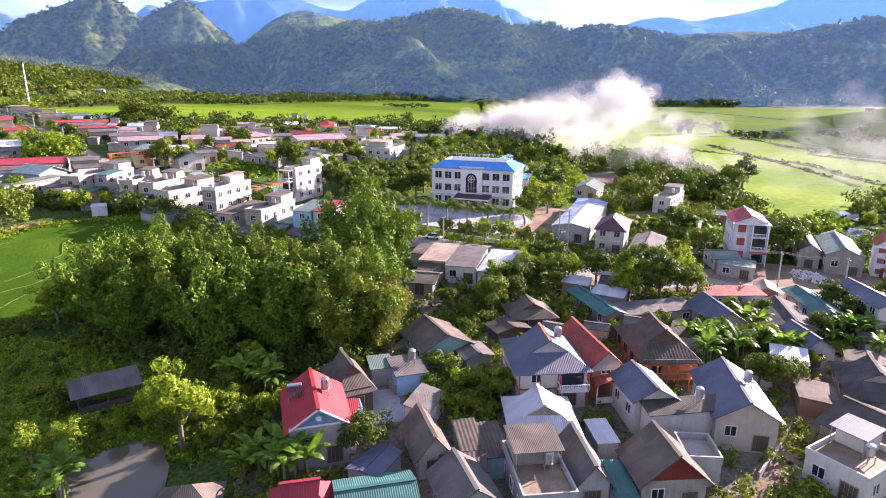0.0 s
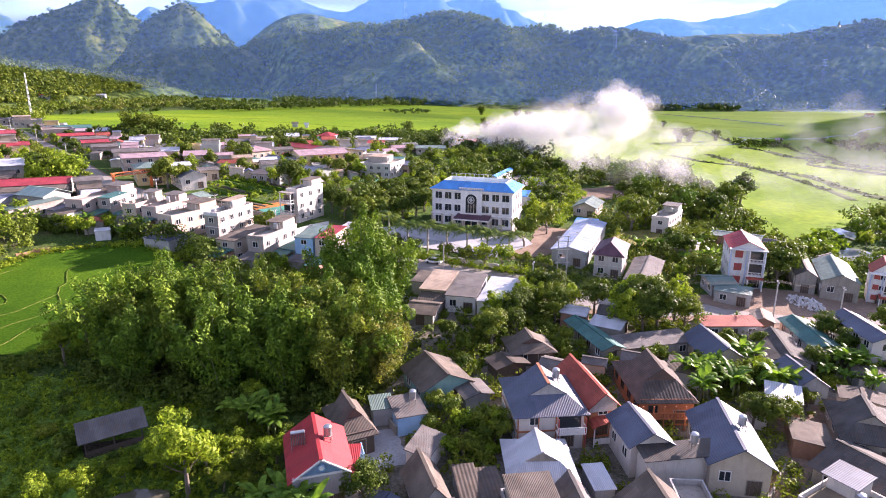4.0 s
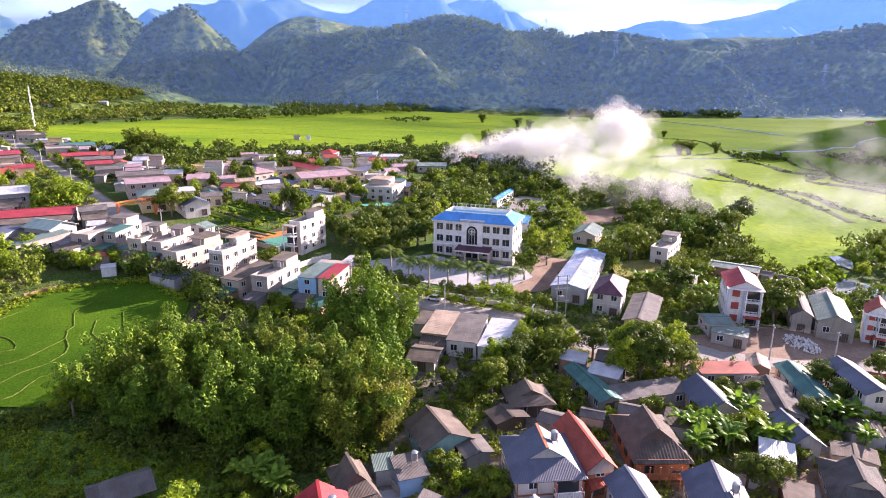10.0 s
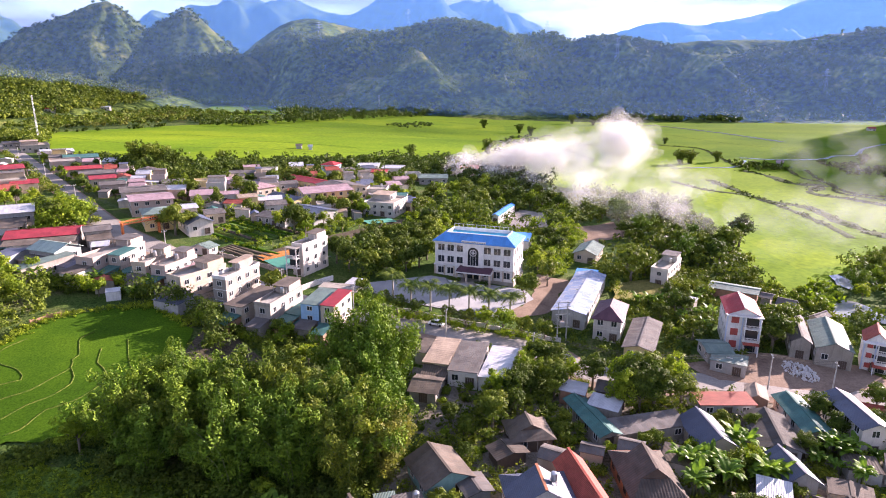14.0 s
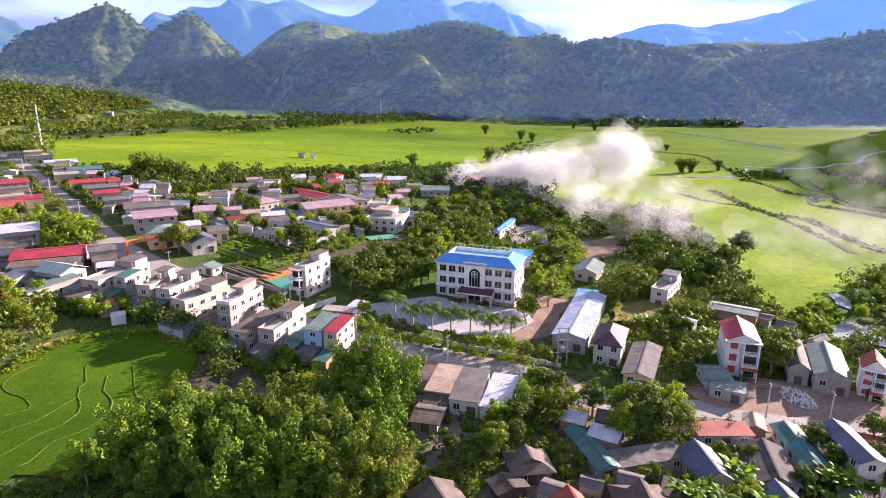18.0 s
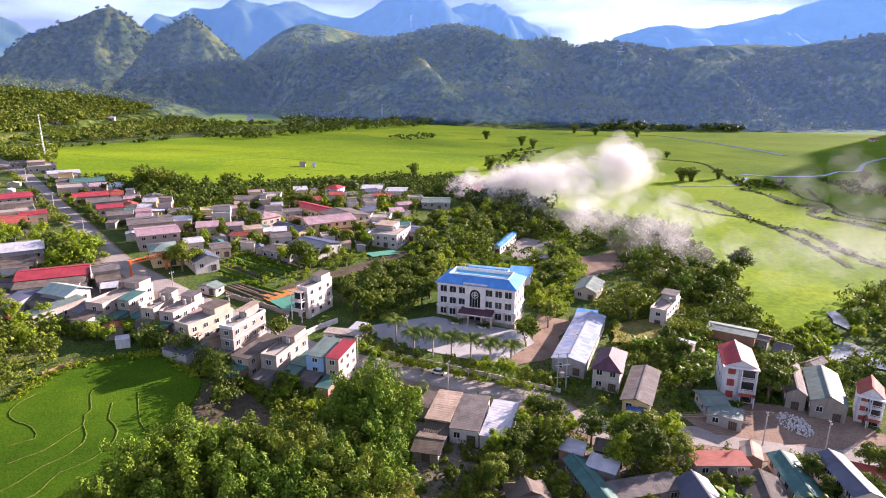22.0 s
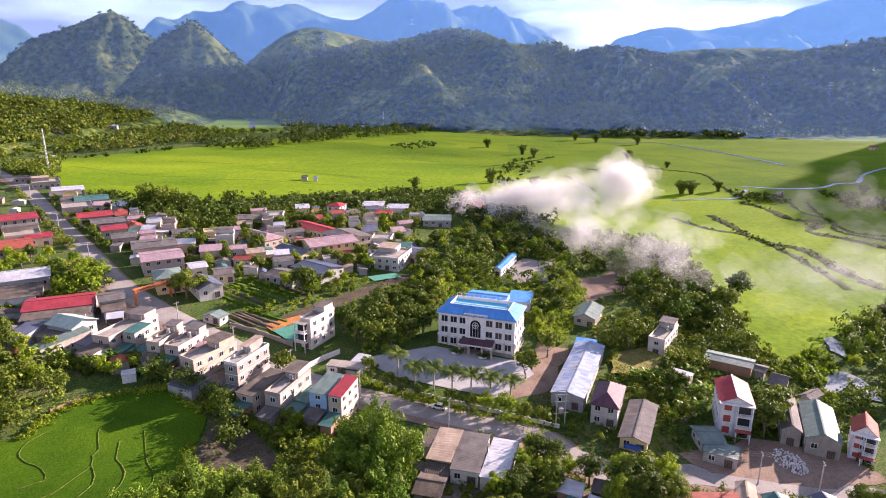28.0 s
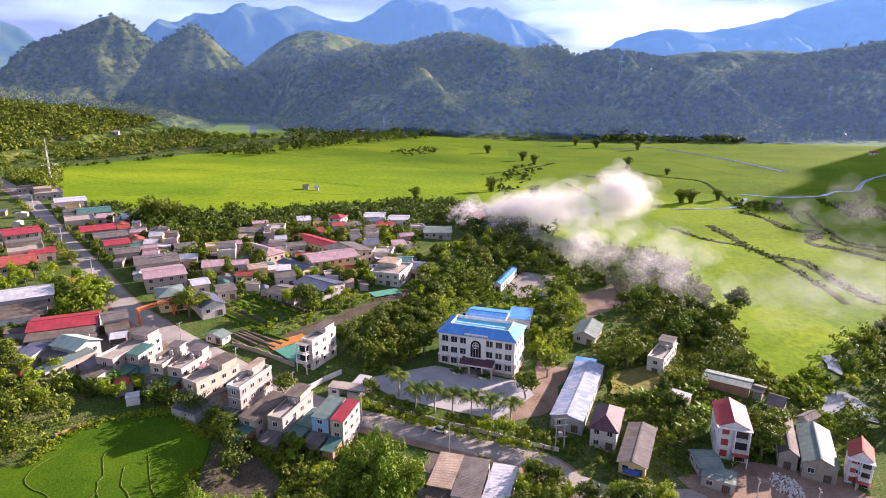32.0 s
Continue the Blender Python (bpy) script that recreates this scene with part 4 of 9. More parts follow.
def trunk_mesh(h, r, seed, limbs=5, spread=2.0):
    rng = random.Random(seed)
    bm = bmesh.new()
    bend = rng.uniform(-0.3, 0.3)
    tube(bm, [(0, 0, -0.6), (bend * 0.3, 0, h * 0.35), (bend, bend * 0.5, h * 0.7), (bend * 1.2, bend, h)], [r * 1.3, r, r * 0.75, r * 0.3], 6)
    for k in range(limbs):
        a = 2 * math.pi * k / limbs + rng.uniform(-0.4, 0.4)
        z0 = h * rng.uniform(0.4, 0.7)
        s = spread * rng.uniform(0.6, 1.0)
        tube(bm, [(bend * 0.8, bend * 0.4, z0), (math.cos(a) * s * 0.5, math.sin(a) * s * 0.5, z0 + h * 0.16), (math.cos(a) * s, math.sin(a) * s, z0 + h * 0.36)], [r * 0.5, r * 0.32, r * 0.12], 4)
    return mesh_of("trunk", bm, M["trunk"], True)


def bamboo_mesh(seed, h, r, culms, per, size, mat):
    """Arching culms from one stool, each hung with rounded leafy plumes, the tips nodding over."""
    rng = np.random.default_rng(seed)
    bm, cent, outs = bmesh.new(), [], []
    ts = (0, 0.3, 0.55, 0.75, 0.9, 1.0)
    for k in range(culms):
        a, lean, hh = rng.uniform(0, 6.28), rng.uniform(0.03, 1.0) ** 0.75, h * rng.uniform(0.62, 1.05)
        ca, sa = math.cos(a), math.sin(a)
        pts = []
        for t in ts:
            s = r * (0.12 + lean * (0.3 * t + 0.7 * t**2.2))
            z = hh * (t - 0.24 * lean * t**4)
            pts.append((ca * s, sa * s, z - (0.5 if t == 0 else 0)))
        tube(bm, pts, [0.09, 0.085, 0.075, 0.06, 0.04, 0.015], 3)
        for t in (0.14, 0.34, 0.52, 0.7, 0.86, 0.99):
            i = min(4, int(np.searchsorted(ts[1:], t)))
            f = (t - ts[i]) / (ts[i + 1] - ts[i])
            p = np.array(pts[i]) * (1 - f) + np.array(pts[i + 1]) * f + rng.normal(size=3) * 0.3
            m = int(per * (4.6 if t > 0.4 else 2.4))
            o = rng.normal(size=(m, 3))
            o /= np.linalg.norm(o, axis=1, keepdims=True)
            rad = rng.uniform(0.75, 1.3) * (1.55 - 0.65 * t)
            cent.append(p + o * rng.uniform(0.78, 1.04, (m, 1)) * rad * (0.9, 0.9, 1.15))
            outs.append(o + (0, 0, 0.1))
    cent, outs = np.concatenate(cent), np.concatenate(outs)
    v, f = leaf_quads(cent, outs, size, rng, 1.1, 0.45)
    # big unseen leaves inside the clump, added to stop sunlight leaking through
    a, z = rng.uniform(0, 6.28, 170), rng.uniform(0.06, 0.62, 170)
    q = np.sqrt(rng.uniform(0, 1, 170)) * r * (0.12 + 0.3 * z)
    vi, fi = leaf_quads(np.stack([np.cos(a) * q, np.sin(a) * q, z * h], 1), rng.normal(size=(170, 3)) * (1, 1, 0.3), 0.75, rng, 0.5, 0.5)
    v, f = np.concatenate([v, vi]), np.concatenate([f, fi + len(v)])
    return mesh_of("culm_base", bm, M["culm"]), raw("crown", v, f, M[mat])


def frond(bm, base, a, length, rise, droop, width, n=6, split=True):
    """One long leaf: a bent midrib with leaflets to both sides, or a whole blade."""
    ca, sa = math.cos(a), math.sin(a)
    pts = []
    for k in range(n + 1):
        t = k / n
        s = length * (t - 0.18 * droop * t * t)
        pts.append(Vector((base[0] + ca * s, base[1] + sa * s, base[2] + length * (rise * t - droop * t * t))))
    side = Vector((-sa, ca, 0))
    for k in range(n):
        t0, t1 = k / n, (k + 1) / n
        w0, w1 = width * math.sin(math.pi * min(1, 0.12 + t0 * 0.86)) ** 0.7, width * math.sin(math.pi * min(1, 0.12 + t1 * 0.86)) ** 0.7
        for s in (-1, 1):
            if split:
                for j in range(3):
                    q = pts[k].lerp(pts[k + 1], j / 3)
                    q2 = pts[k].lerp(pts[k + 1], j / 3 + 0.26)
                    tip = q.lerp(q2, 0.5) + side * s * (w0 + w1) / 2 + (pts[k + 1] - pts[k]) * 0.5 - Vector((0, 0, 0.35 * w0))
                    bm.faces.new([bm.verts.new(v) for v in (q, q2, tip)])
            else:
                d = Vector((0, 0, -0.22))
                bm.faces.new([bm.verts.new(v) for v in (pts[k], pts[k + 1], pts[k + 1] + side * s * w1 + d * w1, pts[k] + side * s * w0 + d * w0)])


def palm_mesh(seed, h):
    rng = random.Random(seed)
    bm = bmesh.new()
    tube(bm, [(0, 0, -0.5), (0, 0, h * 0.25), (0.05, 0.05, h * 0.7), (0.05, 0.1, h)], [0.28, 0.2, 0.19, 0.15], 8)
    lf = bmesh.new()
    for k in range(26):
        frond(lf, (0.05, 0.1, h), 2.4 * k + rng.uniform(-0.2, 0.2), rng.uniform(3.2, 4.2), rng.uniform(0.4, 1.0), rng.uniform(0.55, 0.9), 1.15, 8)
    return mesh_of("trunk", bm, M["palmtrunk"], True), mesh_of("crown", lf, M["leaf_palm"])


def banana_mesh(seed, h):
    rng = random.Random(seed)
    bm, lf = bmesh.new(), bmesh.new()
    for s in range(4):
        x, y, hh = rng.uniform(-1.3, 1.3), rng.uniform(-1.3, 1.3), h * rng.uniform(0.7, 1.0)
        tube(bm, [(x, y, -0.4), (x, y, hh * 0.5), (x + 0.1, y, hh)], [0.16, 0.13, 0.08], 6)
        for k in range(8):
            frond(lf, (x + 0.1, y, hh), 2.4 * k + rng.uniform(-0.3, 0.3), rng.uniform(2.0, 2.9), rng.uniform(0.7, 1.5), rng.uniform(0.6, 1.1), 0.42, 6, False)
    return mesh_of("stem", bm, M["culm"], True), mesh_of("crown", lf, M["leaf_banana"])


KINDS = {}
for lod, k, q in (("near", 1.8, 0.66), ("mid", 0.9, 0.96), ("far", 0.5, 1.35)):
    KINDS[lod] = {
        "broad": [(trunk_mesh(5.0, 0.28, s, 5, 2.6), crown_mesh("crown", 3.6, 3.1, 5.3, 50, int(44 * k), 0.31 * q, m, s, 0.3)) for s, m in ((1, "leaf_dark"), (2, "leaf_mid"), (3, "leaf_dark"), (4, "leaf_mid"))],
        "light": [(trunk_mesh(4.8, 0.2, s, 6, 2.4), crown_mesh("crown", 3.2, 3.5, 4.7, 44, int(36 * k), 0.3 * q, "leaf_light", s, 0.29, 0.35)) for s in (11, 12)],
        "round": [(trunk_mesh(2.2, 0.14, s, 4, 0.9), crown_mesh("crown", 1.9, 1.8, 2.9, 26, int(32 * k), 0.26 * q, m, s, 0.42)) for s, m in ((21, "leaf_light"), (22, "leaf_mid"))],
        "bush": [(trunk_mesh(1.0, 0.08, s, 4, 0.7), crown_mesh("crown", 1.5, 1.1, 0.9, 26, int(20 * k), 0.24 * q, m, s, 0.42)) for s, m in ((31, "leaf_mid"), (32, "leaf_light"), (33, "leaf_dark"))],
        "bamboo": [bamboo_mesh(s, 13.0, 5.4, 24, max(5, int(10.5 * k)), 0.34 * q, m) for s, m in ((41, "leaf_bamboo"), (42, "leaf_bamboo"), (43, "leaf_mid"))],
        "dry": [bamboo_mesh(51, 13.0, 4.8, 22, max(3, int(10 * k)), 0.34 * q, "leaf_dry")],
    }
    for name, fun, h in (("palm", palm_mesh, 5.6), ("banana", banana_mesh, 3.0)):
        KINDS[lod][name] = KINDS["near"][name] if lod != "near" else [fun(s, h) for s in (61, 62)]
LABELS = {
    "broad": ("broadleaf_tree", "dense dark green broadleaf tree among the houses", "tree"),
    "light": ("feathery_tree", "open yellow-green broadleaf tree on the field edge", "tree"),
    "round": ("small_tree", "small rounded green tree beside the road", "tree"),
    "bush": ("bush", "low green leafy bush on rough ground", "bush"),
    "bamboo": ("bamboo_clump", "tall arching clump of green bamboo", "bamboo"),
    "dry": ("bamboo_clump", "tall yellowing bamboo clump beside the grove", "bamboo"),
    "palm": ("palm_tree", "slim palm tree with feathery crown in the paved yard", "palm"),
    "banana": ("banana_plant", "banana plants with broad bright green leaves", "plant"),
}
PART2 = {"bamboo": "culm_base", "dry": "culm_base", "banana": "stem"}
prng = random.Random(5)


def plant(kind, x, y, s=1.0, sz=None, dz=0.0, pick=None):
    row = KINDS["near" if y < 128 else "mid" if y < 250 else "far"][kind]
    a, b = row[prng.randrange(len(row)) if pick is None else pick]
    name, label, cat = LABELS[kind]
    ob = tagged(new(name), label, cat, cat + "s of the valley")
    ob.matrix_world = pose(x, y, tz(x, y) + dz, 0, 0, prng.uniform(0, 360)) @ Matrix.Diagonal((s, s, sz or s, 1))
    p = share(PART2.get(kind, "trunk"), a, ob, Matrix())
    if kind in PART2:
        p["kind"] = "stuff"
    share("crown", b, ob, Matrix())
    return ob


def inside(x, y, poly):
    k, c = len(poly) - 1, False
    for i in range(len(poly)):
        (xa, ya), (xb, yb) = poly[i], poly[k]
        if (ya > y) != (yb > y) and x < (xb - xa) * (y - ya) / (yb - ya) + xa:
            c = not c
        k = i
    return c



def clear(x, y, r):
    if any((x - a) ** 2 + (y - b) ** 2 < (w + r * 0.4) ** 2 for a, b, w in ROADS) or any(inside(x, y, p) for p in AVOID):
        return False
    for fx, fy, fa, fw, fd in FOOT:
        c, s = math.cos(fa), math.sin(fa)
        u, v = c * (x - fx) + s * (y - fy), -s * (x - fx) + c * (y - fy)
        if abs(u) < fw / 2 + r and abs(v) < fd / 2 + r:
            return False
    return True


def grove(poly, n, kinds, s0, s1, gap=2.0, keep=1.2):
    """Scattered plants within an outline, clear of the houses and of each other."""
    xs, ys = [p[0] for p in poly], [p[1] for p in poly]
    got, tries = [], 0
    while len(got) < n and tries < n * 40:
        tries += 1
        x, y = prng.uniform(min(xs), max(xs)), prng.uniform(min(ys), max(ys))
        if inside(x, y, poly) and clear(x, y, keep) and all((x - a) ** 2 + (y - b) ** 2 > gap * gap for a, b in got):
            got.append((x, y))
            plant(prng.choice(kinds), x, y, prng.uniform(s0, s1))


def woodland(name, label, poly, n, h0, h1, mat, seed, per=46, size=1.0, keep=False, avoid=()):
    """A far wood: many crowns of leaf clumps joined into one mass."""
    rng = np.random.default_rng(seed)
    xs, ys = [p[0] for p in poly], [p[1] for p in poly]
    pts = []
    while len(pts) < n:
        x, y = rng.uniform(min(xs), max(xs)), rng.uniform(min(ys), max(ys))
        if inside(x, y, poly) and not any(inside(x, y, p) for p in avoid) and (not keep or clear(x, y, 1.5)):
            pts.append((x, y))
    return crowns(name, label, np.array(pts), h0, h1, mat, rng, per, size)


def verge(name, label, line, width, n, h0, h1, mat, seed, per=30, size=0.3):
    """Weeds, scrub or trees in an uneven band along a line."""
    rng = np.random.default_rng(seed)
    q = np.array([(p.x, p.y) for p in smooth_line(line, 3.0)])
    i = rng.integers(0, len(q) - 1, n * 2)
    i = i[lattice(i * 0.18, i * 0.0, seed) > 0.3][:n]
    pts = q[i] + (q[i + 1] - q[i]) * rng.uniform(0, 1, (len(i), 1)) + rng.normal(size=(len(i), 2)) * width * 0.4
    return crowns(name, label, pts, h0, h1, mat, rng, per, size)


def crowns(name, label, pts, h0, h1, mat, rng, per, size):
    n = len(pts)
    h = rng.uniform(h0, h1, n)
    k = np.repeat(np.arange(n), per)
    o = rng.normal(size=(len(k), 3))
    o /= np.linalg.norm(o, axis=1, keepdims=True)
    o[:, 2] = np.where(o[:, 2] < -0.3, -o[:, 2], o[:, 2])
    r = h * rng.uniform(0.32, 0.5, n)
    lobes = 5
    d = rng.normal(size=(n, lobes, 3)) * (0.55, 0.55, 0.4)
    pick = rng.integers(0, lobes, len(k))
    c = np.stack([pts[k, 0], pts[k, 1], terrain(pts[k, 0], pts[k, 1]) + h[k] * (0.58 if h0 > 2.5 else 0.4)], 1) + d[k, pick] * r[k][:, None]
    p = c + o * (r[k] * rng.uniform(0.5, 0.72, (n, lobes))[k, pick] * rng.uniform(0.8, 1.05, len(k)))[:, None] * (1, 1, 1.1)
    v, f = leaf_quads(p, o, size, rng, 0.7, 0.75)
    return tagged(new(name, raw(name, v, f, M[mat])), label, "trees", kind="stuff")


# ---- hills and distance ----
hill("distant_mountain", "hazy blue distant mountain range", [(-1588, 227), (-1479, 347), (-1412, 383), (-1248, 452), (-1088, 502), (-934, 467), (-863, 502), (-716, 438), (-561, 398), (-466, 427), (-308, 521), (-200, 545), (-91, 510), (2, 487), (212, 511), (313, 441), (504, 348), (667, 235), (833, 114)], 2300, 3600, 4300, "farhill", 3, rough=30.0, canopy=8.0, step=22.0)
hill("distant_mountain", "hazy blue distant mountain ridge", [(514, 111), (649, 219), (838, 300), (1054, 358), (1249, 343), (1519, 380), (1754, 453), (1962, 505), (2226, 536), (2626, 435)], 2100, 3200, 4000, "farhill", 5, rough=26.0, canopy=8.0, step=22.0)
hill("distant_mountain", "hazy blue distant mountain shoulder", [(-3082, 321), (-2652, 404), (-2307, 383), (-2225, 356), (-2074, 213), (-1888, 73)], 2200, 3300, 4000, "farhill", 8, rough=22.0, canopy=8.0, step=22.0)
hill("wooded_ridge", "broad wooded ridge with paler patches for cleared and sunlit slope", [(-607, 7), (-539, 90), (-464, 150), (-404, 178), (-347, 173), (-289, 167), (-230, 184), (-143, 190), (-91, 201), (-13, 204), (59, 202), (117, 191), (189, 183), (247, 180), (305, 158), (367, 103), (475, 32)], 960, 1650, 2150, "hill", 11, rough=20.0, power=1.35, bay=((-620, 600), (-400, 380), (-90, 0)))
hill("wooded_ridge", "dark wooded ridge above the far side of the rice plain", [(190, 50), (266, 127), (304, 150), (356, 163), (409, 153), (475, 143), (542, 131), (583, 118), (647, 126), (725, 132), (788, 149), (850, 165), (913, 177), (999, 185), (1115, 198), (1299, 181), (1532, 81)], 930, 1500, 2000, "hill", 13, rough=20.0, power=1.35)
hill("wooded_ridge", "middle wooded ridge in the shade", [(573, 54), (650, 173), (770, 190), (874, 187), (979, 188), (1083, 181), (1191, 158), (1343, 91)], 1500, 2000, 2500, "hill", 15, rough=12.0)
hill("wooded_ridge", "wooded shoulder behind the main ridge", [(-688, 119), (-608, 190), (-494, 236), (-438, 254), (-384, 240), (-292, 223), (-182, 192), (-72, 121)], 1600, 2100, 2600, "hill", 16, rough=12.0)
peak("karst_peak", "steep green limestone peak", [(-1370, 0), (-1241, 67), (-1183, 127), (-1128, 172), (-1061, 202), (-995, 228), (-945, 254), (-908, 264), (-877, 246), (-843, 214), (-808, 182), (-774, 141), (-733, 84), (-670, 0)], -908, 1750, "karst", 21)
peak("karst_peak", "steep limestone peak with a bare rock scar", [(-830, 0), (-777, 42), (-736, 85), (-696, 143), (-657, 184), (-622, 209), (-604, 217), (-586, 212), (-552, 180), (-522, 147), (-491, 122), (-452, 107), (-413, 84), (-376, 34), (-340, 0)], -604, 1500, "karst", 23)
# unseen hill, placed beyond the right edge to throw shadow over the far plain
shadow_spur("wooded_ridge", "unseen wooded spur added to shadow the far plain", (1200, 1160), (1300, 800), 330, 370, 280, 61)
hill("wooded_hillside", "low wooded hillside with dry grass clearings", [(-1143, 121), (-938, 104), (-808, 94), (-753, 79), (-699, 67), (-633, 60), (-577, 51), (-530, 45), (-474, 36), (-428, 22), (-400, 5)], 520, 1050, 1350, "hill", 31, rough=4.0, power=1.0, step=7.0, canopy=7.0)

BACK_FIELD = [(-500, 1090), (-450, 1240), (-345, 1210), (-270, 1010), (-225, 930), (-262, 905), (-318, 900), (-375, 940)]
ground_grid(np.concatenate([np.arange(-4500, -600, 150), np.arange(-600, 700, 20), np.arange(700, 4600, 150)]), np.concatenate([np.arange(-1500, -100, 100), np.arange(-100, 1200, 20), np.arange(1200, 4600, 150)]), terrain, "ground", "village ground of grass, soil and scrub", "soil", "ground")
draped("rice_plain", "flat bright green rice plain", [(-271.2, 411.3), (-228.8, 394.4), (-192.1, 380.0), (-141.4, 378.4), (-91.7, 412.8), (-24.2, 453.0), (21.4, 432.8), (57.8, 375.7), (81.6, 354.4), (113.0, 336.8), (118.1, 276.1), (111.4, 225.0), (106.0, 193.3), (117.2, 194.4), (138.1, 213.0), (183.1, 243.4), (267.0, 289.2), (1005.5, 929.4), (769.2, 1109.4), (414.8, 1141.9), (207.8, 1135.3), (-92.7, 1042.4), (-189.0, 871.1), (-294.7, 685.0), (-368.8, 578.8)], 0.25, "plain", 25, rag=7.0)
draped("rice_field", "small bright rice field below the limestone peak", BACK_FIELD, 0.3, "plain", 30, rag=7.0)
draped("rice_field", "bright green rice field with curving bunds", [(-96.7, 80.6), (-131.6, 120.5), (-101.3, 129.0), (-99.9, 139.1), (-96.0, 144.0), (-86.2, 149.7), (-77.0, 151.8), (-70.7, 147.4), (-61.1, 141.2), (-60.7, 133.4), (-60.8, 125.7), (-57.6, 116.8), (-56.0, 110.4), (-57.8, 104.7), (-65.5, 99.2), (-78.5, 95.7), (-82.7, 85.9)], 0.3, "rice", 6, rag=1.6)
strip("road", "worn pale asphalt village road", [(-435.1, 559.1), (-302.0, 425.1), (-215.9, 323.6), (-165.5, 265.8), (-126.6, 222.5), (-97.6, 198.6), (-76.5, 183.9), (-55.8, 169.4), (-34.9, 158.9), (-14.9, 152.6), (3.8, 146.7), (22.7, 140.4), (29.3, 132.4), (42.5, 127.4), (58.4, 128.8), (77.3, 125.4), (96.3, 121.9), (128.7, 113.2)], 9.0, "road", 0.12)
strip("road_verge", "pale dirt verge along the road", [(-407.6, 522.6), (-291.3, 409.5), (-210.5, 315.0), (-163.3, 261.9), (-125.2, 219.8), (-96.9, 196.9), (-75.8, 182.1), (-55.4, 168.2), (-34.7, 157.7), (-14.8, 151.5), (3.8, 145.7), (22.6, 139.5), (29.1, 131.3), (42.2, 126.4), (58.0, 127.8), (76.8, 124.4), (95.6, 121.0), (127.9, 112.3)], 12.5, "dirt", 0.05)
strip("lane", "pale dirt lane between near houses", [(63.6, 92.2), (56.5, 82.9), (49.4, 75.2), (43.3, 68.7), (37.2, 62.1), (32.7, 57.4)], 5.0, "dirt", 0.12)
draped("paved_yard", "grey paved yard before the hall", [(-27.5, 175.5), (-4.8, 187.3), (24.4, 179.9), (26.1, 172.5), (13.7, 157.4), (-16.0, 165.7)], 0.16, "paving", 6)
draped("dirt_yard", "red-brown dirt yard by the workshops", [(57.5, 135.4), (79.9, 143.8), (101.9, 138.4), (103.6, 128.0), (65.8, 122.1)], 0.1, "dirt", 6, rag=2.0)
draped("dirt_yard", "pale dirt yard beside the long hall", [(30.1, 195.3), (40.3, 192.6), (29.7, 162.0), (15.2, 156.2), (26.1, 172.5)], 0.14, "dirt", 6, rag=2.0)
draped("village_yards", "trodden grey-brown yards between the near houses", [(-16.6, 72.3), (-8.8, 95.0), (7.5, 98.4), (23.8, 106.8), (43.6, 106.1), (65.8, 100.7), (72.4, 92.7), (65.1, 73.2), (45.1, 52.8), (-20.4, 51.4), (-24.1, 65.2)], 0.06, "yard", 6, bar=False, rag=3.0)
draped("village_yards", "trodden grey-brown yards behind the road", [(-8.7, 128.1), (13.4, 118.3), (26.8, 119.4), (56.6, 124.2), (92.3, 117.6), (79.9, 93.5), (21.2, 95.1), (-7.3, 104.8)], 0.05, "yard", 6, bar=False, rag=3.0)
draped("roadside_ground", "dusty bare ground behind the roadside row", [(-160.3, 187.6), (-126.9, 209.1), (-87.1, 187.3), (-30.8, 154.2), (-22.8, 142.3), (-58.4, 151.6), (-79.5, 160.8), (-116.9, 165.8), (-138.5, 158.7)], 0.05, "yard", 6, bar=False, rag=3.0)
draped("concrete_yard", "stained concrete yard beside the red-roofed house", [(-11.1, 79.1), (-7.0, 79.6), (-3.8, 71.9), (-10.2, 70.9)], 0.14, "paving", 4, rag=0.4)
draped("corn_plot", "yellowing plot of dry corn", [(55.2, 190.6), (71.4, 196.7), (70.1, 181.0), (57.2, 174.4), (49.5, 175.2)], 0.8, "corn", 3, rag=2.0)
draped("meadow", "bright rough meadow grass beside the fish pond", [(-93.1, 89.5), (-66.1, 91.8), (-45.7, 85.3), (-31.5, 86.1), (-26.2, 69.5), (-33.3, 65.9), (-42.4, 57.9), (-56.9, 49.3)], 0.1, "meadow", 5, bar=False, rag=2.5)
draped("school_yard", "bare grey yard beside the blue-roofed building", [(23.8, 268.5), (36.1, 292.5), (52.3, 288.9), (43.8, 260.0), (29.4, 255.2)], 0.14, "road", 6, rag=1.5)
draped("dirt_yard", "bare brown yard among trees below the smoke", [(57.6, 266.2), (77.6, 279.0), (77.9, 255.8), (56.4, 236.5)], 0.12, "dirt", 6, rag=2.5)
draped("dark_plot", "bare dark soil plot below the houses", [(-59.6, 139.3), (-48.8, 137.5), (-39.3, 127.6), (-40.9, 116.0), (-53.7, 112.9), (-59.2, 123.4)], 0.12, "earth", 5, rag=2.0)
draped("fish_pond", "still brown fish pond", [(-42.1, 56.9), (-42.9, 60.2), (-41.1, 63.8), (-38.0, 66.3), (-34.3, 65.9), (-31.6, 61.9), (-29.5, 55.4), (-41.3, 55.1)], 0.3, "water", 30, cat="water", rag=0.8)
draped("river_pool", "pale still pool of the stream", [(138.4, 212.1), (142.5, 213.4), (143.2, 206.6), (140.0, 199.8), (135.7, 196.1), (134.0, 201.4)], 0.35, "silt", 30, cat="water", rag=2.0)
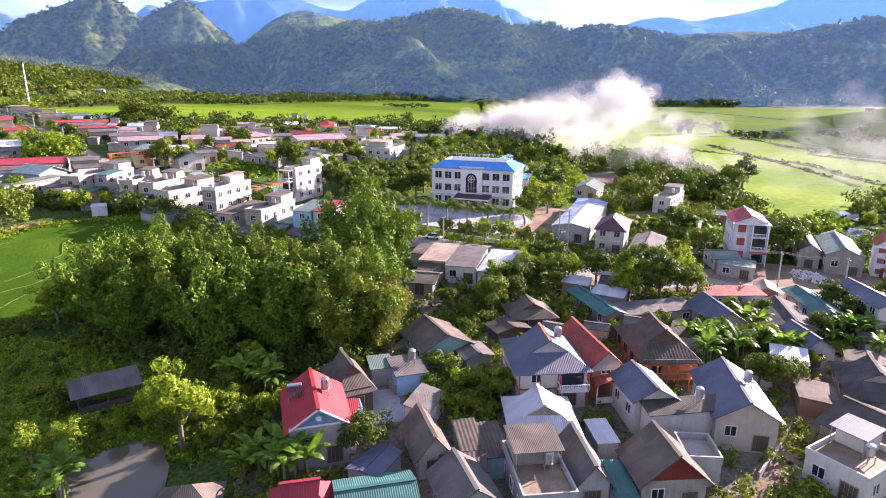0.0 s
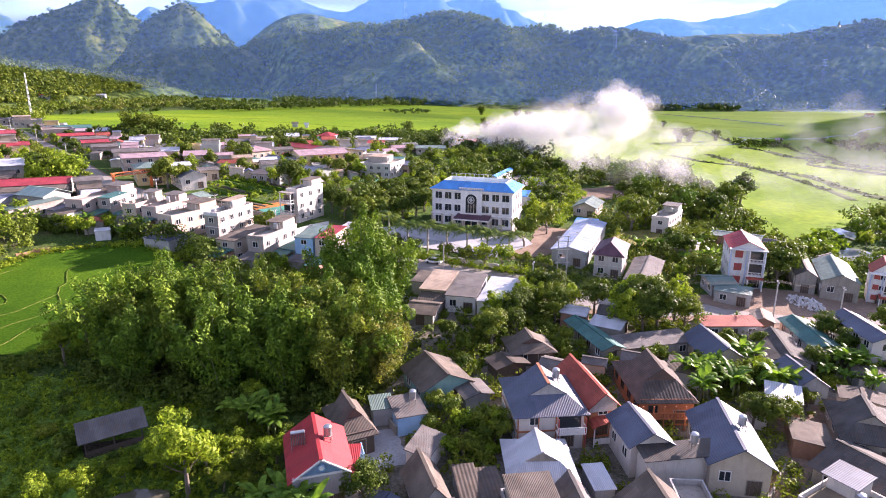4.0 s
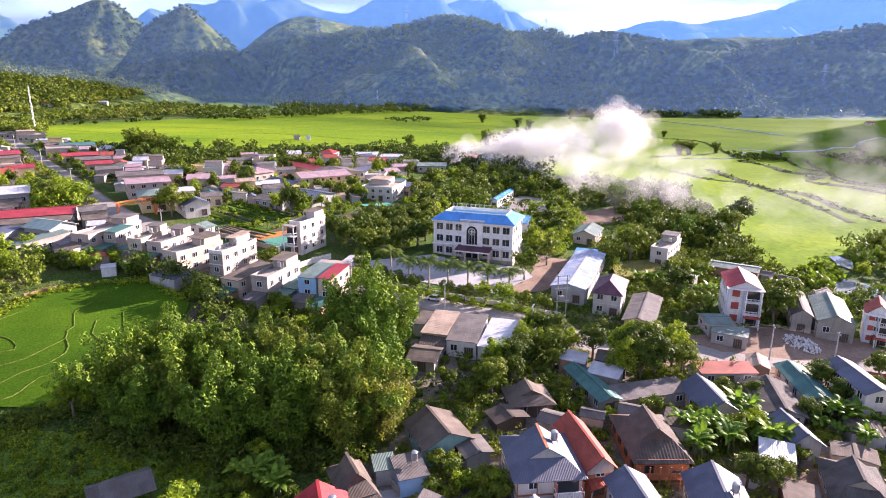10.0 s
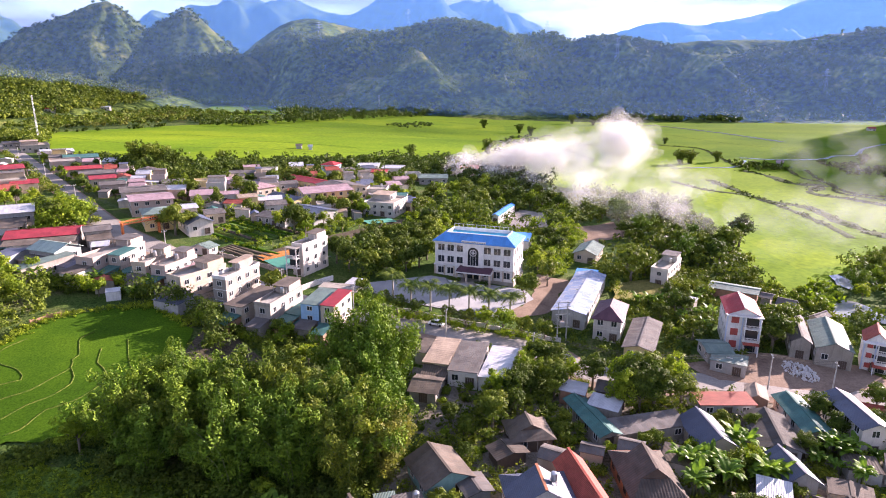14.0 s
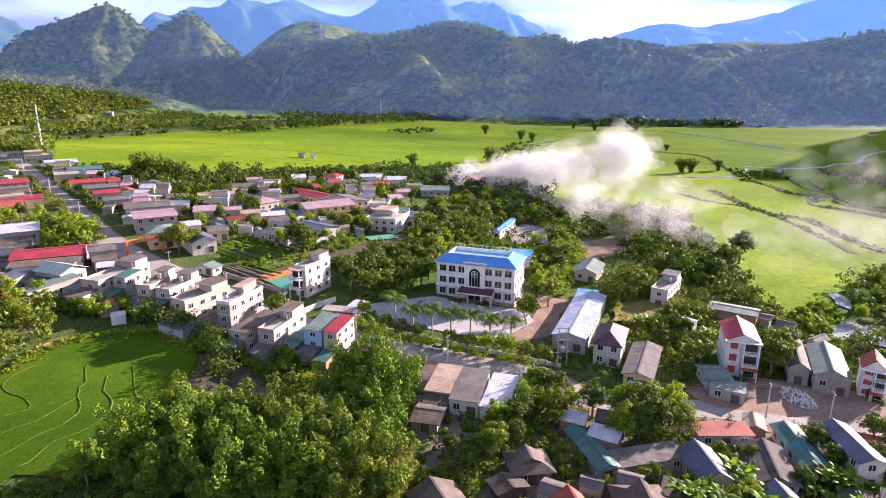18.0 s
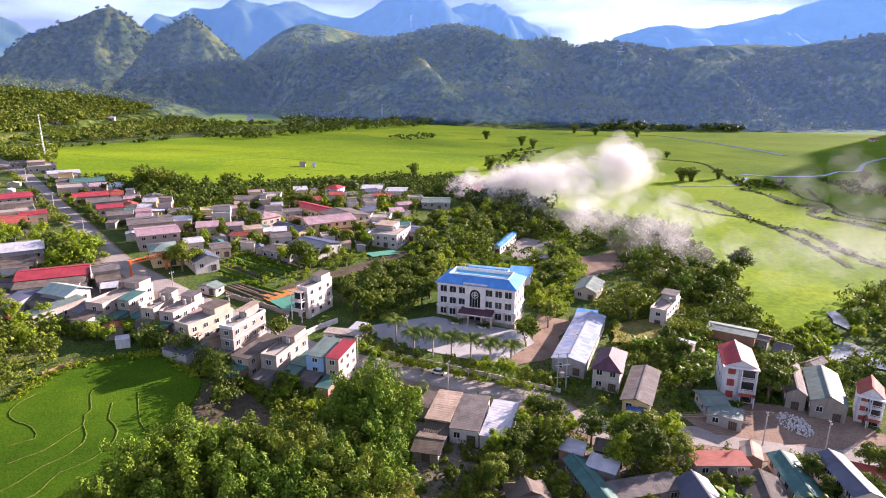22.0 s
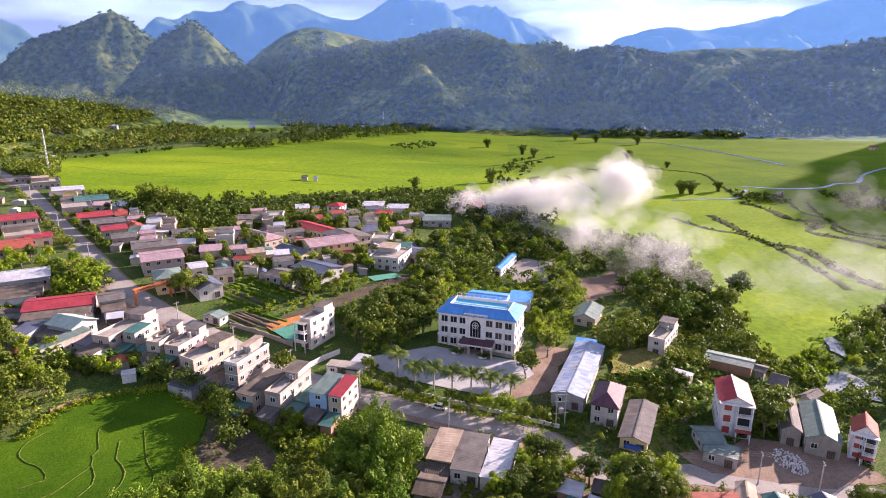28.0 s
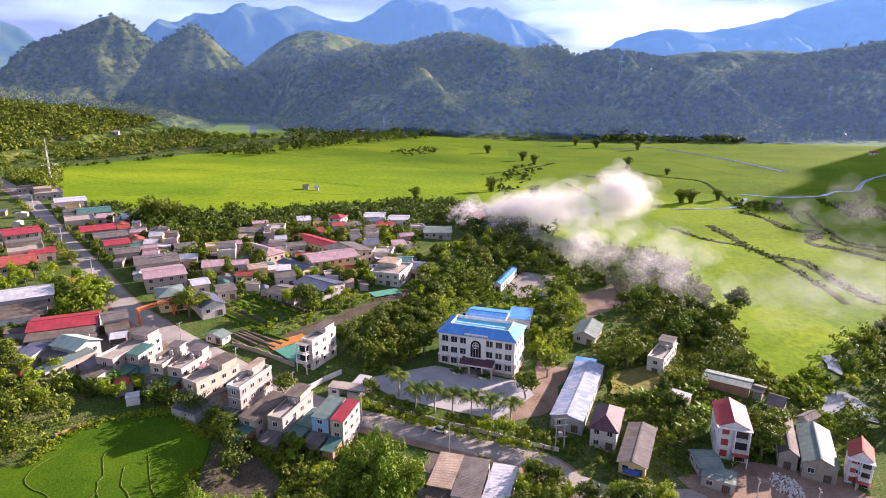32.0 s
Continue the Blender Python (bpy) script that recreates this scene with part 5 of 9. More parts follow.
draped("river_pool", "pale still bend of the stream", [(111.0, 169.8), (126.7, 185.9), (130.9, 185.2), (132.1, 173.1), (129.0, 165.9), (125.2, 167.8), (126.2, 177.7), (115.5, 168.6)], 0.35, "silt", 30, cat="water", rag=2.0)
for line in ([(-84.0, 136.8), (-85.4, 133.6), (-84.4, 130.7), (-81.6, 126.2), (-82.0, 124.1), (-80.5, 120.9), (-82.2, 116.1), (-83.8, 112.1), (-86.3, 109.7), (-88.1, 107.4)],
             [(-80.5, 120.9), (-78.0, 117.4), (-77.1, 115.0), (-78.0, 111.1), (-81.4, 107.3), (-83.0, 103.1), (-85.4, 99.0)],
             [(-78.2, 129.4), (-76.9, 125.4), (-76.1, 123.3), (-73.7, 121.4), (-72.1, 119.3), (-71.1, 115.3), (-72.0, 111.6), (-73.4, 108.9), (-76.7, 106.0), (-77.2, 103.4), (-77.7, 99.9), (-79.3, 98.3)],
             [(-74.8, 134.1), (-70.1, 124.8), (-68.7, 122.7), (-66.3, 120.3), (-64.7, 116.8), (-65.0, 113.7), (-66.7, 109.2), (-69.4, 103.9)],
             [(-97.3, 132.3), (-99.2, 127.3), (-98.8, 123.9), (-96.1, 121.7), (-90.6, 119.1), (-88.2, 117.2), (-87.6, 115.6), (-91.9, 113.0)],
             [(-59.1, 117.1), (-59.4, 114.2), (-58.9, 110.5)]):
    strip("bund", "narrow grassy earth bund in the rice field", line, 0.45, "bund", 0.32, 1.5, 0.08, cat="bund", wob=0.5)
BANKS = []
for line, w in (([(148.2, 401.7), (160.3, 375.3), (178.5, 361.1), (184.5, 327.0), (185.1, 295.6), (182.8, 268.9)], 6), ([(177.0, 412.6), (178.8, 377.3), (182.2, 347.7), (197.2, 333.1), (196.7, 300.8), (199.2, 270.3)], 9), ([(219.1, 458.9), (227.4, 432.6), (228.6, 404.5), (244.7, 399.7), (223.3, 374.5), (237.3, 357.4), (248.2, 339.7)], 8), ([(256.2, 460.9), (247.6, 425.5), (254.1, 403.0), (241.4, 375.6), (258.6, 355.2)], 3), ([(269.3, 461.4), (255.1, 418.0), (248.7, 376.0), (265.0, 364.7)], 2.5), ([(190.5, 687.1), (208.7, 626.5), (241.6, 593.1), (232.3, 525.8), (223.6, 469.0)], 4), ([(128.0, 625.0), (160.0, 593.6)], 2.5), ([(106.5, 569.1), (115.7, 513.9), (117.4, 490.0)], 3), ([(29.1, 601.3), (79.8, 655.6), (118.8, 710.6)], 4)):
    # the dark band is weeds plus the bank's own shadow, as colour
    strip("terrace_bank", "weedy bank between rice terraces, its shade in the dark colour", line, w * 1.0, "bank", 0.3, 4.0, 0.16, cat="bank", wob=1.2)
    BANKS.append((line, w))
for line, w in (([(225.1, 876.4), (288.7, 901.8), (313.7, 857.5), (336.0, 780.6), (348.3, 716.5), (357.0, 658.5)], 7), ([(249.6, 526.6), (277.7, 515.3), (314.2, 521.2), (341.2, 542.3), (362.2, 548.2), (401.1, 596.9), (451.2, 640.5)], 4), ([(168.6, 460.6), (192.4, 466.8), (221.0, 472.8), (246.5, 509.3)], 3), ([(-520.0, 1260.0), (-440.0, 1290.0), (-366.5, 1150.0), (-325.0, 1020.0), (-300.0, 965.0), (-258.8, 953.8), (-238.8, 926.3)], 10)):
    strip("stream", "pale shallow stream across the rice plain", line, w, "silt", 0.5, 6.0, cat="water", wob=0.7)
for line in ([(-327.0, 527.0), (-219.4, 473.3), (-153.3, 520.8), (-73.6, 504.1)], [(-225.7, 432.9), (-164.6, 468.2), (-84.8, 461.2), (-36.0, 501.3)], [(-262.4, 569.8), (-165.5, 563.8), (-104.7, 640.9), (-10.1, 628.0)], [(-128.9, 793.2), (-23.9, 692.3), (39.5, 689.8)], [(-14.5, 891.6), (77.4, 829.5), (214.4, 898.6)], [(82.6, 548.8), (120.2, 439.1), (147.0, 409.2)], [(279.2, 569.2), (357.1, 596.1), (385.4, 543.2)], [(262.2, 750.8), (293.8, 637.5), (351.5, 586.3)], [(-239.3, 750.8), (-148.2, 678.8), (-107.9, 746.9)]):
    strip("bund", "narrow grassy earth bund across the rice plain", line, 0.9, "meadow", 0.3, 5.0, 0.06, cat="bund", wob=1.0)

# ---- houses ----
house("house", "red metal roofed house with blue gable", -15.6, 67.4, 17, 6.8, 9.7, 5.2, 2.3, "g", "grey", "r_red", gable='blue', group='village houses', tank=True)
house("porch", "red corrugated porch roof beside a house", -12.0, 67.4, 3, 2.9, 4.6, 4.2, 0.5, "s", "grey", "r_red", over=0.2, win=False, cat='porch')
house("house", "brown cement-sheet roofed old house", -13.2, 77.4, 26, 4.3, 8.9, 3.6, 2.6, "i", "darkwood", "r_brown", group='village houses')
house("shed", "lean-to with pale corrugated roof and blue boards", -5.2, 81.1, 19, 4.2, 5.3, 3.0, 0.4, "s", "blue", "r_grey", over=0.3, cat='shed', win=False, tank=True)
house("shed", "low green sheet roofed lean-to", -9.1, 82.1, 15, 2.9, 3.3, 2.8, 0.4, "s", "grey", "r_green", over=0.3, cat='shed', win=False)
house("house", "teal-walled house with brown and green sheet roof", -1.0, 90.4, 25, 8.0, 8.3, 3.2, 1.9, "g", "teal", "r_brown", group='village houses')
house("shed", "small grey patched sheet roof", 4.7, 86.9, 22, 4.0, 4.3, 2.8, 0.5, "g", "grey", "r_grey", cat='shed', win=False)
house("house", "large white two-storey house with slate blue roof and brown timber bands", 14.6, 81.4, 6, 9.6, 10.9, 5.6, 3.2, "i", "white", "r_bluegrey", floors=2, trim='timber', group='village houses', tank=True, gable='grey')
house("house", "long house with faded red sheet roof", 22.0, 85.3, 11, 4.3, 12.3, 5.0, 1.9, "g", "timber", "r_redtile", floors=2, group='village houses')
house("house", "stilt house with dark shingle roof and orange timber walls", 33.5, 89.2, 1, 8.2, 13.2, 4.2, 3.4, "i", "timber", "r_dark", trim='darkwood', group='village houses', gable='darkwood')
house("house", "single-storey house with bright silver metal roof", 12.5, 69.9, 1, 7.9, 8.6, 3.2, 2.6, "i", "darkwood", "r_silver", group='village houses', gable='concrete')
house("house", "flat-roofed concrete house with mossy slab and blue trim", 10.5, 58.4, 7, 5.7, 9.9, 3.6, 0.0, "flat", "concrete", "brownslab", trim='grey', group='village houses', tank=True)
house("house", "long grey cement-sheet roofed house", 15.8, 60.5, 6, 3.7, 7.7, 3.4, 2.2, "g", "grey", "r_grey", group='village houses')
house("house", "brown ribbed roof house with red boarded gable", 24.7, 59.7, 5, 7.2, 6.0, 3.8, 3.2, "g", "concrete", "r_brown", gable='redwood', group='village houses')
house("house", "white house with blue-grey metal gable roof", 26.9, 74.3, 7, 5.4, 7.2, 5.0, 1.6, "g", "white", "r_bluegrey", group='village houses')
house("house", "white annex with grey ribbed lean-to roof", 30.6, 69.8, 9, 10.0, 2.5, 4.6, 0.6, "s", "white", "r_moss", over=0.3, group='village houses', win=False, tank=True)
house("house", "cream house with large blue-grey ribbed roof", 38.6, 73.3, -9, 7.3, 12.1, 4.6, 2.2, "g", "cream", "r_bluegrey", group='village houses', tank=True)
house("shed", "small flat-roofed grey outbuilding", 29.9, 63.1, -4, 3.9, 4.9, 3.2, 0.0, "flat", "grey", "concrete", cat='shed', win=False)
house("house", "flat-roofed white house with mossy wet slab", 47.8, 62.1, -59, 6.7, 8.4, 3.4, 0.0, "flat", "white", "brownslab", group='village houses', tank=True)
house("house", "grey cement-sheet roofed house by the lane", 61.3, 79.5, -20, 7.3, 11.2, 3.6, 2.6, "i", "concrete", "r_moss", group='village houses')
house("house", "dark grey cement-sheet roofed house by the lane", 55.1, 68.8, -64, 8.3, 10.0, 3.0, 2.0, "gx", "concrete", "r_moss", group='village houses')
house("house", "tan ribbed roofed house at the pond", -25.6, 53.1, 11, 5.4, 4.5, 3.6, 1.6, "hx", "concrete", "r_brown", group='village houses')
house("house", "house with bright red ribbed hip roof", -14.3, 53.4, 13, 5.3, 4.0, 3.8, 1.8, "ix", "grey", "r_crimson", group='village houses')
house("house", "near house with broad teal sheet roof", -6.8, 54.3, 14, 7.3, 5.8, 3.6, 1.0, "gx", "grey", "r_teal", group='village houses')
house("house", "brown ribbed gable roofed house", -1.9, 64.7, 17, 3.6, 7.1, 3.2, 2.2, "g", "grey", "r_brown", group='village houses')
house("shed", "dark flat sheet roof over a yard", 3.1, 65.5, 9, 2.5, 6.2, 2.8, 0.3, "s", "grey", "r_dark", over=0.2, cat='shed', win=False)
house("shed", "dark flat sheet roof over a yard", 6.0, 64.7, 9, 2.6, 6.9, 2.8, 0.3, "s", "teal", "r_dark", over=0.2, cat='shed', win=False)
house("house", "grey ribbed roofed house", 2.4, 56.4, 18, 5.5, 6.5, 3.2, 2.0, "g", "grey", "r_grey", group='village houses')
house("shed", "dark ribbed lean-to roof between houses", 2.4, 60.4, 3, 5.0, 3.3, 2.8, 0.3, "s", "darkwood", "r_dark", over=0.2, cat='shed', win=False)
house("shed", "narrow teal sheet roof between houses", 19.5, 58.5, 1, 2.5, 6.3, 2.6, 0.2, "s", "grey", "r_teal", over=0.1, cat='shed', win=False)
house("shed", "small pale blue corrugated roof", 19.7, 67.1, 7, 2.5, 4.7, 2.6, 0.3, "s", "grey", "r_silver", over=0.2, cat='shed', win=False)
house("house", "house with blue-grey metal hip-ended roof", 49.0, 102.9, 3, 6.2, 9.7, 3.6, 1.9, "g", "cream", "r_bluegrey", group='village houses')
house("house", "house with blue-grey ribbed roof by banana plants", 59.2, 93.0, 2, 5.8, 7.2, 3.2, 2.0, "g", "grey", "r_bluegrey", group='village houses')
house("house", "long low house with teal sheet roof", 28.4, 107.7, 16, 3.7, 13.9, 3.0, 0.7, "g", "concrete", "r_teal", group='village houses')
house("house", "long low grey-roofed row house", 38.1, 105.6, 15, 15.9, 4.5, 2.8, 0.6, "s", "concrete", "r_grey", over=0.3, group='village houses')
house("house", "old house with dark brown shingle roof", 15.5, 102.7, 9, 7.3, 6.7, 2.8, 2.0, "i", "darkwood", "r_brown", group='village houses')
house("shed", "low dark sheet roofed shed", 11.1, 96.8, 23, 5.5, 3.6, 2.4, 0.6, "g", "darkwood", "r_dark", cat='shed', win=False)
house("house", "low house with red sheet roof beside the road", 57.7, 115.7, 1, 11.2, 4.4, 2.8, 0.4, "s", "grey", "r_redtile", over=0.3, group='village houses')
house("house", "grey-roofed house behind the road", 62.5, 105.0, -13, 6.6, 12.5, 2.8, 1.2, "g", "grey", "r_moss", group='village houses')
house("house", "long house with green-grey metal roof", 71.3, 110.8, -5, 4.8, 14.2, 3.2, 0.8, "g", "white", "r_teal", group='village houses')
house("house", "tall white long house with blue-grey roof", 79.6, 107.9, -2, 4.9, 13.0, 6.0, 1.0, "g", "white", "r_bluegrey", floors=2, group='village houses')
house("shed", "flat sheet roof of a roadside row", -0.7, 130.2, -14, 5.6, 12.9, 3.4, 0.4, "s", "cream", "r_tan", over=0.2, cat='shop')
house("shop", "grey sheet roofed shop in a roadside row", 5.3, 127.7, -13, 6.4, 14.9, 3.6, 0.4, "s", "white", "r_grey", over=0.2, cat='shop')
house("shop", "grey sheet roofed shop with white end wall", 11.9, 125.5, -16, 5.8, 15.1, 3.6, 0.5, "s", "white", "r_silver", over=0.2, cat='shop')
house("house", "low brown roofed house under the trees", -3.7, 117.5, -13, 5.3, 7.6, 2.6, 0.8, "gx", "concrete", "r_brown", group='village houses')
house("house", "dark roofed small house under the trees", -1.9, 124.1, -11, 4.6, 6.5, 2.6, 0.6, "gx", "grey", "r_dark", group='village houses')
villa_a = house("villa", "three-storey lavender-white villa with red roof", 76.5, 150.8, -17, 7.9, 12.8, 9.8, 1.8, "g", "white", "r_red", floors=3, over=0.4, trim='white', cat='villa')
house("shop", "low shop with green roof", 66.1, 140.3, -2, 5.4, 7.3, 3.2, 0.8, "gx", "grey", "r_green", cat='shop')
house("workshop", "long workshop with grey ribbed gable roof", 91.8, 150.6, -23, 4.4, 19.1, 4.6, 1.4, "g", "concrete", "r_grey", over=0.3, cat='workshop')
house("workshop", "large workshop with blue-grey ribbed gable roof", 97.6, 146.1, -24, 7.7, 19.1, 4.8, 1.7, "g", "concrete", "r_green", over=0.3, cat='workshop')
villa_b = house("villa", "white three-storey villa with red roofs and arches", 104.7, 139.5, -31, 5.3, 7.5, 7.6, 2.4, "g", "white", "r_redtile", floors=3, over=0.3, cat='villa')
house("house", "small white and grey flat-roofed house", 73.9, 198.3, -34, 5.4, 16.8, 5.6, 0.0, "flat", "white", "concrete", floors=2, group='village houses', tank=True)
house("shed", "long low shed with green-grey roof", 90.9, 184.5, -32, 13.4, 6.8, 3.4, 0.6, "gx", "brick", "r_green", cat='shed', win=False)
house("shed", "grey sheet roofed shed beside a long shed", 98.6, 179.2, -37, 2.5, 4.7, 3.2, 0.6, "gx", "concrete", "r_grey", cat='shed', win=False)
house("house", "small house with pale gable roof", 100.9, 172.3, -39, 3.9, 6.8, 3.2, 1.5, "gx", "grey", "r_grey", group='village houses')
house("shed", "low grey roofs behind the workshops", 106.0, 164.4, -58, 2.6, 5.8, 3.0, 0.8, "g", "grey", "r_grey", cat='shed', win=False)
house("house", "two-storey white house with plum hip roof", 43.5, 152.7, -22, 6.8, 13.0, 6.2, 2.2, "h", "white", "r_purple", floors=2, group='village houses')
house("shop", "shop with grey-brown roof and yellow front", 49.9, 145.0, -24, 6.5, 19.5, 3.4, 0.9, "g", "yellow", "r_grey", cat='shop')
house("hall_shed", "long hall with blue and white metal roof", 39.6, 171.2, -22, 8.9, 37.1, 4.2, 1.0, "g", "grey", "r_patch", cat='shed', over=0.3)
house("shed", "small blue and red sheet roof", 44.8, 188.3, -20, 6.5, 8.5, 3.6, 0.5, "s", "grey", "r_blue", cat='shed', over=0.2, win=False)
house("house", "grey-green gabled roof among trees", 52.4, 218.2, -24, 7.8, 14.0, 3.6, 1.6, "g", "cream", "r_green", group='village houses')
house("house", "narrow town house with red roof and lit cream side wall", -27.3, 145.0, -17, 3.6, 9.8, 8.2, 0.9, "s", "cream", "r_crimson", floors=3, over=0.15, group='roadside row houses')
house("house", "narrow town house with blue and green walls", -32.0, 147.1, -17, 4.9, 10.0, 7.4, 0.9, "s", "blue", "r_green", floors=3, over=0.15, group='roadside row houses')
town_a = house("house", "white three-storey town house with front balcony", -56.2, 157.8, -20, 4.2, 14.0, 9.0, 0.0, "flat", "white", "concrete", floors=3, group='roadside row houses', tank=True, trim='white')
house("house", "brown sheet roofed town house", -49.8, 149.2, -24, 5.5, 13.7, 5.6, 0.7, "s", "cream", "r_brown", floors=2, over=0.2, group='roadside row houses')
house("house", "white town house with grey roof terrace", -42.6, 148.9, -18, 4.5, 15.0, 6.6, 0.0, "flat", "white", "concrete", floors=2, group='roadside row houses', tank=True)
house("house", "teal-roofed low town house", -36.9, 147.6, -23, 4.5, 7.6, 3.8, 0.5, "s", "white", "r_teal", over=0.2, group='roadside row houses', tank=True)
house("house", "cream two-storey town house", -69.8, 164.7, -30, 5.9, 15.2, 5.8, 0.0, "flat", "cream", "concrete", floors=2, group='roadside row houses')
house("house", "white town house with green and blue roof", -94.8, 173.4, -15, 4.2, 6.8, 6.8, 0.6, "s", "white", "r_teal", floors=2, over=0.2, group='roadside row houses')
house("house", "plain cement town house in the row", -85.2, 171.7, -11, 4.2, 12.6, 6.0, 0.0, "flat", "cream", "concrete", floors=2, group='roadside row houses', tank=True)
house("house", "plain cement town house with roof tank", -78.4, 170.3, -17, 4.9, 13.2, 6.0, 0.0, "flat", "pink", "concrete", floors=2, group='roadside row houses', tank=True)
house("house", "small pink roofed town house", -73.5, 173.1, -22, 3.3, 9.6, 4.2, 0.5, "s", "pink", "r_pink", over=0.2, group='roadside row houses')
house("house", "long pinkish town house with flat roof", -100.1, 177.4, -16, 6.2, 20.1, 5.6, 0.0, "flat", "pink", "concrete", floors=2, group='roadside row houses')
house("house", "long warehouse with pale green roof", -118.6, 179.8, -21, 10.8, 8.6, 5.0, 1.6, "gx", "grey", "r_palegreen", group='roadside row houses')
house("house", "long low building with green-grey roof", -115.5, 169.5, -31, 4.7, 14.7, 4.2, 1.0, "s", "white", "r_green", over=0.3, group='roadside row houses')
house("shed", "blue sheet roof at the row's end", -130.0, 173.0, -1, 6.2, 13.9, 4.0, 0.4, "s", "grey", "r_bluegrey", over=0.2, cat='shed', win=False)
house("shed", "grey sheet roofed lean-to behind the row", -109.8, 171.4, -26, 12.2, 5.3, 3.0, 0.6, "s", "grey", "r_bluegrey", over=0.2, cat='shed', win=False)
house("shed", "small pale roofed shed at the field edge", -103.0, 165.7, 21, 4.5, 6.4, 2.8, 0.4, "s", "grey", "r_silver", over=0.2, cat='shed', win=False)
house("shed", "tiny white hut at the field edge", -89.2, 156.1, 25, 3.5, 2.8, 2.4, 0.3, "s", "white", "r_silver", over=0.1, cat='hut', win=False)
house("shed", "patched sheet roofs behind the row", -70.8, 152.6, -24, 8.6, 7.2, 2.8, 0.4, "s", "grey", "r_bluegrey", over=0.2, cat='shed', win=False)
house("shed", "patched sheet roofs behind the row", -58.3, 155.9, -23, 5.9, 7.9, 2.8, 0.4, "s", "grey", "r_grey", over=0.2, cat='shed', win=False)
house("shed", "blue-green sheet roof behind town houses", -36.0, 144.3, -24, 7.3, 6.7, 2.8, 0.4, "s", "grey", "r_teal", over=0.2, cat='shed', win=False)
house("house", "long building with crimson roof", -131.5, 195.5, 24, 20.0, 13.1, 4.2, 1.2, "gx", "grey", "r_crimson", group='roadside row houses')
house("house", "white house with grey roof beside the crossing", -116.9, 200.1, 33, 7.4, 9.1, 5.0, 0.8, "gx", "white", "r_grey", group='roadside row houses')
house("hall_shed", "long shed with pale arched roof", -160.5, 214.7, 32, 22.3, 14.3, 5.0, 1.6, "gx", "grey", "r_silver", cat='shed', group='roadside row houses')
house("house", "long lower building with tan roof", -156.1, 205.7, 30, 19.6, 11.2, 3.4, 0.8, "gx", "cream", "r_brown", group='roadside row houses')
house("house", "long house with orange-red roof", -190.1, 251.7, 38, 19.6, 19.0, 4.2, 1.2, "gx", "pink", "r_redtile", group='roadside row houses')
house("house", "long house with crimson roof by trees", -186.1, 268.4, 36, 9.6, 11.2, 4.2, 1.0, "gx", "cream", "r_crimson", group='roadside row houses')
house("house", "two-storey house with crimson roof", -213.1, 294.6, 39, 15.1, 17.5, 6.0, 1.0, "gx", "pink", "r_crimson", floors=2, group='roadside row houses')
house("house", "flat-roofed cream house beside trees", -194.6, 270.2, 37, 13.7, 15.8, 4.6, 0.0, "flat", "cream", "concrete", group='roadside row houses')
house("house", "white house near the far road bend", -275.8, 413.8, 35, 16.1, 18.5, 4.5, 0.0, "flat", "white", "concrete", group='roadside row houses')
house("house", "low white house near the far road", -305.9, 436.7, 36, 12.9, 15.0, 4.0, 0.8, "gx", "white", "r_grey", group='roadside row houses')
house("house", "two-storey pink house with mauve roof", -118.7, 242.7, 31, 15.2, 15.5, 6.0, 0.9, "gx", "pink", "r_pink", floors=2, group='street houses')
house("house", "grey sheet roofed house with terrace", -130.3, 261.0, 29, 17.0, 15.6, 5.2, 0.7, "gx", "cream", "r_grey", group='street houses', tank=True)
house("house", "yellow two-storey house at the crossing", -107.0, 222.1, 31, 9.3, 12.7, 6.0, 1.2, "hx", "yellow", "r_green", floors=2, group='street houses')
house("house", "house with faded grey sheet roof on the street", -149.7, 272.9, 30, 9.4, 11.0, 4.6, 0.8, "gx", "pink", "r_grey", group='street houses')
house("house", "house with crimson roof on the street", -161.2, 285.9, 34, 10.3, 11.8, 4.6, 0.8, "gx", "cream", "r_crimson", group='street houses')
house("house", "grey roofed house on the street", -171.1, 298.8, 34, 14.3, 13.1, 4.6, 0.8, "gx", "grey", "r_grey", group='street houses')
house("house", "red roofed house on the street", -184.7, 311.4, 34, 15.3, 14.5, 4.6, 0.8, "gx", "pink", "r_red", group='street houses')
house("house", "pink walled house on the street", -203.1, 327.4, 34, 14.3, 16.5, 5.4, 0.0, "flat", "pink", "concrete", group='street houses')
house("house", "long workshop with blue-green roof", -209.4, 352.4, 31, 16.7, 19.3, 5.0, 1.0, "gx", "grey", "r_teal", group='street houses')
house("house", "grey roofed house by the far street", -235.1, 369.3, 33, 15.9, 18.4, 4.6, 0.8, "gx", "grey", "r_grey", group='street houses')
house("house", "white roofed shed by the far street", -246.7, 390.5, 34, 17.2, 20.0, 3.6, 0.5, "gx", "grey", "r_silver", group='street houses')
house("house", "white house with dark gable roof", -91.4, 218.4, 39, 8.5, 13.0, 4.6, 1.8, "g", "white", "r_navy", group='street houses')
house("house", "small white house with pale roof", -102.7, 238.9, 32, 6.1, 9.2, 4.0, 0.8, "gx", "white", "r_silver", group='street houses')
house("house", "cream house with grey sheet roof", -90.4, 234.3, 29, 6.6, 10.0, 3.8, 0.6, "gx", "cream", "r_grey", group='street houses')
house("hut", "small white hut beside the garden wall", -79.3, 195.1, -20, 7.0, 4.2, 2.6, 1.0, "g", "white", "r_green", cat='hut', group='street houses')
house("house", "cream house with mauve hip roof", -92.1, 285.1, -38, 26.2, 10.4, 5.0, 1.9, "hx", "cream", "r_pink", group='street houses')
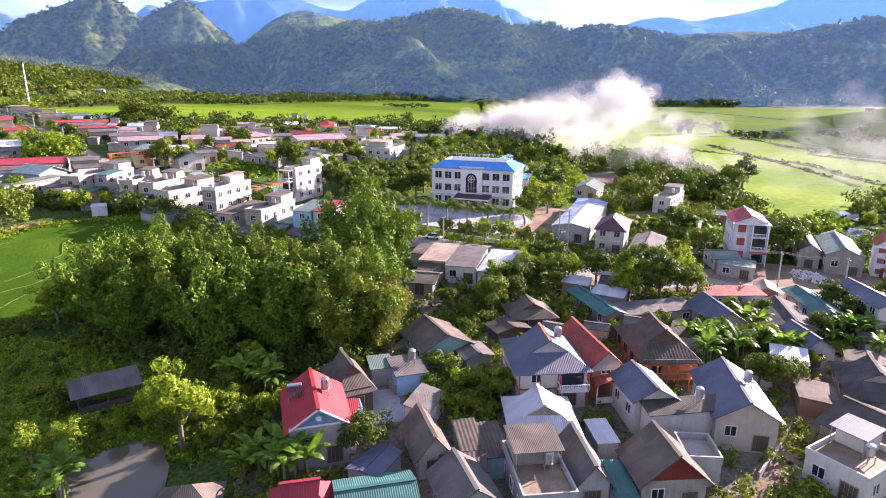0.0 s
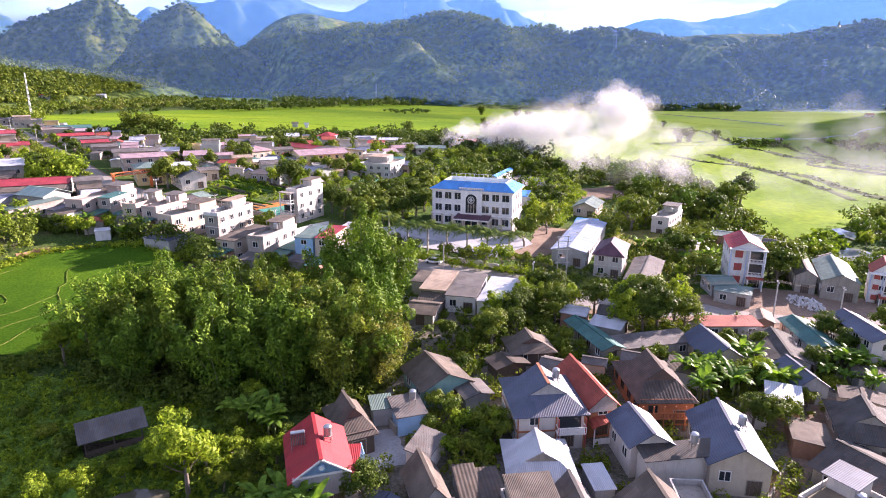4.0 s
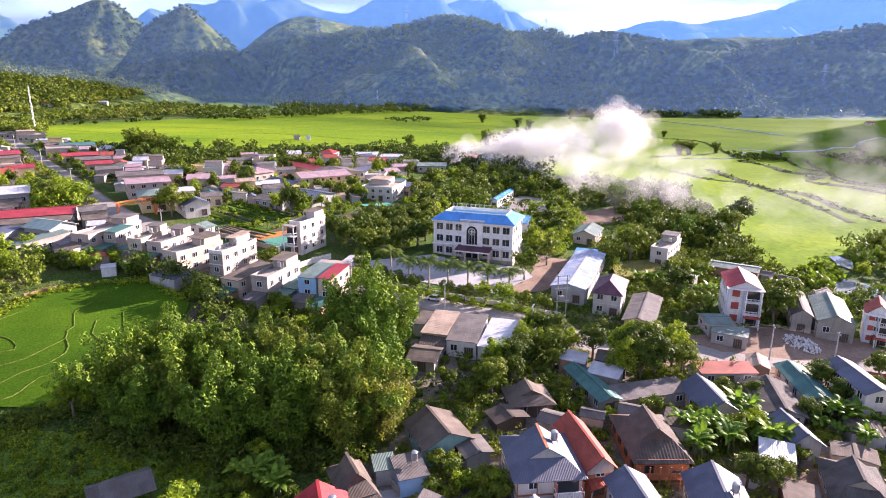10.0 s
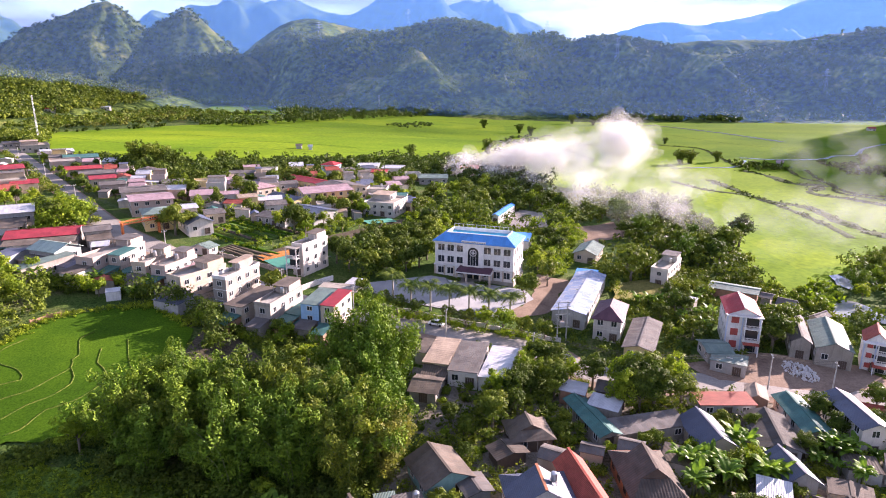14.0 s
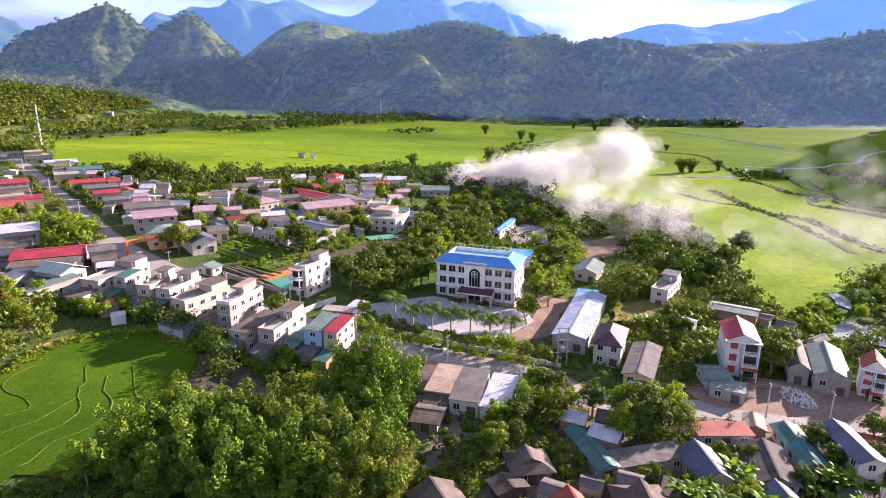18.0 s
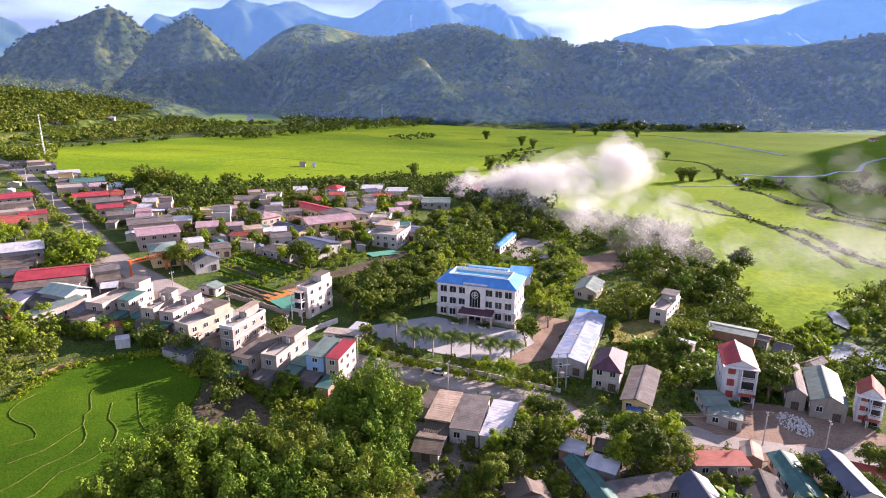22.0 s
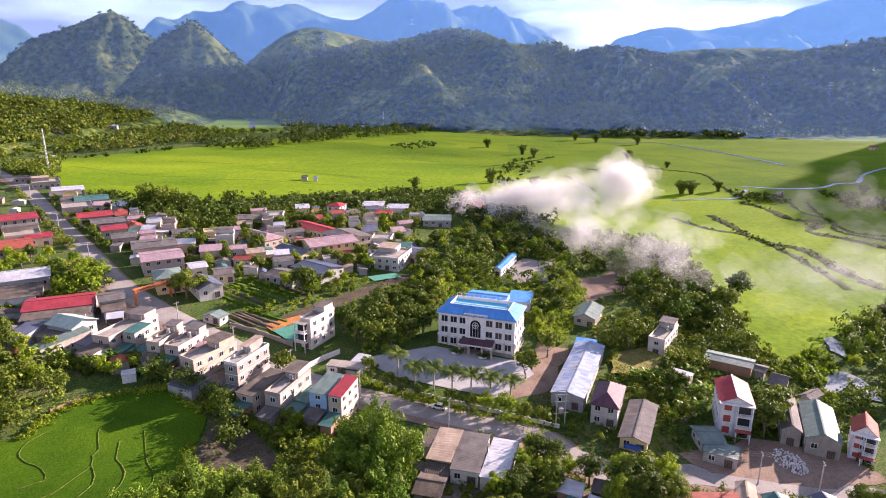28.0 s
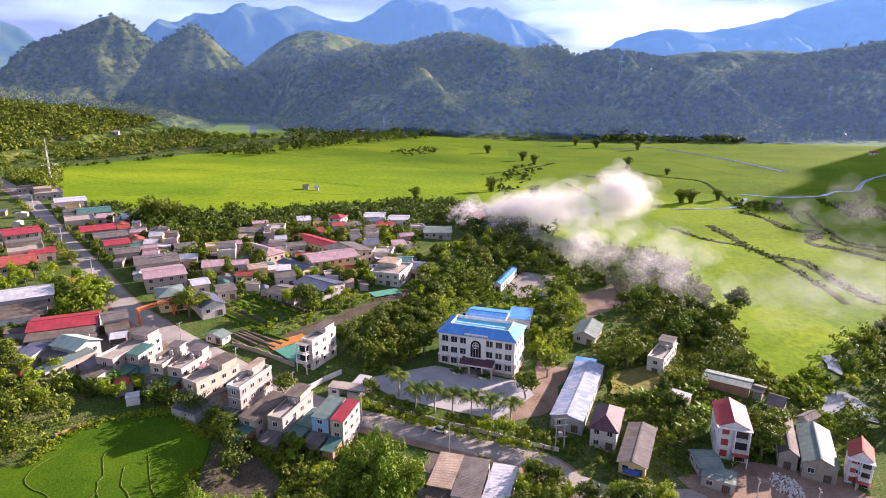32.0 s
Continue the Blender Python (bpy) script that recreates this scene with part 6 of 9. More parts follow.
house("house", "grey roofed low house", -70.1, 268.7, -42, 20.1, 7.1, 3.8, 1.0, "gx", "yellow", "r_bluegrey", group='street houses')
house("school", "long two-storey yellow building with mauve roof", -56.4, 278.3, 31, 22.4, 15.6, 6.4, 1.6, "gx", "yellow", "r_pink", floors=2, cat='school')
house("school", "two-storey pale yellow building with grey roof", -50.2, 291.2, 39, 16.6, 19.2, 6.4, 1.2, "g", "cream", "r_grey", floors=2, cat='school')
house("house", "ochre house with dark red roof", -69.0, 307.3, -42, 29.1, 9.5, 5.0, 1.0, "gx", "yellow", "r_red", group='street houses')
house("house", "blue-walled house with red hip roof", -67.0, 357.6, -15, 8.1, 9.5, 6.4, 1.6, "hx", "blue", "r_red", floors=2, group='street houses')
house("house", "white cube house with roof terrace", -95.3, 326.7, 10, 9.5, 10.9, 5.6, 0.0, "flat", "white", "concrete", floors=2, group='street houses')
house("house", "plain white block beside trees", -104.4, 277.0, 14, 7.9, 9.1, 6.4, 0.0, "flat", "white", "concrete", group='street houses')
house("house", "dark roofed house by the gardens", -55.1, 246.4, -36, 17.0, 13.0, 4.0, 1.2, "gx", "grey", "r_navy", group='street houses')
house("house", "grey roofed house by the gardens", -65.6, 236.3, -23, 13.3, 10.6, 3.6, 1.0, "gx", "grey", "r_grey", group='street houses')
house("house", "white house with flat roof", -33.4, 296.0, -3, 9.5, 11.0, 5.0, 0.0, "flat", "white", "concrete", group='street houses', tank=True)
house("house", "pink house with green roof", -22.4, 284.4, -3, 7.8, 9.2, 5.2, 0.8, "gx", "pink", "r_teal", floors=2, group='street houses')
house("house", "white and grey stepped house", -26.6, 267.7, -16, 13.8, 17.5, 5.4, 0.0, "flat", "white", "concrete", floors=2, group='street houses', tank=True)
house("house", "cream house with blue-grey roof", -16.6, 278.3, -23, 8.2, 12.2, 4.4, 0.8, "gx", "cream", "r_bluegrey", group='street houses')
house("house", "white-roofed house near the tree belt", -47.5, 377.5, 1, 12.3, 14.3, 4.6, 0.6, "gx", "white", "r_silver", group='street houses')
house("house", "white flat house near the tree belt", -31.9, 372.0, -2, 12.0, 14.0, 5.0, 0.6, "gx", "white", "r_silver", group='street houses')
house("house", "red roofed house near the tree belt", -38.7, 356.4, 0, 8.7, 10.2, 4.2, 0.8, "gx", "cream", "r_red", group='street houses')
house("house", "grey roofed house among trees", -107.5, 325.1, 9, 14.1, 12.1, 4.0, 0.8, "gx", "grey", "r_grey", group='street houses')
house("house", "dim grey roofed house among trees", -79.1, 300.8, 26, 9.6, 8.6, 4.0, 0.8, "gx", "grey", "r_grey", group='street houses')
house("house", "grey roofed house among trees", -128.8, 287.7, 30, 9.1, 10.6, 4.0, 0.8, "gx", "grey", "r_grey", group='street houses')
house("house", "small white house with red roof", -87.7, 252.5, -5, 7.2, 6.6, 3.8, 0.8, "gx", "white", "r_redtile", group='street houses')
house("house", "green sheet roofed house near the smoke", -7.4, 351.9, 0, 15.7, 16.0, 4.0, 0.8, "gx", "grey", "r_green", group='street houses')
house("house", "long white building with blue roof", 26.2, 274.8, -21, 3.1, 26.9, 3.6, 0.6, "g", "white", "r_blue", over=0.3, cat='building')
house("house", "low building with blue roof behind the hall", 14.9, 224.4, -17, 14.6, 12.3, 4.2, 1.2, "gx", "white", "r_blue", cat='building')
house("shed", "dark blue canopy roof behind the hall", 28.0, 229.3, -14, 8.7, 12.3, 3.4, 0.3, "s", "white", "r_blue", over=0.1, cat='canopy', win=False)
column_house = house("house", "white three-storey house with columned balconies", -42.4, 185.7, -26, 4.0, 12.4, 9.4, 0.0, "flat", "white", "concrete", floors=3, group='street houses')
house("house", "low house on the far side of the smoke", 7.6, 404.5, -5, 13.3, 15.4, 4.5, 0.8, "gx", "cream", "r_grey", group='street houses')
house("house", "red roofed house behind the smoke", 15.8, 396.2, -5, 13.1, 15.2, 4.5, 0.8, "gx", "cream", "r_red", group='street houses')
house("hut", "small pale field hut on the plain", 257.6, 477.1, -29, 4.1, 4.9, 4.0, 1.2, "gx", "white", "r_pink", cat='hut')
house("hut", "small field hut on the plain", -113.7, 477.6, 10, 4.0, 4.7, 3.0, 1.0, "gx", "grey", "r_grey", cat='hut', win=False)
house("hut", "small white field hut on the plain", -104.4, 474.6, 10, 2.5, 2.7, 3.0, 1.0, "gx", "white", "r_silver", cat='hut', win=False)
sign_shop = house("shop", "roadside shop front canopy with white signboard", 67.0, 134.2, -28, 7.6, 5.2, 3.0, 0.3, "s", "grey", "r_green", over=0.2, cat='shop')
house("shed", "low pale roof behind the villa tree", 70.9, 172.7, -39, 5.7, 4.9, 2.8, 0.4, "s", "concrete", "r_silver", over=0.2, cat='shed', win=False)
house("house", "cream house behind the corner shops", -26.5, 169.7, -21, 3.8, 5.3, 3.0, 0.5, "s", "white", "r_silver", over=0.2, group='roadside row houses')
house("shed", "brown tin roof beside the road row", -4.4, 132.9, -16, 3.4, 7.0, 3.0, 0.4, "s", "concrete", "r_brown", over=0.2, cat='shed', win=False)



def villa_front(ob, porch):
    """The villa's face: a shuttered bay, deep balconies beside it, blue pilasters, cornices and a porch."""
    w, d, h = SIZE[ob.name]
    fh, y = h / 3, -d / 2
    for f in (1, 2):
        balcony(ob, w * 0.24, y - 0.03, f * fh, w * 0.5, 1.4)
    for f in range(3):
        part("shutter", boxed((-w * 0.36, y - 0.16, f * fh + 0.9, -w * 0.14, y - 0.04, f * fh + fh * 0.83)), M["redwood"], ob, "red-brown wooden shutters")
        # flat dark panel before the wall stands in for a recess in shade
        part("loggia", boxed((w * 0.04, y - 0.09, f * fh + 0.1, w * 0.42, y - 0.04, f * fh + fh * 0.85)), M["glass"], ob, "dark panel for the shade of a recess")
    for u in (-w / 2, -w * 0.05, w / 2 - 0.3):
        part("pilaster", boxed((u, y - 0.22, -1, u + 0.3, y - 0.005, h)), M["skyblue"], ob, "pale blue pilaster")
    for u in (0.02, 0.46):
        part("column", tube(bmesh.new(), [(w * u + 0.1, y - 1.3, -1), (w * u + 0.1, y - 1.3, h - 0.2)], [0.14, 0.14], 8), M["white"], ob, smooth=True)
    part("cornice", boxed((-w / 2 - 0.3, y - 1.5, h - 0.25, w / 2 + 0.3, y - 0.01, h - 0.02)), M["white"], ob)
    a0, a1 = (w * 0.0, w * 0.48) if not porch else (-w * 0.1, w * 0.5)
    part("porch_roof", slopes([[(a0, y - 2.6, fh * 0.86), (a1, y - 2.6, fh * 0.86), (a1, y - 0.03, fh * 1.0), (a0, y - 0.03, fh * 1.0)]], 0.12), M["r_redtile"], ob)
    for u in (a0 + 0.15, a1 - 0.35):
        part("porch_post", boxed((u, y - 2.5, -1, u + 0.22, y - 2.28, fh * 0.86)), M["white"], ob)


villa_front(villa_a, False)
villa_front(villa_b, True)
balcony(town_a, 0, -4.2, 3.0, 3.2, 1.2)
balcony(town_a, 0, -4.2, 6.0, 3.2, 1.2)
w = 2 * max(v.co.x for v in column_house.children[0].data.vertices)
d = 2 * max(v.co.y for v in column_house.children[0].data.vertices)
for f in (1, 2):
    balcony(column_house, 0, -d / 2 - 0.02, f * 3.1, w, 1.6)
for sx in (-1, 1):
    part("column", tube(bmesh.new(), [(sx * w * 0.45, -d / 2 - 1.45, -1), (sx * w * 0.45, -d / 2 - 1.45, 9.4)], [0.16, 0.16], 10), M["white"], column_house)
part("porch_roof", slopes([[(-w / 2 - 0.2, -d / 2 - 1.8, 9.4), (w / 2 + 0.2, -d / 2 - 1.8, 9.4), (w / 2 + 0.2, -d / 2, 9.5), (-w / 2 - 0.2, -d / 2, 9.5)]], 0.15), M["concrete"], column_house)

w = 2 * max(v.co.x for v in sign_shop.children[0].data.vertices)
d = 2 * max(v.co.y for v in sign_shop.children[0].data.vertices)
sb = part("signboard", boxed((-w * 0.42, -d / 2 - 0.35, 2.5, w * 0.42, -d / 2 - 0.25, 3.3)), M["sign"], sign_shop, "white signboard with illegible lettering")
for k in range(9):
    if k != 4:
        part("sign_bar", boxed((-w * 0.36 + k * w * 0.08, -d / 2 - 0.37, 2.75, -w * 0.36 + k * w * 0.08 + w * 0.05, -d / 2 - 0.352, 3.05)), M["redwood"], sb)

def thing(label):
    return next(o for o in scene.collection.objects if "label" in o and o["label"] == label)


def timbered(ob):
    """White plaster between red-brown posts, with a balcony and a rail on the upper floor."""
    w, d, h = SIZE[ob.name]
    y = -d / 2
    for u in (-w / 2 - 0.02, -w * 0.2, w * 0.06, w / 2 - 0.16):
        part("timber_post", boxed((u, y - 0.13, -1, u + 0.18, y - 0.004, h - 0.15)), M["timber"], ob, "red-brown timber post")
    part("timber_band", boxed((-w / 2, y - 0.1, 2.62, w / 2, y - 0.005, 2.84)), M["timber"], ob, "red-brown timber band")
    balcony(ob, w * 0.27, y - 0.11, 2.85, w * 0.42, 1.3)
    for u in (w * 0.07, w * 0.47):
        part("balcony_post", boxed((u - 0.07, y - 1.38, -1, u + 0.07, y - 1.24, h - 0.4)), M["redwood"], ob)


def stilted(ob):
    """A raised front veranda: deck, posts, rail and balusters in orange timber, a dark panel for the shade below."""
    w, d, h = SIZE[ob.name]
    y = -d / 2
    part("veranda_deck", boxed((-w / 2, y - 1.5, 1.5, w / 2, y - 0.01, 1.65)), M["timber"], ob)
    for k in range(6):
        u = -w / 2 + 0.1 + (w - 0.2) * k / 5
        part("veranda_post", boxed((u - 0.08, y - 1.45, -1, u + 0.08, y - 1.29, h - 0.55)), M["timber"], ob)
    part("veranda_rail", boxed((-w / 2, y - 1.42, 2.45, w / 2, y - 1.32, 2.57)), M["timber"], ob)
    for k in range(24):
        u = -w / 2 + 0.25 + (w - 0.5) * k / 23
        part("baluster", boxed((u - 0.04, y - 1.4, 1.65, u + 0.04, y - 1.34, 2.45)), M["timber"], ob)
    # shade below the floor, made as a dark panel on the wall
    part("undercroft", boxed((-w * 0.45, y - 0.06, 0.0, w * 0.45, y - 0.012, 1.45)), M["darkwood"], ob, "dark panel for the shaded open space below the floor")


def solar_heater(x, y, z, yaw):
    """A roof water heater: a lying steel drum above a sloped collector of dark tubes."""
    ob = tagged(new("solar_heater"), "stainless solar water heater with dark tubes on a red roof", "water heater")
    ob.matrix_world = pose(x, y, z, 0, 0, yaw)
    part("drum", tube(bmesh.new(), [(-0.9, 0.5, 1.0), (-0.85, 0.5, 1.0), (0.85, 0.5, 1.0), (0.9, 0.5, 1.0)], [0.12, 0.26, 0.26, 0.12], 12), M["steel"], ob)
    for k in range(9):
        u = -0.8 + 0.2 * k
        part("collector_tube", tube(bmesh.new(), [(u, -0.9, 0.05), (u, 0.45, 0.85)], [0.06, 0.06], 5), M["glass"], ob)
    part("stand", boxed((-0.85, 0.45, -1.4, -0.78, 0.52, 0.85), (0.78, 0.45, -1.4, 0.85, 0.52, 0.85), (-0.85, -0.92, -0.8, -0.78, -0.85, 0.05), (0.78, -0.92, -0.8, 0.85, -0.85, 0.05)), M["steel"], ob)


def blue_gable(ob):
    """White boards along a blue gable, and its round vent."""
    w, d, h = SIZE[ob.name]
    y = -d / 2 - 0.12
    for s in (-1, 1):
        bm = bmesh.new()
        tube(bm, [(s * w / 2, y - 0.4, h - 0.05), (0, y - 0.4, h + 2.2)], [0.12, 0.12], 4)
        part("bargeboard", bm, M["white"], ob, "white painted bargeboard")
    part("tie_board", boxed((-w / 2, y - 0.12, h - 0.12, w / 2, y, h + 0.14)), M["white"], ob)
    part("round_vent", tube(bmesh.new(), [(0, y + 0.03, h + 0.9), (0, y - 0.1, h + 0.9)], [0.42, 0.42], 16), M["blue"], ob)
    part("vent_disc", tube(bmesh.new(), [(0, y - 0.1, h + 0.9), (0, y - 0.14, h + 0.9)], [0.26, 0.26], 16), M["white"], ob)
    part("side_balcony", boxed((w / 2 + 0.3, 0.4, 2.3, w / 2 + 2.6, 3.2, 2.5), (w / 2 + 0.3, 0.4, 2.5, w / 2 + 2.6, 0.52, 3.4), (w / 2 + 2.48, 0.52, 2.5, w / 2 + 2.6, 3.2, 3.4)), M["blue"], ob, "small pale blue side balcony")


def arched_porch(ob):
    """A curved red canopy over the white gable end, on two posts with a low white rail."""
    w, d, h = SIZE[ob.name]
    y = -d / 2
    n, r = 7, w * 0.55
    pt = [(r * math.cos(math.pi * k / n), 2.5 + 0.75 * math.sin(math.pi * k / n)) for k in range(n + 1)]
    part("porch_canopy", slopes([[(a[0], y - 2.4, a[1]), (b[0], y - 2.4, b[1]), (b[0], y - 0.05, b[1]), (a[0], y - 0.05, a[1])] for a, b in zip(pt, pt[1:])], 0.06), M["r_redtile"], ob)
    for u in (-r + 0.1, r - 0.22):
        part("porch_post", boxed((u, y - 2.3, -1, u + 0.12, y - 2.18, 2.5)), M["white"], ob)
    part("porch_rail", boxed((-r + 0.25, y - 2.3, 0.0, r - 0.25, y - 2.2, 0.9)), M["white"], ob)
    bm = bmesh.new()
    f = bm.faces.new([bm.verts.new(v) for v in ((-w / 2 + 0.05, y - 0.05, h - 1.2), (w / 2 - 0.05, y - 0.05, h - 1.2), (w / 2 - 0.05, y - 0.05, h - 0.1), (0, y - 0.05, h + 1.6), (-w / 2 + 0.05, y - 0.05, h - 0.1))])
    bmesh.ops.solidify(bm, geom=[f], thickness=0.06)
    part("gable_panel", bm, M["white"], ob, "whitewashed gable")


timbered(thing("large white two-storey house with slate blue roof and brown timber bands"))
stilted(thing("stilt house with dark shingle roof and orange timber walls"))
blue_gable(thing("red metal roofed house with blue gable"))
arched_porch(thing("long house with faded red sheet roof"))
solar_heater(-17.9, 67.2, tz(-17.9, 67.2) + 6.6, 17)

# ---- the hall ----


def town_hall(x, y, yaw, w, d):
    ob = tagged(new("hall"), "white three-storey public hall with blue hipped metal roof and arched window", "public building")
    ob.matrix_world = pose(x, y, tz(x, y) - 0.1, 0, 0, yaw)
    FOOT.append((x, y, radians(yaw), w + 2, d + 8))
    fh, h = 3.75, 11.9
    X, Y = w / 2, d / 2
    part("wall", wall_mesh("flat", w, d, h, 0), M["white"], ob)
    part("plinth", boxed((-X - 0.3, -Y - 0.3, -2, X + 0.3, Y + 0.3, 0.45)), M["concrete"], ob)
    for q in (fh + 0.45, h - 0.35):
        part("cornice", boxed((-X - 0.35, -Y - 0.35, q - 0.18, X + 0.35, -Y, q + 0.14), (X, -Y, q - 0.18, X + 0.35, Y + 0.35, q + 0.14), (-X - 0.35, -Y, q - 0.18, -X, Y + 0.35, q + 0.14)), M["white"], ob)
    part("eave_slab", boxed((-X - 0.7, -Y - 0.7, h - 0.16, X + 0.7, Y + 0.7, h + 0.05)), M["white"], ob)
    o, i, rh = 0.75, 3.0, 2.3
    A = [(-X - o, -Y - o, h + 0.1), (X + o, -Y - o, h + 0.1), (X + o, Y + o, h + 0.1), (-X - o, Y + o, h + 0.1)]
    B = [(-X + i, -Y + i, h + rh), (X - i, -Y + i, h + rh), (X - i, Y - i, h + rh), (-X + i, Y - i, h + rh)]
    for k in range(4):
        n = (k + 1) % 4
        part("roof_slope", slopes([[A[k], A[n], B[n], B[k]]], 0.12), M["r_blue"], ob)
    part("roof_deck", slopes([[(-X + i - 0.2, -Y + i - 0.2, h + rh - 1.0), (X - i + 0.2, -Y + i - 0.2, h + rh - 1.0), (X - i + 0.2, Y - i + 0.2, h + rh - 1.0), (-X + i - 0.2, Y - i + 0.2, h + rh - 1.0)]], 0.1), M["cyan"], ob)
    p, q, t = X - i + 0.1, Y - i + 0.1, 0.16
    part("roof_kerb", boxed((-p, -q, h + 0.6, p, -q + t, h + rh + 0.12), (-p, q - t, h + 0.6, p, q, h + rh + 0.12), (-p, -q + t, h + 0.6, -p + t, q - t, h + rh + 0.12), (p - t, -q + t, h + 0.6, p, q - t, h + rh + 0.12)), M["white"], ob)
    part("deck_rib", boxed((-p + 0.3, -0.1, h + rh - 0.98, p - 0.3, 0.1, h + rh - 0.82)), M["white"], ob)
    for k in range(14):
        u = -p + 2 * p * k / 13
        part("rail_post", boxed((u - 0.05, q - 0.12, h + rh + 0.12, u + 0.05, q - 0.02, h + rh + 1.1)), M["steel"], ob)
    part("top_rail", boxed((-p, q - 0.11, h + rh + 1.05, p, q - 0.03, h + rh + 1.13)), M["steel"], ob)
    for f in range(3):
        zc = 0.45 + f * fh + 1.95
        for s in (-1, 1):
            for k in range(3):
                u = s * (X - 2.1 - k * (X - 4.2) / 2.75)
                window_on(ob, 2.3, 2.2, pose(u, -Y - 0.003, zc))
        for k in range(4):
            window_on(ob, 1.7, 2.0, pose(X + 0.003, -Y + d * (k + 0.5) / 4, zc, 0, 0, 90))
            window_on(ob, 1.7, 2.0, pose(-X - 0.003, -Y + d * (k + 0.5) / 4, zc, 0, 0, -90))
    for k in range(9):
        u = -X + w * k / 8
        part("pilaster", boxed((u - 0.22, -Y - 0.16, 0.4, u + 0.22, -Y, fh + 0.3)), M["cream"], ob)
    part("central_bay", boxed((-3.4, -Y - 0.55, 4.0, 3.4, -Y, h + 0.5), (-3.9, -Y - 0.75, h + 0.3, 3.9, -Y, h + 0.75)), M["white"], ob)
    bm = bmesh.new()
    arch = [(-1.75, 4.9), (1.75, 4.9)] + [(1.75 * math.cos(a), 9.0 + 1.75 * math.sin(a)) for a in [math.pi * j / 12 for j in range(13)]]
    fc = bm.faces.new([bm.verts.new((u, -Y - 0.6, v)) for u, v in arch])
    bmesh.ops.solidify(bm, geom=[fc], thickness=0.06)
    glz = part("arched_window", bm, M["glass"], ob, "tall arched dark glass window")
    for u in (-0.9, 0.0, 0.9):
        part("mullion", boxed((u - 0.05, -Y - 0.68, 4.9, u + 0.05, -Y - 0.6, 8.2 if u else 7.8)), M["white"], glz)
    ring = bmesh.new()
    tube(ring, [(1.0 * math.cos(a), -Y - 0.72, 9.0 + 1.0 * math.sin(a)) for a in [2 * math.pi * j / 20 for j in range(21)]], [0.13] * 21, 6)
    part("emblem_ring", ring, M["white"], glz)
    part("emblem_cross", boxed((-0.16, -Y - 0.76, 8.3, 0.16, -Y - 0.68, 9.7), (-0.7, -Y - 0.765, 8.84, 0.7, -Y - 0.685, 9.16)), M["white"], glz)
    for k in range(14):
        u = -3.6 + 7.2 * k / 13
        if k != 5:
            part("sign_bar", boxed((u - 0.17, -Y - 0.8, h + 0.36, u + 0.17, -Y - 0.752, h + 0.68)), M["grey"], ob)
    part("portico_roof", slopes([[(-4.6, -Y - 4.2, 3.75), (6.6, -Y - 4.2, 3.75), (6.4, -Y - 0.05, 4.5), (-4.4, -Y - 0.05, 4.5)]], 0.15), M["r_purple"], ob)
    part("portico_beam", boxed((-4.6, -Y - 4.2, 3.15, 6.6, -Y - 3.7, 3.6), (-4.6, -Y - 3.7, 3.15, -4.1, -Y, 3.6), (6.1, -Y - 3.7, 3.15, 6.6, -Y, 3.6)), M["white"], ob)
    for u in (-4.3, -1.2, 3.2, 6.3):
        part("column", boxed((u - 0.28, -Y - 4.1, -1.5, u + 0.28, -Y - 3.6, 3.15), (u - 0.4, -Y - 4.2, -1.5, u + 0.4, -Y - 3.5, 0.4)), M["cream"], ob)
    part("entrance", boxed((-2.6, -Y - 0.12, 0.45, 2.6, -Y - 0.01, 3.1)), M["glass"], ob, "wide dark glass entrance doors")
    part("entrance_steps", boxed((-4.0, -Y - 5.2, -1.5, 4.0, -Y - 0.3, 0.15), (-3.6, -Y - 4.7, 0.15, 3.6, -Y - 0.3, 0.4)), M["concrete"], ob)
    return ob


M["cyan"] = surf("cyan_roof_deck", (0.05, 0.5, 0.72), (0.04, 0.42, 0.62), rough=0.5, amount=0.15)
town_hall(10.9, 192.9, -18.5, 25.6, 14.0)

# ---- gate, walls, fence ----


def low_wall(name, label, pts, height, mat, thick=0.25, cap=True):
    ob = tagged(new(name), label, "wall")
    line = smooth_line(pts, 4.0)
    x0, y0 = line[0].x, line[0].y
    ob.matrix_world = pose(x0, y0, tz(x0, y0))
    for a, b in zip(line, line[1:]):
        n, za, zb = (b - a), tz(a.x, a.y), tz(b.x, b.y)
        m = pose(a.x - x0, a.y - y0, (za + zb) / 2 - tz(x0, y0), 0, 0, math.degrees(math.atan2(n.y, n.x)))
        part("wall_panel", boxed((0.16, -thick / 2, -1.2, n.length - 0.16, thick / 2, height)), M[mat], ob).matrix_local = m
        part("wall_pier", boxed((-0.16, -0.2, -1.2, 0.16, 0.2, height + 0.18)), M[mat], ob).matrix_local = m
    return ob


low_wall("garden_wall", "weathered cement wall along the vegetable gardens", [(-73.4, 192.3), (-63.0, 188.0), (-49.5, 180.5)], 1.5, "concrete")
low_wall("garden_wall", "long pale wall beside the hall's trees", [(-22.0, 206.9), (-15.4, 221.2), (-7.9, 236.9), (0.9, 260.7)], 2.0, "concrete")
low_wall("field_wall", "old stone retaining wall at the rice field", [(-100.6, 139.0), (-98.6, 142.5), (-96.1, 144.6)], 1.3, "brick")
low_wall("yard_fence", "low white yard fence with piers beside the road", [(-24.4, 162.9), (-8.8, 157.0), (10.1, 150.8), (29.3, 144.5)], 1.1, "white", 0.14)
low_wall("yard_wall", "white cement wall beside the long teal house", [(25.8, 112.9), (28.9, 101.6)], 1.8, "concrete")


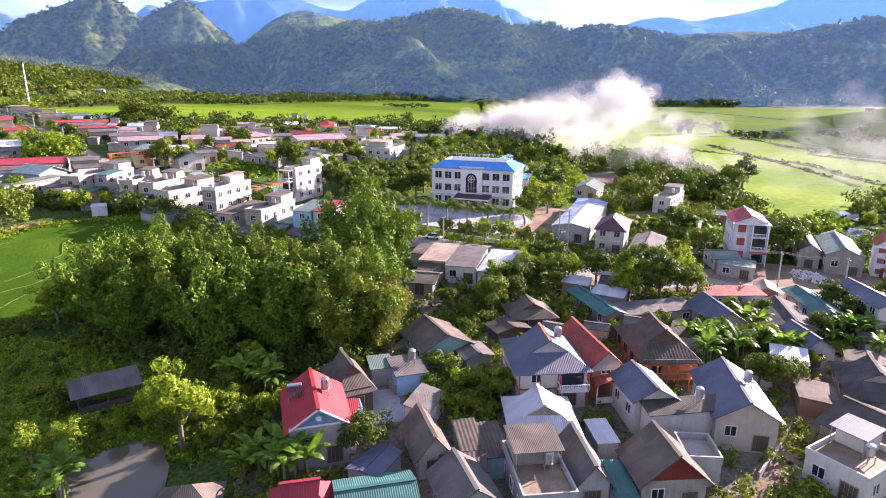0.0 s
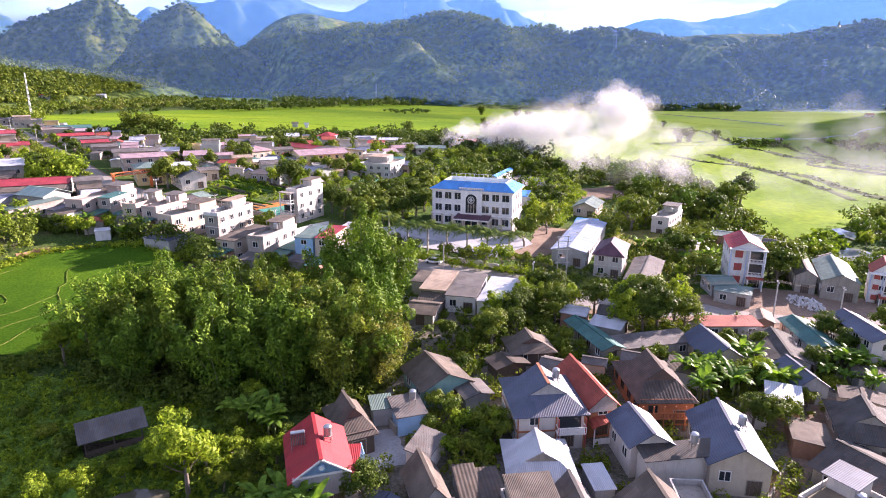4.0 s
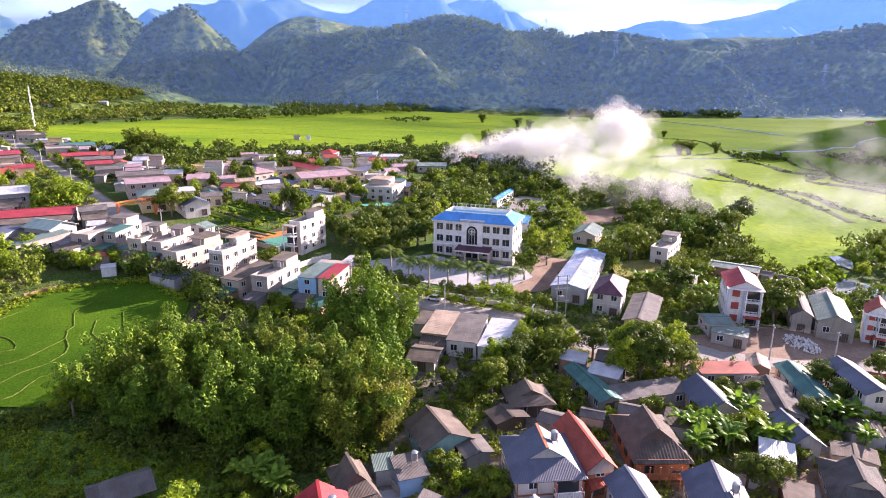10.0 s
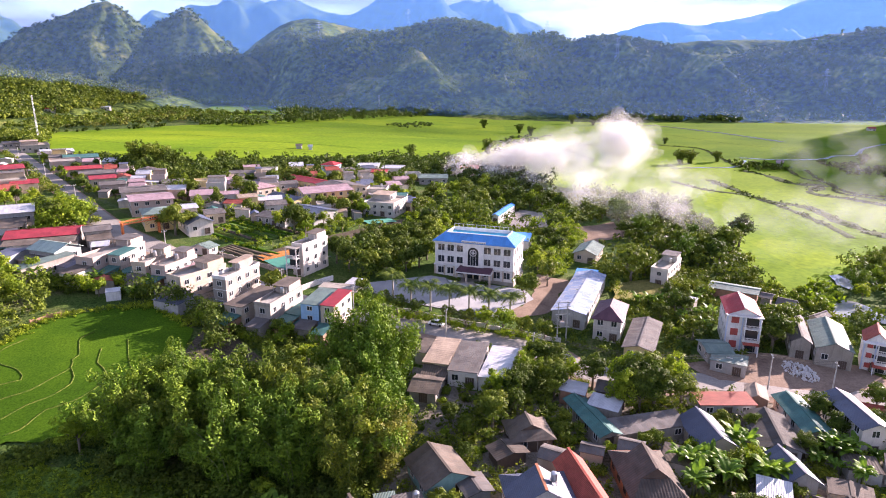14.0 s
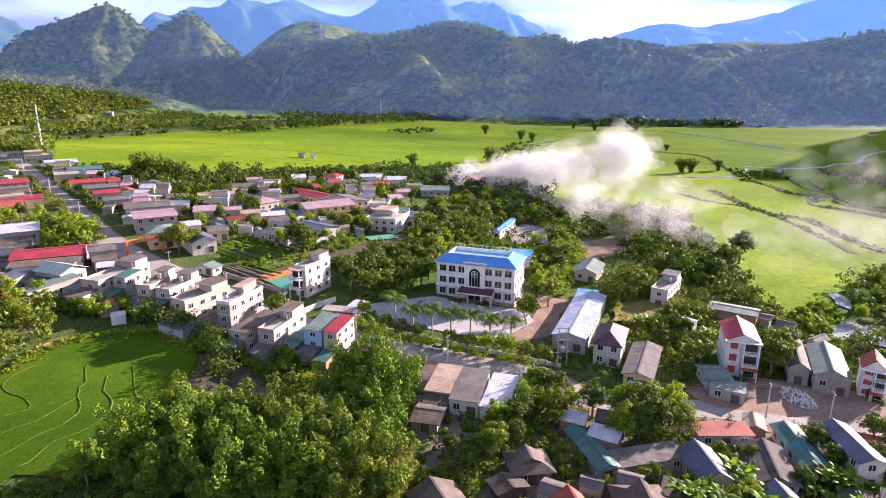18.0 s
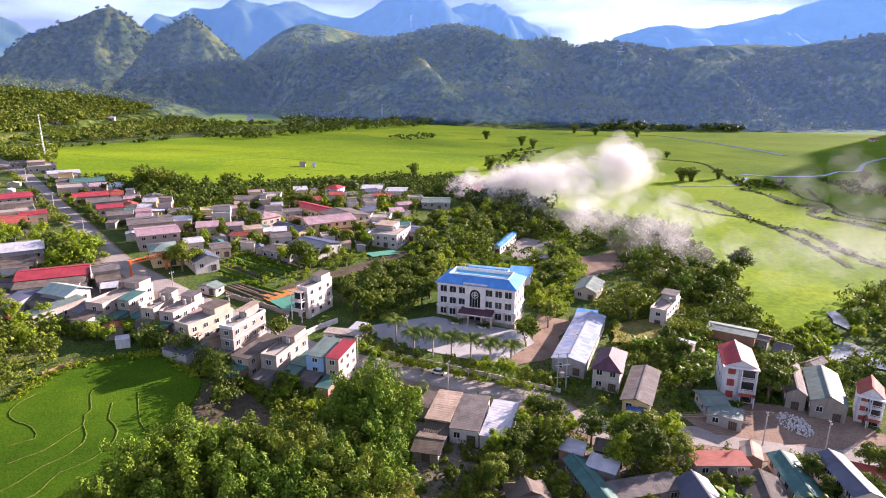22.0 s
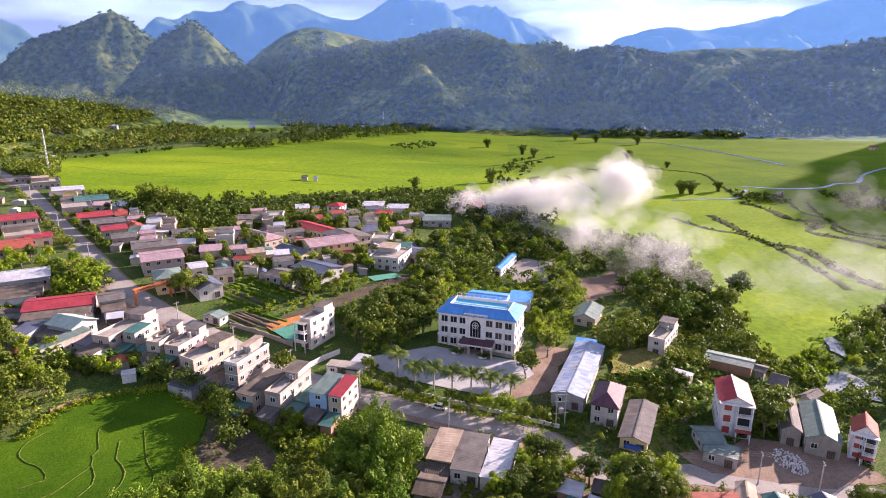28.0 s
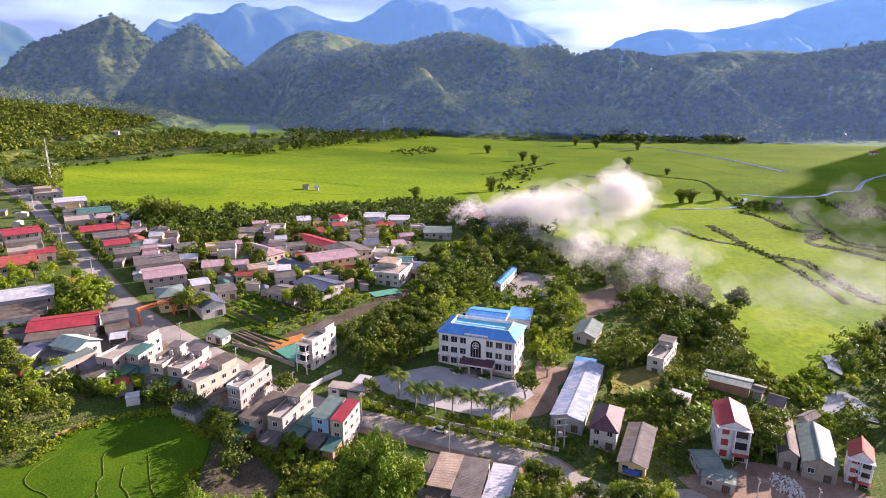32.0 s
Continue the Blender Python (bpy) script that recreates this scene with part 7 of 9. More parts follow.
def gatehouse(x, y, yaw):
    ob = tagged(new("gatehouse"), "small white guard house with flat canopy over the gate", "gatehouse")
    ob.matrix_world = pose(x, y, tz(x, y), 0, 0, yaw)
    part("booth", boxed((-4.6, -1.4, -1, -1.6, 1.4, 2.8)), M["white"], ob)
    part("canopy", boxed((-5.0, -2.0, 2.8, 6.4, 2.4, 3.15)), M["concrete"], ob)
    for u in (-4.9, 5.9):
        part("canopy_post", boxed((u, -1.6, -1, u + 0.4, -1.2, 2.8)), M["white"], ob)
        part("canopy_post", boxed((u, 1.6, -1, u + 0.4, 2.0, 2.8)), M["white"], ob)
    window_on(ob, 1.4, 1.1, pose(-3.1, -1.403, 1.6))
    part("gate_leaf", boxed(*[(-1.4 + 0.3 * k, -0.06, 0.1, -1.32 + 0.3 * k, 0.02, 1.6) for k in range(24)], (-1.4, -0.07, 0.15, 5.7, 0.03, 0.25), (-1.4, -0.07, 1.5, 5.7, 0.03, 1.6)), M["steel"], ob)


gatehouse(-30.8, 165.9, -12)


def planter(x, y):
    ob = tagged(new("planter"), "white boat-shaped planter with clipped dark shrubs", "planter", "planters before the hall")
    ob.matrix_world = pose(x, y, tz(x, y) + 0.16)
    bm = bmesh.new()
    tube(bm, [(-1.5, 0, 0.75), (-0.9, 0, 0.4), (0, 0, 0.32), (0.9, 0, 0.4), (1.5, 0, 0.75)], [0.1, 0.42, 0.5, 0.42, 0.1], 8)
    part("bowl", bm, M["white"], ob)
    part("foot", boxed((-0.4, -0.3, -0.2, 0.4, 0.3, 0.1)), M["concrete"], ob)
    share("shrub", KINDS["mid"]["bush"][2][1], ob, pose(0, 0.6, -0.2) @ Matrix.Diagonal((1.7, 0.8, 0.8, 1)))


planter(2.3, 182.2)
planter(10.8, 180.3)


def gantry(xa, ya, xb, yb):
    ob = tagged(new("road_gantry"), "orange painted steel gantry across the village road", "gantry")
    ob.matrix_world = pose(xa, ya, tz(xa, ya), 0, 0, math.degrees(math.atan2(yb - ya, xb - xa)))
    n = math.hypot(xb - xa, yb - ya)
    for u in (0, n):
        for s in (-0.5, 0.5):
            part("leg", boxed((u - 0.18, s - 0.18, -0.6, u + 0.18, s + 0.18, 6.2)), M["orange"], ob)
        part("leg_brace", boxed((u - 0.08, -0.4, 2.0, u + 0.08, 0.4, 2.2), (u - 0.08, -0.4, 4.2, u + 0.08, 0.4, 4.4)), M["orange"], ob)
    for s in (-0.5, 0.5):
        for q in (5.2, 6.2):
            part("chord", boxed((-0.6, s - 0.12, q - 0.12, n + 0.6, s + 0.12, q + 0.12)), M["orange"], ob)
    k = int(n / 1.5)
    for j in range(k):
        bm = bmesh.new()
        a, b = n * j / k, n * (j + 1) / k
        tube(bm, [(a, -0.5, 5.2 if j % 2 else 6.2), (b, -0.5, 6.2 if j % 2 else 5.2)], [0.08, 0.08], 4)
        part("lattice_bar", bm, M["orange"], ob)


gantry(-110.4, 203.9, -102.8, 214.3)


def car(x, y, yaw, paint, label):
    ob = tagged(new("car"), label, "car", "parked cars")
    ob.matrix_world = pose(x, y, tz(x, y) + 0.14, 0, 0, yaw)
    bm = boxed((-2.15, -0.88, 0.3, 2.15, 0.88, 0.85), bevel=0.12)
    cab = bmesh.new()
    box(cab, -1.5, -0.78, 0.85, 1.2, 0.78, 1.45)
    for v in cab.verts:
        if v.co.z > 1.4:
            v.co.x, v.co.y = v.co.x * 0.68 - 0.1, v.co.y * 0.86
    part("body", bm, M[paint], ob)
    part("cabin_glass", cab, M["glass"], ob)
    part("roof_panel", boxed((-1.15, -0.66, 1.44, 0.75, 0.66, 1.5)), M[paint], ob)
    for u in (-1.35, 1.35):
        for s in (-0.8, 0.8):
            wh = bmesh.new()
            tube(wh, [(u, s - 0.1, 0.32), (u, s + 0.1, 0.32)], [0.32, 0.32], 12)
            part("wheel", wh, M["rubber"], ob)


car(-2.4, 150.4, -22, "metalpaint", "white parked saloon car at the roadside verge")

# ---- poles and wires ----


def power_pole(x, y, yaw, h=8.5):
    ob = tagged(new("power_pole"), "grey concrete power pole with crossarm and insulators", "power pole", "poles along the road")
    ob.matrix_world = pose(x, y, tz(x, y), 0, 0, yaw)
    part("pole", tube(bmesh.new(), [(0, 0, -1), (0, 0, h)], [0.2, 0.12], 8), M["pole"], ob)
    part("crossarm", boxed((-0.9, -0.06, h - 0.5, 0.9, 0.06, h - 0.38)), M["steel"], ob)
    for u in (-0.8, 0, 0.8):
        part("insulator", tube(bmesh.new(), [(u, 0, h - 0.38), (u, 0, h - 0.12)], [0.07, 0.05], 6), M["metalpaint"], ob)


def cables(points, sag=0.5, off=(-0.8, 0, 0.8)):
    ob = tagged(new("power_cables"), "thin dark power cables sagging between the poles", "cables")
    ob.matrix_world = pose(points[0][0], points[0][1], tz(*points[0]))
    for u in off:
        for (xa, ya), (xb, yb) in zip(points, points[1:]):
            a, b = Vector((xa, ya, tz(xa, ya) + 8.4)), Vector((xb, yb, tz(xb, yb) + 8.4))
            s = Vector((b.y - a.y, a.x - b.x, 0)).normalized() * u
            pts = [a.lerp(b, k / 6) + s - Vector((0, 0, sag * 4 * (k / 6) * (1 - k / 6))) - ob.matrix_world.translation for k in range(7)]
            part("cable", tube(bmesh.new(), pts, [0.025] * 7, 3), M["rubber"], ob)


LINE = [(-258.3, 371.4), (-192.9, 293.8), (-151.0, 246.6), (-89.8, 190.2), (-66.1, 175.0), (-45.5, 162.7), (-24.4, 153.5), (0.1, 142.0), (20.1, 131.0), (39.9, 122.8), (72.1, 125.5), (84.7, 122.8)]
for (xa, ya), (xb, yb) in zip(LINE, LINE[1:] + [(LINE[-1][0] + 20, LINE[-1][1] - 4)]):
    power_pole(xa, ya, math.degrees(math.atan2(yb - ya, xb - xa)) + 90)
cables(LINE)


def transformer(x, y):
    ob = tagged(new("transformer_stand"), "twin concrete poles carrying a grey transformer", "transformer")
    ob.matrix_world = pose(x, y, tz(x, y), 0, 0, 10)
    for u in (-1.2, 1.2):
        part("pole", tube(bmesh.new(), [(u, 0, -1), (u, 0, 10.5)], [0.2, 0.13], 8), M["pole"], ob)
    for q in (3.6, 7.0, 9.0, 10.2):
        part("crossarm", boxed((-1.9, -0.08, q, 1.9, 0.08, q + 0.16)), M["steel"], ob)
    part("tank", boxed((-0.6, -0.45, 3.76, 0.6, 0.45, 5.1), bevel=0.08), M["grey"], ob)
    for u in (-0.35, 0, 0.35):
        part("bushing", tube(bmesh.new(), [(u, 0, 5.1), (u, 0, 5.6)], [0.08, 0.05], 6), M["brick"], ob)


transformer(29.5, 145.8)


def lattice_mast(name, label, x, y, z, h, base, top, arms=(), panels=9):
    ob = tagged(new(name), label, "mast")
    ob.matrix_world = pose(x, y, z)
    cs = [(-1, -1), (1, -1), (1, 1), (-1, 1)]
    wd = lambda q: base + (top - base) * q / h
    for cx, cy in cs:
        part("leg", tube(bmesh.new(), [(cx * base / 2, cy * base / 2, -2), (cx * top / 2, cy * top / 2, h)], [0.05 * h / 27] * 2, 4), M["steel"], ob)
    for k in range(panels):
        a, b = h * k / panels, h * (k + 1) / panels
        for (ax, ay), (bx, by) in zip(cs, cs[1:] + cs[:1]):
            part("brace", tube(bmesh.new(), [(ax * wd(a) / 2, ay * wd(a) / 2, a), (bx * wd(b) / 2, by * wd(b) / 2, b)], [0.028 * h / 27] * 2, 3), M["steel"], ob)
    for q, r in arms:
        part("arm", boxed((-r, -0.25, q, r, 0.25, q + 0.5)), M["steel"], ob)


lattice_mast("radio_mast", "tall slim steel lattice radio mast", -309.6, 470.1, tz(-309.6, 470.1), 36, 1.1, 0.5)
lattice_mast("radio_mast", "distant steel lattice mast at the plain's edge", -108.5, 1012.6, tz(-108.5, 1012.6), 30, 2.2, 0.9)
for seed, x, y in ((11, -98, 1640), (11, 240, 1560), (11, -300, 1520), (11, -520, 1600), (13, 815, 1440), (13, 700, 1180), (13, 330, 1250)):
    lattice_mast("power_pylon", "distant steel power pylon on the wooded ridge", x, y, float(HILLZ[seed][0](np.array([float(x)]), np.array([float(y)]))[0]), 42, 7, 2, ((30, 8), (36, 6), (41, 5)), 6)

low_wall("lane_wall", "low stone wall along the dirt lane", [(47.2, 73.5), (42.2, 67.5), (36.8, 61.9)], 1.0, "concrete")
low_wall("yard_wall", "cement yard wall between near houses", [(-6.6, 78.2), (-11.2, 87.4)], 1.2, "concrete")
low_wall("yard_wall", "cement yard wall before the stilt house", [(26.7, 81.4), (37.3, 85.2)], 1.2, "concrete")
low_wall("yard_wall", "whitewashed wall beside the row houses", [(-42.0, 167.8), (-38.5, 173.1), (-34.1, 178.2)], 1.6, "white")


def open_shed(x, y, yaw, w, d):
    ob = tagged(new("open_shed"), "old open-sided timber shed with weathered grey roof", "shed")
    ob.matrix_world = pose(x, y, tz(x, y), 0, 0, yaw)
    FOOT.append((x, y, radians(yaw), w, d))
    part("roof", slopes(roof_faces("gx", w, d, 2.6, 1.3, 0.5)), M["r_grey"], ob)
    for u in (-1, 0, 1):
        for s in (-1, 1):
            part("post", boxed((u * w * 0.46 - 0.09, s * d * 0.45 - 0.09, -1, u * w * 0.46 + 0.09, s * d * 0.45 + 0.09, 2.7)), M["darkwood"], ob)
    for s in (-1, 1):
        part("tie_beam", boxed((-w / 2, s * d * 0.45 - 0.07, 2.35, w / 2, s * d * 0.45 + 0.07, 2.5)), M["darkwood"], ob)
        part("low_boarding", boxed((-w * 0.45, s * d * 0.45 - 0.04, -0.8, w * 0.45, s * d * 0.45 + 0.04, 0.7)), M["darkwood"], ob)
    part("floor_slab", boxed((-w / 2, -d / 2, -1, w / 2, d / 2, 0.08)), M["earth"], ob)


open_shed(-46.0, 75.6, 35, 7.5, 5.5)
for x, y, wd, ang in [(331.8, 1104.1, 9, 10), (365.2, 1141.0, 11, 4), (377.7, 1116.7, 11, -16), (383.8, 1082.0, 9, -10), (418.5, 1129.6, 12, -4), (419.1, 1082.7, 10, 2), (302.4, 1152.6, 12, -4), (573.6, 1055.0, 9, -20), (553.3, 816.1, 9, -5), (507.7, 1120.1, 9, 0), (654.9, 1080.6, 9, -10), (-146.5, 1021.2, 9, -20), (-178.1, 989.6, 9, -20)]:
    house("house", "small pale house at the foot of the far ridge", x, y, ang, wd, wd * 0.6, 3.6, 1.6, "gx", prng.choice(["white", "cream"]), prng.choice(["r_silver", "r_grey", "r_redtile"]), group="far houses", sides="f")
for x, y in [(-534.0, 1023.5), (-628.9, 1291.8), (-581.9, 952.6), (-459.6, 846.2), (-511.3, 753.1), (-369.1, 562.3), (-477.4, 754.8)]:
    zz = float(HILLZ[31][0](np.array([x]), np.array([y]))[0])
    house("house", "pale house on the wooded hillside", x, y, prng.uniform(-20, 20), 11, 7, 4.2, 1.4, "gx", prng.choice(["white", "cream"]), prng.choice(["r_silver", "r_redtile", "r_grey"]), group="far houses", sides="f", z=max(tz(x, y), zz))

# ---- gardens ----
bed_rng = random.Random(8)


def vegetable_bed(a, b, width, mat, label):
    ob = strip("vegetable_bed", label, [a, b], width, mat, 0.15, 3.0, 0.3, cat="garden bed", kind="")
    ob["group"] = "garden beds"


BEDS = [(-88.0, 222.5), (-66.7, 207.6), (-85.8, 228.7), (-62.5, 213.2), (-83.3, 233.3), (-58.9, 219.0), (-79.0, 237.9), (-55.1, 224.1), (-76.2, 200.6), (-65.5, 193.3), (-73.8, 204.1), (-57.4, 195.3)]
for k, (a, b) in enumerate(zip(BEDS[::2], BEDS[1::2])):
    for j in range(3):
        off = (j - 1) * 2.6
        vegetable_bed((a[0] + off * 0.6, a[1] + off), (b[0] + off * 0.6, b[1] + off), 1.7, bed_rng.choice(["grass", "rice", "bund", "earth"]), "raised bed of green vegetables in the gardens")
draped("dark_ditch", "dark wet ditch bank beyond the gardens", [(-65.5, 193.3), (-49.9, 215.2), (-18.9, 256.5), (-13.7, 252.0), (-41.3, 214.1), (-58.0, 190.2)], 0.1, "earth", 6)
draped("flower_bed", "bed of orange seedlings", [(-63.0, 194.5), (-52.6, 204.0), (-49.9, 200.8), (-58.9, 190.1)], 0.3, "orangebed", 6)
draped("shade_net", "green shade netting over seedlings", [(-58.7, 190.1), (-49.1, 200.0), (-43.6, 190.6), (-50.3, 182.3)], 0.5, "net", 6)
draped("shade_net", "teal shade netting over seedlings", [(-34.7, 247.7), (-23.8, 255.5), (-20.5, 250.6), (-31.0, 243.1)], 0.5, "net", 6)


def rubble(x, y, n, r):
    rng = random.Random(4)
    bm = bmesh.new()
    for k in range(n):
        a, q = rng.uniform(0, 6.28), r * math.sqrt(rng.random())
        s = rng.uniform(0.15, 0.5)
        bmesh.ops.create_cube(bm, size=1, matrix=pose(math.cos(a) * q * 0.6, math.sin(a) * q, s * 0.3 + max(0, 0.8 - q / r), rng.uniform(0, 90), rng.uniform(0, 90), rng.uniform(0, 90)) @ Matrix.Diagonal((s * 1.6, s, s * 0.5, 1)))
    ob = tagged(new("scrap_heap", mesh_of("scrap_heap", bm, M["white"])), "heap of pale broken scrap beside the workshops", "scrap heap", kind="stuff")
    ob.matrix_world = pose(x, y, tz(x, y) + 0.1)


rubble(84.4, 134.7, 260, 5.5)



def lean_tos(poly, n, seed, y0, y1, label):
    """Small sheet-roofed outbuildings standing in the gaps between houses."""
    rng = random.Random(seed)
    xs, ys = [p[0] for p in poly], [p[1] for p in poly]
    got = tries = 0
    while got < n and tries < 4000:
        tries += 1
        x, y = rng.uniform(min(xs), max(xs)), rng.uniform(min(ys), max(ys))
        w, d = rng.uniform(3, 6.5), rng.uniform(3, 6)
        if inside(x, y, poly) and clear(x, y, max(w, d) * 0.42):
            roof = rng.choice(["r_grey", "r_brown", "r_dark", "r_bluegrey", "r_tan", "r_grey", "r_silver", "r_redtile", "r_teal"])
            wall = rng.choice(["grey", "concrete", "brick", "white", "cream", "darkwood"])
            house("shed", label, x, y, rng.uniform(y0, y1) + rng.choice((0, 90)), w, d, rng.uniform(2.3, 3.4), rng.uniform(0.3, 0.9), rng.choice(["s", "g", "s"]), wall, roof, over=0.25, cat="shed", win=False, group="small sheds")
            got += 1


def crowded(poly, n, seed, label):
    """Plain low houses packed between the street houses."""
    rng = random.Random(seed)
    xs, ys = [p[0] for p in poly], [p[1] for p in poly]
    got = tries = 0
    while got < n and tries < 5000:
        tries += 1
        x, y = rng.uniform(min(xs), max(xs)), rng.uniform(min(ys), max(ys))
        w, d = rng.uniform(5, 9), rng.uniform(6, 9)
        if inside(x, y, poly) and clear(x, y, max(w, d) * 0.4):
            kind = rng.choice(["gx", "g", "flat", "s", "gx"])
            house("house", label, x, y, rng.uniform(12, 30), w, d, rng.uniform(3.4, 6.0), 0 if kind == "flat" else rng.uniform(0.6, 1.6), kind, rng.choice(["white", "cream", "white", "pink", "yellow"]), "concrete" if kind == "flat" else rng.choice(["r_grey", "r_silver", "r_tan", "r_pink", "r_bluegrey", "r_silver", "r_redtile"]), over=0.35, group="crowded houses", sides="f")
            got += 1


crowded([(-133.2, 305.9), (-103.2, 344.2), (-53.9, 364.1), (-17.6, 359.5), (-12.6, 283.3), (-38.9, 257.4), (-76.0, 239.7), (-103.3, 235.0)], 30, 21, "pale low house crowded among gardens behind the street")
crowded([(-245.1, 372.8), (-200.7, 355.8), (-131.7, 295.2), (-103.3, 235.0), (-120.6, 245.5), (-181.7, 309.2)], 16, 22, "pale low house crowded along the street")

lean_tos([(-160.3, 187.6), (-124.4, 204.5), (-85.5, 183.6), (-30.6, 152.9), (-22.8, 142.3), (-58.4, 151.6), (-78.3, 158.0), (-115.5, 163.5), (-136.5, 156.0)], 20, 1, 20, 40, "small sheet-roofed shed behind the roadside row")
lean_tos([(-228.7, 352.0), (-183.4, 335.4), (-131.7, 295.2), (-17.4, 321.8), (-14.9, 274.3), (-46.7, 245.3), (-89.3, 231.1), (-104.3, 234.8), (-131.6, 243.8)], 28, 2, 10, 30, "small sheet-roofed outbuilding in a garden")
lean_tos([(-315.0, 390.0), (-249.4, 358.0), (-159.0, 254.5), (-127.5, 214.1), (-161.3, 205.2), (-172.7, 204.1)], 14, 3, 10, 30, "small sheet-roofed outbuilding beside the street")
lean_tos([(-16.6, 72.3), (-8.8, 95.0), (7.5, 98.4), (43.6, 106.1), (65.8, 100.7), (72.4, 92.7), (49.8, 59.6), (-13.8, 57.9)], 9, 4, -30, -15, "low patched sheet roof between near houses")
lean_tos([(13.4, 118.3), (56.6, 124.2), (92.3, 117.6), (79.9, 93.5), (21.2, 95.1)], 8, 5, -30, -15, "low patched sheet roof between houses behind the road")

# ---- trees ----
for n_, (x, y) in enumerate([(-15.1, 167.1), (-9.5, 159.8), (-4.2, 159.8), (1.0, 158.6), (6.3, 157.5), (11.7, 156.4), (17.3, 155.8)]):
    plant("palm", x, y, 1.25, pick=n_ % 2)
for x, y in [(-22.9, 160.1), (-16.9, 157.0), (-12.7, 154.7), (-7.9, 153.8), (0.8, 151.5), (5.5, 149.8), (10.3, 148.8), (14.9, 148.2), (19.7, 146.1), (24.7, 144.1), (-23.7, 166.7), (-24.8, 156.2)]:
    plant("round", x, y, prng.uniform(1.15, 1.55))
for x, y, s in [(-47.7, 161.6, 1.3), (23.2, 169.6, 1.5), (31.9, 184.5, 1.5), (37.3, 169.9, 0.8)]:
    plant("round", x, y, s * 1.3, pick=1)
grove([(-50.5, 106.4), (-36.6, 105.5), (-24.8, 106.3), (-10.4, 103.7), (-12.6, 87.3), (-26.1, 85.6), (-42.1, 86.8), (-57.5, 91.0)], 32, ["bamboo"], 1.0, 1.35, 5.0)
for x, y, s in [(-17.6, 117.9, 1.2), (-11.5, 116.2, 1.15), (-20.7, 114.4, 1.0), (-14.1, 108.0, 1.1)]:
    plant("bamboo", x, y, s * 1.2, s * 1.42, pick=0)
for x, y, s in [(-10.4, 90.7, 1.0), (-8.8, 95.0, 0.95), (-13.2, 92.3, 1.0)]:
    plant("dry", x, y, s)
for x, y, s in [(-31.2, 64.9, 1.45), (-35.8, 69.1, 0.8), (-30.5, 69.3, 0.75), (-63.3, 94.1, 1.1), (-47.0, 61.4, 0.7), (-43.4, 63.0, 0.65), (-56.3, 97.6, 0.9), (-51.2, 96.9, 0.8), (-63.5, 101.3, 0.9), (-57.6, 104.2, 0.8)]:
    plant("light", x, y, s)
for x, y in [(-26.7, 78.6), (-28.7, 79.9), (-23.9, 77.3), (-19.0, 61.3), (-16.9, 60.5), (-21.0, 60.3), (42.8, 95.8), (46.3, 95.0), (47.4, 91.2), (41.9, 89.0), (72.1, 101.2), (73.7, 99.0), (71.9, 92.6), (80.9, 106.6), (53.3, 99.8), (-40.2, 56.3), (56.0, 91.7), (56.2, 95.7), (-116.3, 163.4), (-120.0, 160.1)]:
    plant("banana", x, y, prng.uniform(0.9, 1.3))
for x, y, s in [(-9.6, 64.1, 0.75), (-11.7, 64.5, 0.5), (9.0, 105.4, 0.9), (48.6, 81.0, 0.75), (46.8, 82.4, 0.7), (52.0, 82.7, 0.6), (3.5, 96.0, 0.45), (-16.6, 65.4, 0.5), (-25.6, 69.0, 0.45), (-1.8, 78.4, 0.4), (54.5, 109.0, 0.5), (60.4, 108.4, 0.5), (83.1, 145.5, 1.25), (89.4, 151.8, 0.9), (63.3, 205.7, 1.2), (60.7, 193.3, 1.45), (67.6, 200.4, 1.2), (-18.5, 194.8, 0.9)]:
    plant("broad", x, y, s)
grove([(30.4, 122.0), (51.5, 127.5), (52.5, 115.3), (36.7, 111.3)], 22, ["broad", "broad", "light"], 0.95, 1.3, 3.4)
grove([(17.5, 133.4), (27.4, 129.1), (28.1, 119.5), (13.4, 118.3), (10.7, 113.8), (7.4, 117.8)], 14, ["broad", "light"], 0.75, 1.0, 3.0)
grove([(33.1, 235.5), (52.2, 265.2), (51.0, 238.6), (43.4, 215.5), (36.3, 192.1), (29.5, 191.2)], 22, ["broad", "light", "broad"], 0.55, 0.9, 3.0)
grove([(49.6, 168.7), (65.1, 177.0), (80.5, 182.2), (74.0, 159.0), (60.9, 144.8), (59.1, 163.5)], 26, ["broad", "bush", "round", "banana"], 0.6, 0.95, 2.6)
grove([(-38.6, 198.9), (-22.6, 217.3), (-11.8, 236.1), (-3.6, 228.8), (-6.0, 198.6), (-17.2, 179.2), (-27.6, 176.8), (-35.7, 182.3)], 26, ["broad"], 0.8, 1.15, 4.0)
grove([(-20.7, 220.2), (-1.7, 277.3), (8.8, 271.5), (-3.6, 228.8)], 16, ["broad", "light"], 0.7, 1.0, 4.0)
grove([(-16.7, 282.4), (1.0, 320.9), (24.3, 350.4), (51.7, 332.9), (59.5, 290.4), (41.7, 263.2), (24.0, 300.9), (-1.6, 258.0)], 55, ["broad", "broad", "light"], 0.7, 1.1, 4.0)
grove([(62.9, 267.2), (103.7, 326.8), (131.9, 311.5), (124.8, 249.6), (109.0, 219.6), (88.1, 209.8), (80.3, 231.7)], 50, ["broad", "broad", "bamboo"], 0.6, 0.95, 5.0)
